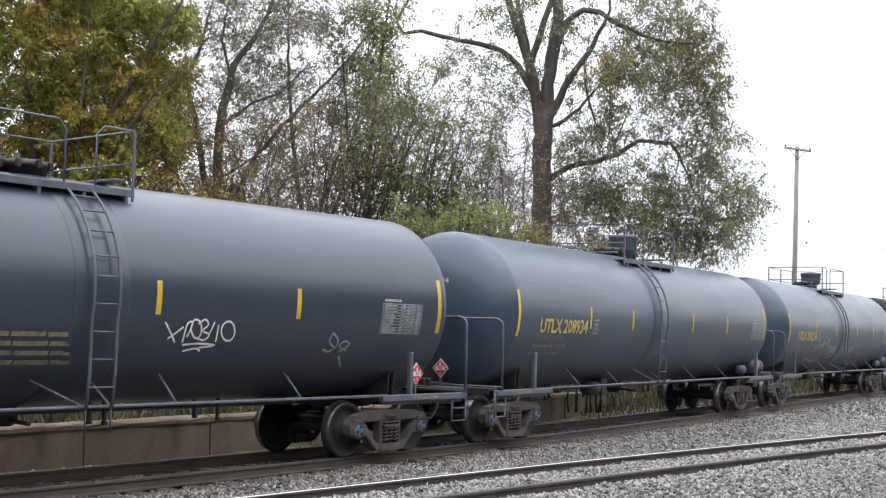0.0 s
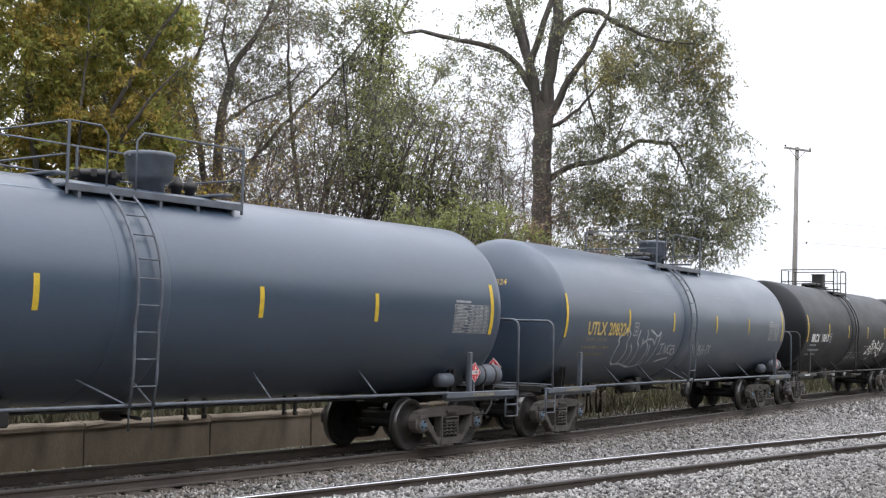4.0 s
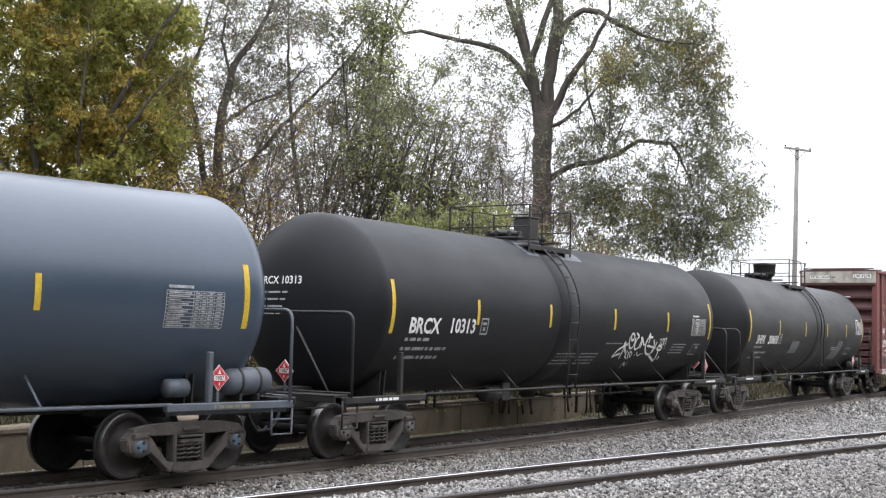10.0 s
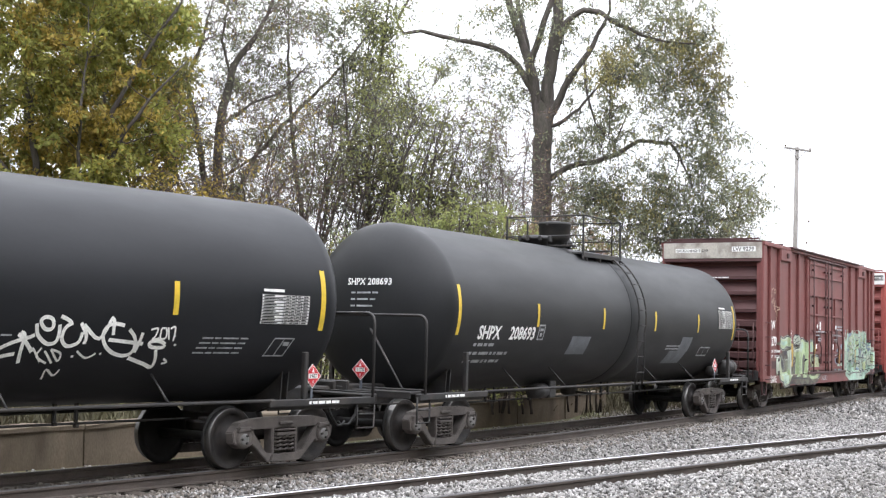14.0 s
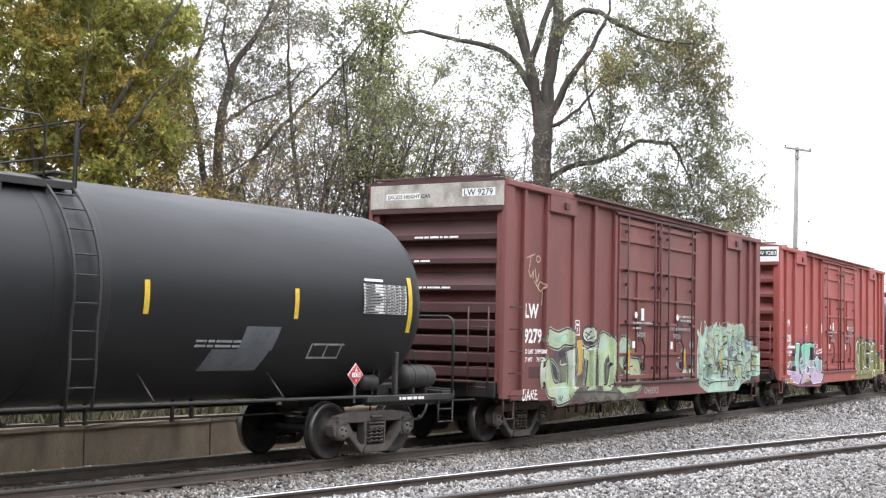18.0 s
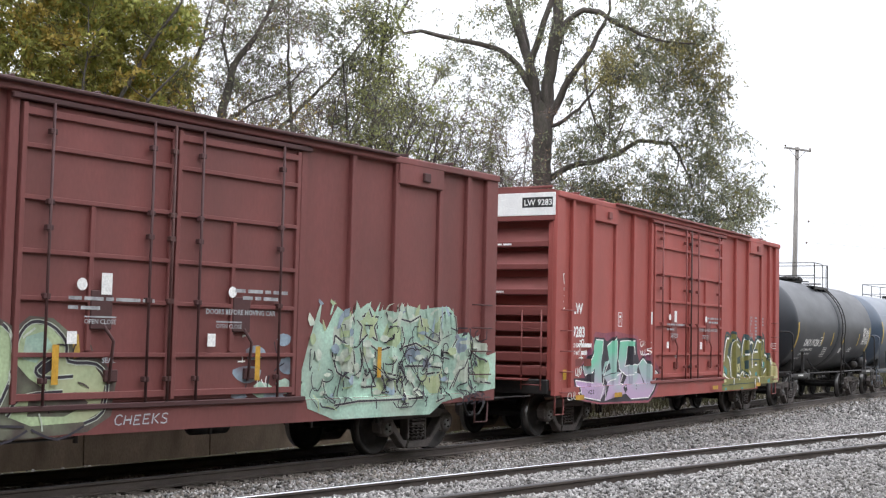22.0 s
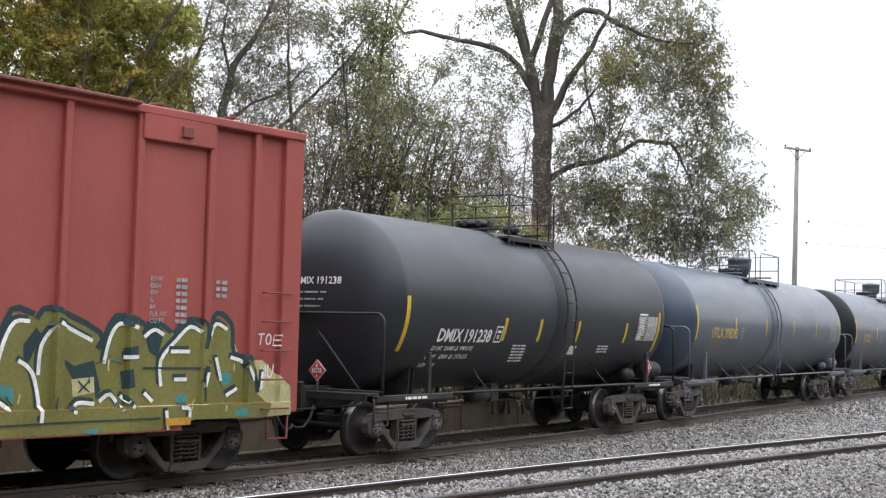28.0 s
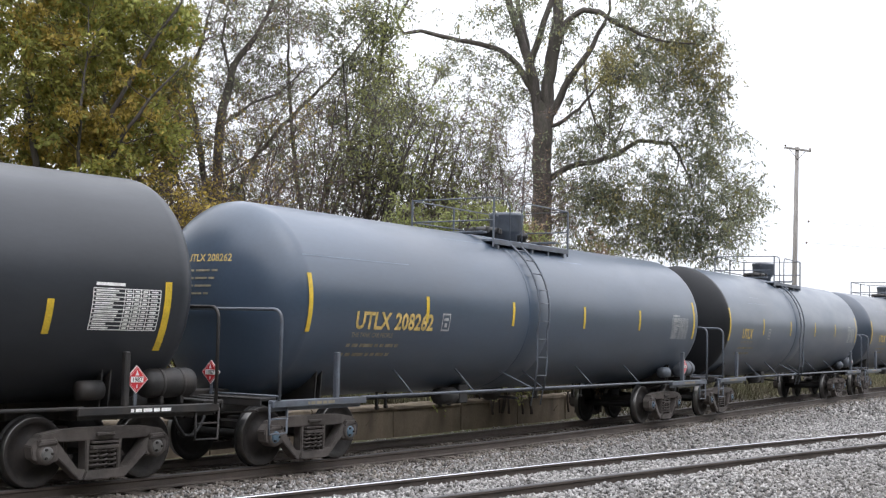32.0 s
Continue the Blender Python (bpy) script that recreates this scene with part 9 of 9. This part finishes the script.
    # the tall tree with the heavy trunk that parts into two stems
    make_tree("tree", "tall tree with a thick dark trunk and drooping grey-green crown", 51.43, 44.0,
              [[(0.08, 0, 0, 0.44), (0.05, 4.0, 0, 0.36), (0.01, 7.25, 0, 0.33), (-0.01, 8.8, 0, 0.33), (0.0, 9.5, 0, 0.34), (-0.05, 10.0, 0, 0.27), (-0.1, 10.3, 0, 0.1)],
               [(-0.1, 9.3, 0, 0.2), (-0.21, 10.05, 0, 0.19), (-0.32, 10.84, 0, 0.19), (-0.53, 11.73, 0.05, 0.17), (-0.83, 12.62, 0.1, 0.14), (-1.22, 13.73, 0.2, 0.12), (-1.9, 16.5, 0.3, 0.06)],
               [(-0.4, 11.2, 0, 0.12), (-0.55, 11.95, 0.2, 0.11), (-0.73, 12.85, 0.4, 0.1), (-0.95, 13.74, 0.5, 0.08), (-1.0, 16.0, 0.6, 0.04)],
               [(-0.3, 10.5, 0, 0.12), (-0.55, 10.94, 0, 0.12), (-0.94, 11.61, 0, 0.1), (-1.45, 12.04, -0.1, 0.095), (-1.89, 12.2, -0.1, 0.09), (-3.66, 12.56, -0.2, 0.075), (-4.35, 12.74, -0.2, 0.065), (-4.94, 12.62, -0.3, 0.055), (-5.19, 13.01, -0.3, 0.05), (-5.04, 13.41, -0.3, 0.045), (-4.74, 13.94, -0.3, 0.035), (-4.2, 15.0, -0.2, 0.02)],
               [(-0.5, 11.55, 0, 0.12), (-0.38, 11.9, -0.1, 0.12), (-0.1, 12.75, -0.2, 0.12), (0.24, 13.77, -0.3, 0.1), (0.6, 16.5, -0.4, 0.05)],
               [(0.1, 9.2, 0, 0.24), (0.16, 10.28, 0, 0.24), (0.15, 10.96, 0, 0.23), (0.35, 12.2, 0.1, 0.22), (0.48, 13.1, 0.1, 0.21), (0.46, 13.8, 0.2, 0.18), (0.8, 17.0, 0.3, 0.08)],
               [(0.4, 12.1, 0, 0.13), (0.5, 12.37, 0, 0.12), (0.8, 13.11, -0.2, 0.11), (1.36, 13.46, -0.4, 0.1), (1.92, 13.36, -0.5, 0.09), (2.59, 12.87, -0.6, 0.08), (3.38, 12.49, -0.7, 0.06), (4.17, 12.29, -0.7, 0.04), (5.2, 12.2, -0.7, 0.02)],
               [(0.15, 9.5, 0, 0.15), (0.35, 9.9, -0.1, 0.15), (0.74, 10.75, -0.3, 0.13), (1.19, 11.43, -0.5, 0.11), (1.58, 11.95, -0.6, 0.09), (1.86, 12.57, -0.6, 0.07), (2.26, 13.36, -0.7, 0.05), (2.28, 14.6, -0.7, 0.03)],
               [(0.2, 9.4, 0, 0.08), (0.8, 9.6, -0.4, 0.065), (1.25, 9.92, -0.6, 0.055), (1.47, 10.2, -0.7, 0.045), (1.98, 10.78, -0.8, 0.03), (2.6, 11.3, -0.8, 0.015)],
               [(1.4, 11.66, -0.5, 0.05), (1.53, 10.43, -0.6, 0.04), (1.81, 9.43, -0.7, 0.03), (2.15, 8.99, -0.7, 0.015)],
               [(2.3, 10.9, -0.7, 0.025), (2.31, 10.34, -0.7, 0.025), (2.28, 8.99, -0.7, 0.02)],
               [(0.1, 7.4, 0, 0.12), (0.26, 7.54, 0, 0.11), (0.91, 8.0, 0.2, 0.1), (1.81, 8.19, 0.3, 0.09), (2.59, 8.49, 0.4, 0.08), (3.38, 9.01, 0.5, 0.075), (4.5, 8.93, 0.5, 0.065), (4.84, 8.49, 0.5, 0.05), (4.95, 8.15, 0.5, 0.04), (5.29, 7.43, 0.5, 0.02)],
               [(4.8, 8.5, 0.5, 0.035), (4.7, 7.9, 0.5, 0.02)], [(2.5, 8.45, 0.4, 0.04), (2.68, 9.2, 0.3, 0.03), (3.1, 10.2, 0.2, 0.015)]],
              [(2.37, 11.23, 0.5, 0.45, 50, 1), (3.38, 11.03, 0.6, 0.6, 55), (4.84, 12.64, 0.6, 0.6, 66, 1), (5.29, 11.75, 0.55, 0.6, 66, 1), (5.74, 10.75, 0.34, 0.45, 26), (6.05, 11.33, 0.34, 0.5, 22, 1), (3.72, 13.17, 0.79, 0.45, 36), (4.39, 13.7, 0.68, 0.34, 30), (3.04, 11.92, 0.6, 0.6, 36),
               (5.29, 8.83, 0.6, 0.4, 44), (5.96, 8.51, 0.45, 0.4, 40), (6.75, 7.52, 0.5, 0.6, 36), (1.14, 7.5, 0.6, 0.5, 64), (2.03, 7.07, 0.7, 0.5, 66), (2.93, 6.87, 0.7, 0.4, 70, 1), (4.61, 7.13, 0.7, 0.5, 66), (5.85, 6.71, 0.6, 0.5, 46), (6.9, 6.63, 0.42, 0.5, 26),
               (4.39, 6.01, 0.9, 0.45, 56), (3.49, 5.54, 0.79, 0.45, 52), (5.4, 5.4, 0.5, 0.4, 34), (6.3, 5.8, 0.42, 0.42, 24), (0.91, 9.07, 0.5, 0.4, 34), (1.81, 8.98, 0.5, 0.5, 30), (-1.67, 11.14, 0.56, 0.45, 20), (-1.22, 10.4, 0.56, 0.5, 24), (4.39, 9.93, 0.6, 0.3, 22), (2.93, 9.4, 0.6, 0.5, 32), (-0.77, 13.07, 0.9, 0.45, 22), (1.47, 12.78, 0.68, 0.56, 24),
               (1.81, 5.72, 0.68, 0.56, 40), (0.69, 6.48, 0.5, 0.6, 30), (3.94, 7.57, 0.6, 0.4, 36), (5.06, 6.02, 0.7, 0.4, 36), (-2.6, 11.4, 0.6, 0.4, 14), (-1.6, 13.6, 1.2, 0.5, 24), (2.0, 14.6, 2.4, 0.6, 60), (6.45, 9.3, 0.3, 0.4, 12), (7.2, 7.2, 0.22, 0.4, 10), (4.0, 11.9, 0.6, 0.5, 30), (4.4, 11.0, 0.6, 0.4, 30), (3.0, 12.8, 0.6, 0.4, 26), (5.5, 12.9, 0.5, 0.5, 30), (5.6, 9.8, 0.5, 0.4, 20), (2.2, 9.9, 0.6, 0.5, 26), (6.2, 10.2, 0.4, 0.4, 16), (3.2, 8.1, 0.6, 0.3, 26), (-2.4, 11.9, 0.5, 0.4, 14), (-3.4, 12.0, 0.5, 0.35, 12), (-0.6, 11.5, 0.5, 0.5, 16), (0.9, 11.6, 0.5, 0.6, 18), (1.6, 10.6, 0.4, 0.4, 14)],
              LEAF_GREY, 33, 0.14, BARK, THIN_BARK, 1.0, 31, puff=0.45, turned=LEAF_TAN, droop=0.5, thin=0.36, curl=0.16)
    make_tree("tree", "bare reddish-twigged sapling beside the tall trunk", 50.0, 41.0,
              [stem(0.0, -0.5, 0, 8.6, 0, 0.06, 0.2, 0.5, rnd), stem(0.1, 0.6, 0, 8.8, 0.2, 0.05, 0.2, 0.5, rnd), stem(-0.1, -1.4, 0, 7.6, 0.2, 0.05, -0.2, 0.5, rnd)],
              [(-0.3, 7.6, 0.8, 0.8, 60), (0.2, 6.2, 0.9, 0.7, 50), (-1.0, 8.8, 0.9, 0.8, 30)], LEAF_RUST, 12, 0.1, THIN_BARK, RED_TWIG, 0.8, 32, puff=0.5, twiglets=8, curl=0.2)


make_trees()


# ---- utility pole ----
def make_pole():
    bx, by, bz = view_spot(62.7, 80.0)
    pole = tagged(new("utility_pole"), "weathered grey wooden utility pole with one crossarm, paled for haze", "utility pole")
    pole.matrix_basis = pose(bx, by, bz, 0, 0, -62.7 + 14)
    h = 14.0 - bz
    part("shaft", Geo().tube([(-0.25, 0, -0.2), (-0.1, 0, h * 0.5), (0.0, 0, h)], [0.17, 0.15, 0.12], 12).mesh("shaft", POLE_WOOD), pole)
    part("crossarm", Geo().box((0, -0.16, h - 0.15), (1.65, 0.1, 0.12), 0.012, rot=(0, 7, 0)).mesh("crossarm", POLE_WOOD), pole)
    spool = lambda: Geo().lathe([(0, 0.02), (0.04, 0.03), (0.06, 0.06), (0.1, 0.06), (0.13, 0.035), (0.15, 0.02)], 10, "z").mesh("insulator", PORCELAIN)
    for x in (-0.75, 0.75):
        part("insulator", shared("insulator", spool), pole, m=pose(x, -0.16, h - 0.1 - x * 0.123))
    for z, x in ((9.35, 0.72), (8.05, 0.6)):
        part("insulator", shared("insulator", spool), pole, m=pose(x, 0, z - bz))
        part("standoff", Geo().tube([(-0.05, 0, z - bz + 0.03), (x, 0, z - bz + 0.05)], 0.008, 5).mesh("standoff", GREY_STEEL), pole)
        part("wire", Geo().tube([(x + k * 3.0, k * 0.4, z - bz + 0.08 - 0.14 * k + 0.01 * k * k) for k in range(15)], 0.006, 5).mesh("wire", GREY_STEEL), pole)
    g = Geo()
    for s in (-1, 1):
        g.tube([(0, -0.14, h - 0.75), (s * 0.5, -0.18, h - 0.2 - s * 0.03)], 0.02, 5)
    part("brace", g.mesh("brace", POLE_WOOD), pole)


make_pole()


# ---- distant woods along the horizon, haze put into their pale colour ----
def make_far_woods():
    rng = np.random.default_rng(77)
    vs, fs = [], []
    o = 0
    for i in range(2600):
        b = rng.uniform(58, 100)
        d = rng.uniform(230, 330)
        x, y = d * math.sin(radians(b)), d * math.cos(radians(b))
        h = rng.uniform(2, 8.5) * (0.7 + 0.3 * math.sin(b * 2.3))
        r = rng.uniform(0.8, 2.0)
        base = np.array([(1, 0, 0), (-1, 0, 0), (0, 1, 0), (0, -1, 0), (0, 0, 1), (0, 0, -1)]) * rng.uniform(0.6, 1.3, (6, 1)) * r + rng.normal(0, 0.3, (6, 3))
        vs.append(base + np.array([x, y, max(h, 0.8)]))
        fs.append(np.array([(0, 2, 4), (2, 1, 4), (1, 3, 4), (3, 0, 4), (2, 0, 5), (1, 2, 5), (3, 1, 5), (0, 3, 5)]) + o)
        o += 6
    tagged(new("far_woods", array_mesh("far_woods", np.concatenate(vs), np.concatenate(fs), FAR_WOOD)), "band of distant bare woods, paled for haze", "woods", kind="stuff")


make_far_woods()


# ---- unseen leafy belt added behind the camera to hold back low sky light ----
def make_shade_belt():
    rng = np.random.default_rng(78)
    n = 4200
    c = np.stack([rng.uniform(-90, 100, n), rng.uniform(-19, -9.5, n), rng.uniform(0.5, 14.0, n) * rng.uniform(0.75, 1.0, n) ** 0.5], 1)
    # more of the added belt on both sides up ahead, darkening the car ends
    for x0, x1, y0, y1, more in ((-75, -15, -9, 7, 1500), (-75, 4, 23, 36, 1500)):
        c = np.concatenate([c, np.stack([rng.uniform(x0, x1, more), rng.uniform(y0, y1, more), rng.uniform(0.5, 12.5, more)], 1)])
    n = len(c)
    base = np.array([(1, 0, 0), (-1, 0, 0), (0, 1, 0), (0, -1, 0), (0, 0, 1), (0, 0, -1)])
    v = base[None] * rng.uniform(0.8, 1.9, (n, 6, 1)) + rng.normal(0, 0.25, (n, 6, 3)) + c[:, None, :]
    tri = np.array([(0, 2, 4), (2, 1, 4), (1, 3, 4), (3, 0, 4), (2, 0, 5), (1, 2, 5), (3, 1, 5), (0, 3, 5)])
    f = (tri[None] + (np.arange(n) * 6)[:, None, None]).reshape(-1, 3)
    tagged(new("tree_belt", array_mesh("tree_belt", v.reshape(-1, 3), f, LEAF_OLIVE)), "unseen leafy belt added to hold back low sky light", "woods", kind="stuff")


make_shade_belt()


# ---- dry grass on the bank behind the wall ----
def make_grass():
    rng = np.random.default_rng(9)
    pos = []
    for _ in range(42000):
        x = rng.uniform(2, 95)
        lat = 3.75 + rng.exponential(2.2)
        y = far_line(x)[0] + lat
        if x > 31:
            y -= rng.uniform(0, 1.0)
        pos.append((x, y, ground_z(x, y)))
    pos = np.array(pos)
    n = len(pos)
    a = rng.uniform(0, 2 * math.pi, n)
    h = rng.uniform(0.12, 0.5, n) * (0.7 + 0.5 * np.sin(pos[:, 0] * 0.7) ** 2)
    w = rng.uniform(0.012, 0.03, n)
    side = np.stack([np.cos(a), np.sin(a), np.zeros(n)], 1) * w[:, None]
    bend = np.stack([rng.normal(0, 0.35, n), rng.normal(0, 0.35, n), np.ones(n)], 1) * h[:, None]
    v = np.stack([pos - side, pos + side, pos + bend * 0.6 + side * 0.6, pos + bend], 1).reshape(-1, 3)
    f = np.arange(n * 4).reshape(-1, 4)
    tagged(new("grass", array_mesh("grass", v, f, DRY_GRASS)), "dry yellow-green grass on the bank", "grass", kind="stuff")


make_grass()

make_stones("gravel", STONE, "light grey crushed stone between and before the tracks", 1,
            [(7, 24, -10.5, -1.3, 400, 0.030), (24, 40, -14, -1.35, 190, 0.036), (40, 66, -16, -1.4, 70, 0.05), (5, 45, 2.2, 3.4, 60, 0.032)])
make_stones("gravel", DIRTY_STONE, "dusty brown stone under and behind the train", 2, [(6, 26, -1.75, -0.85, 230, 0.03), (26, 60, -1.75, -0.85, 110, 0.036), (5, 60, -0.65, 0.65, 90, 0.034), (5, 60, 0.85, 3.3, 110, 0.036)])

motions()
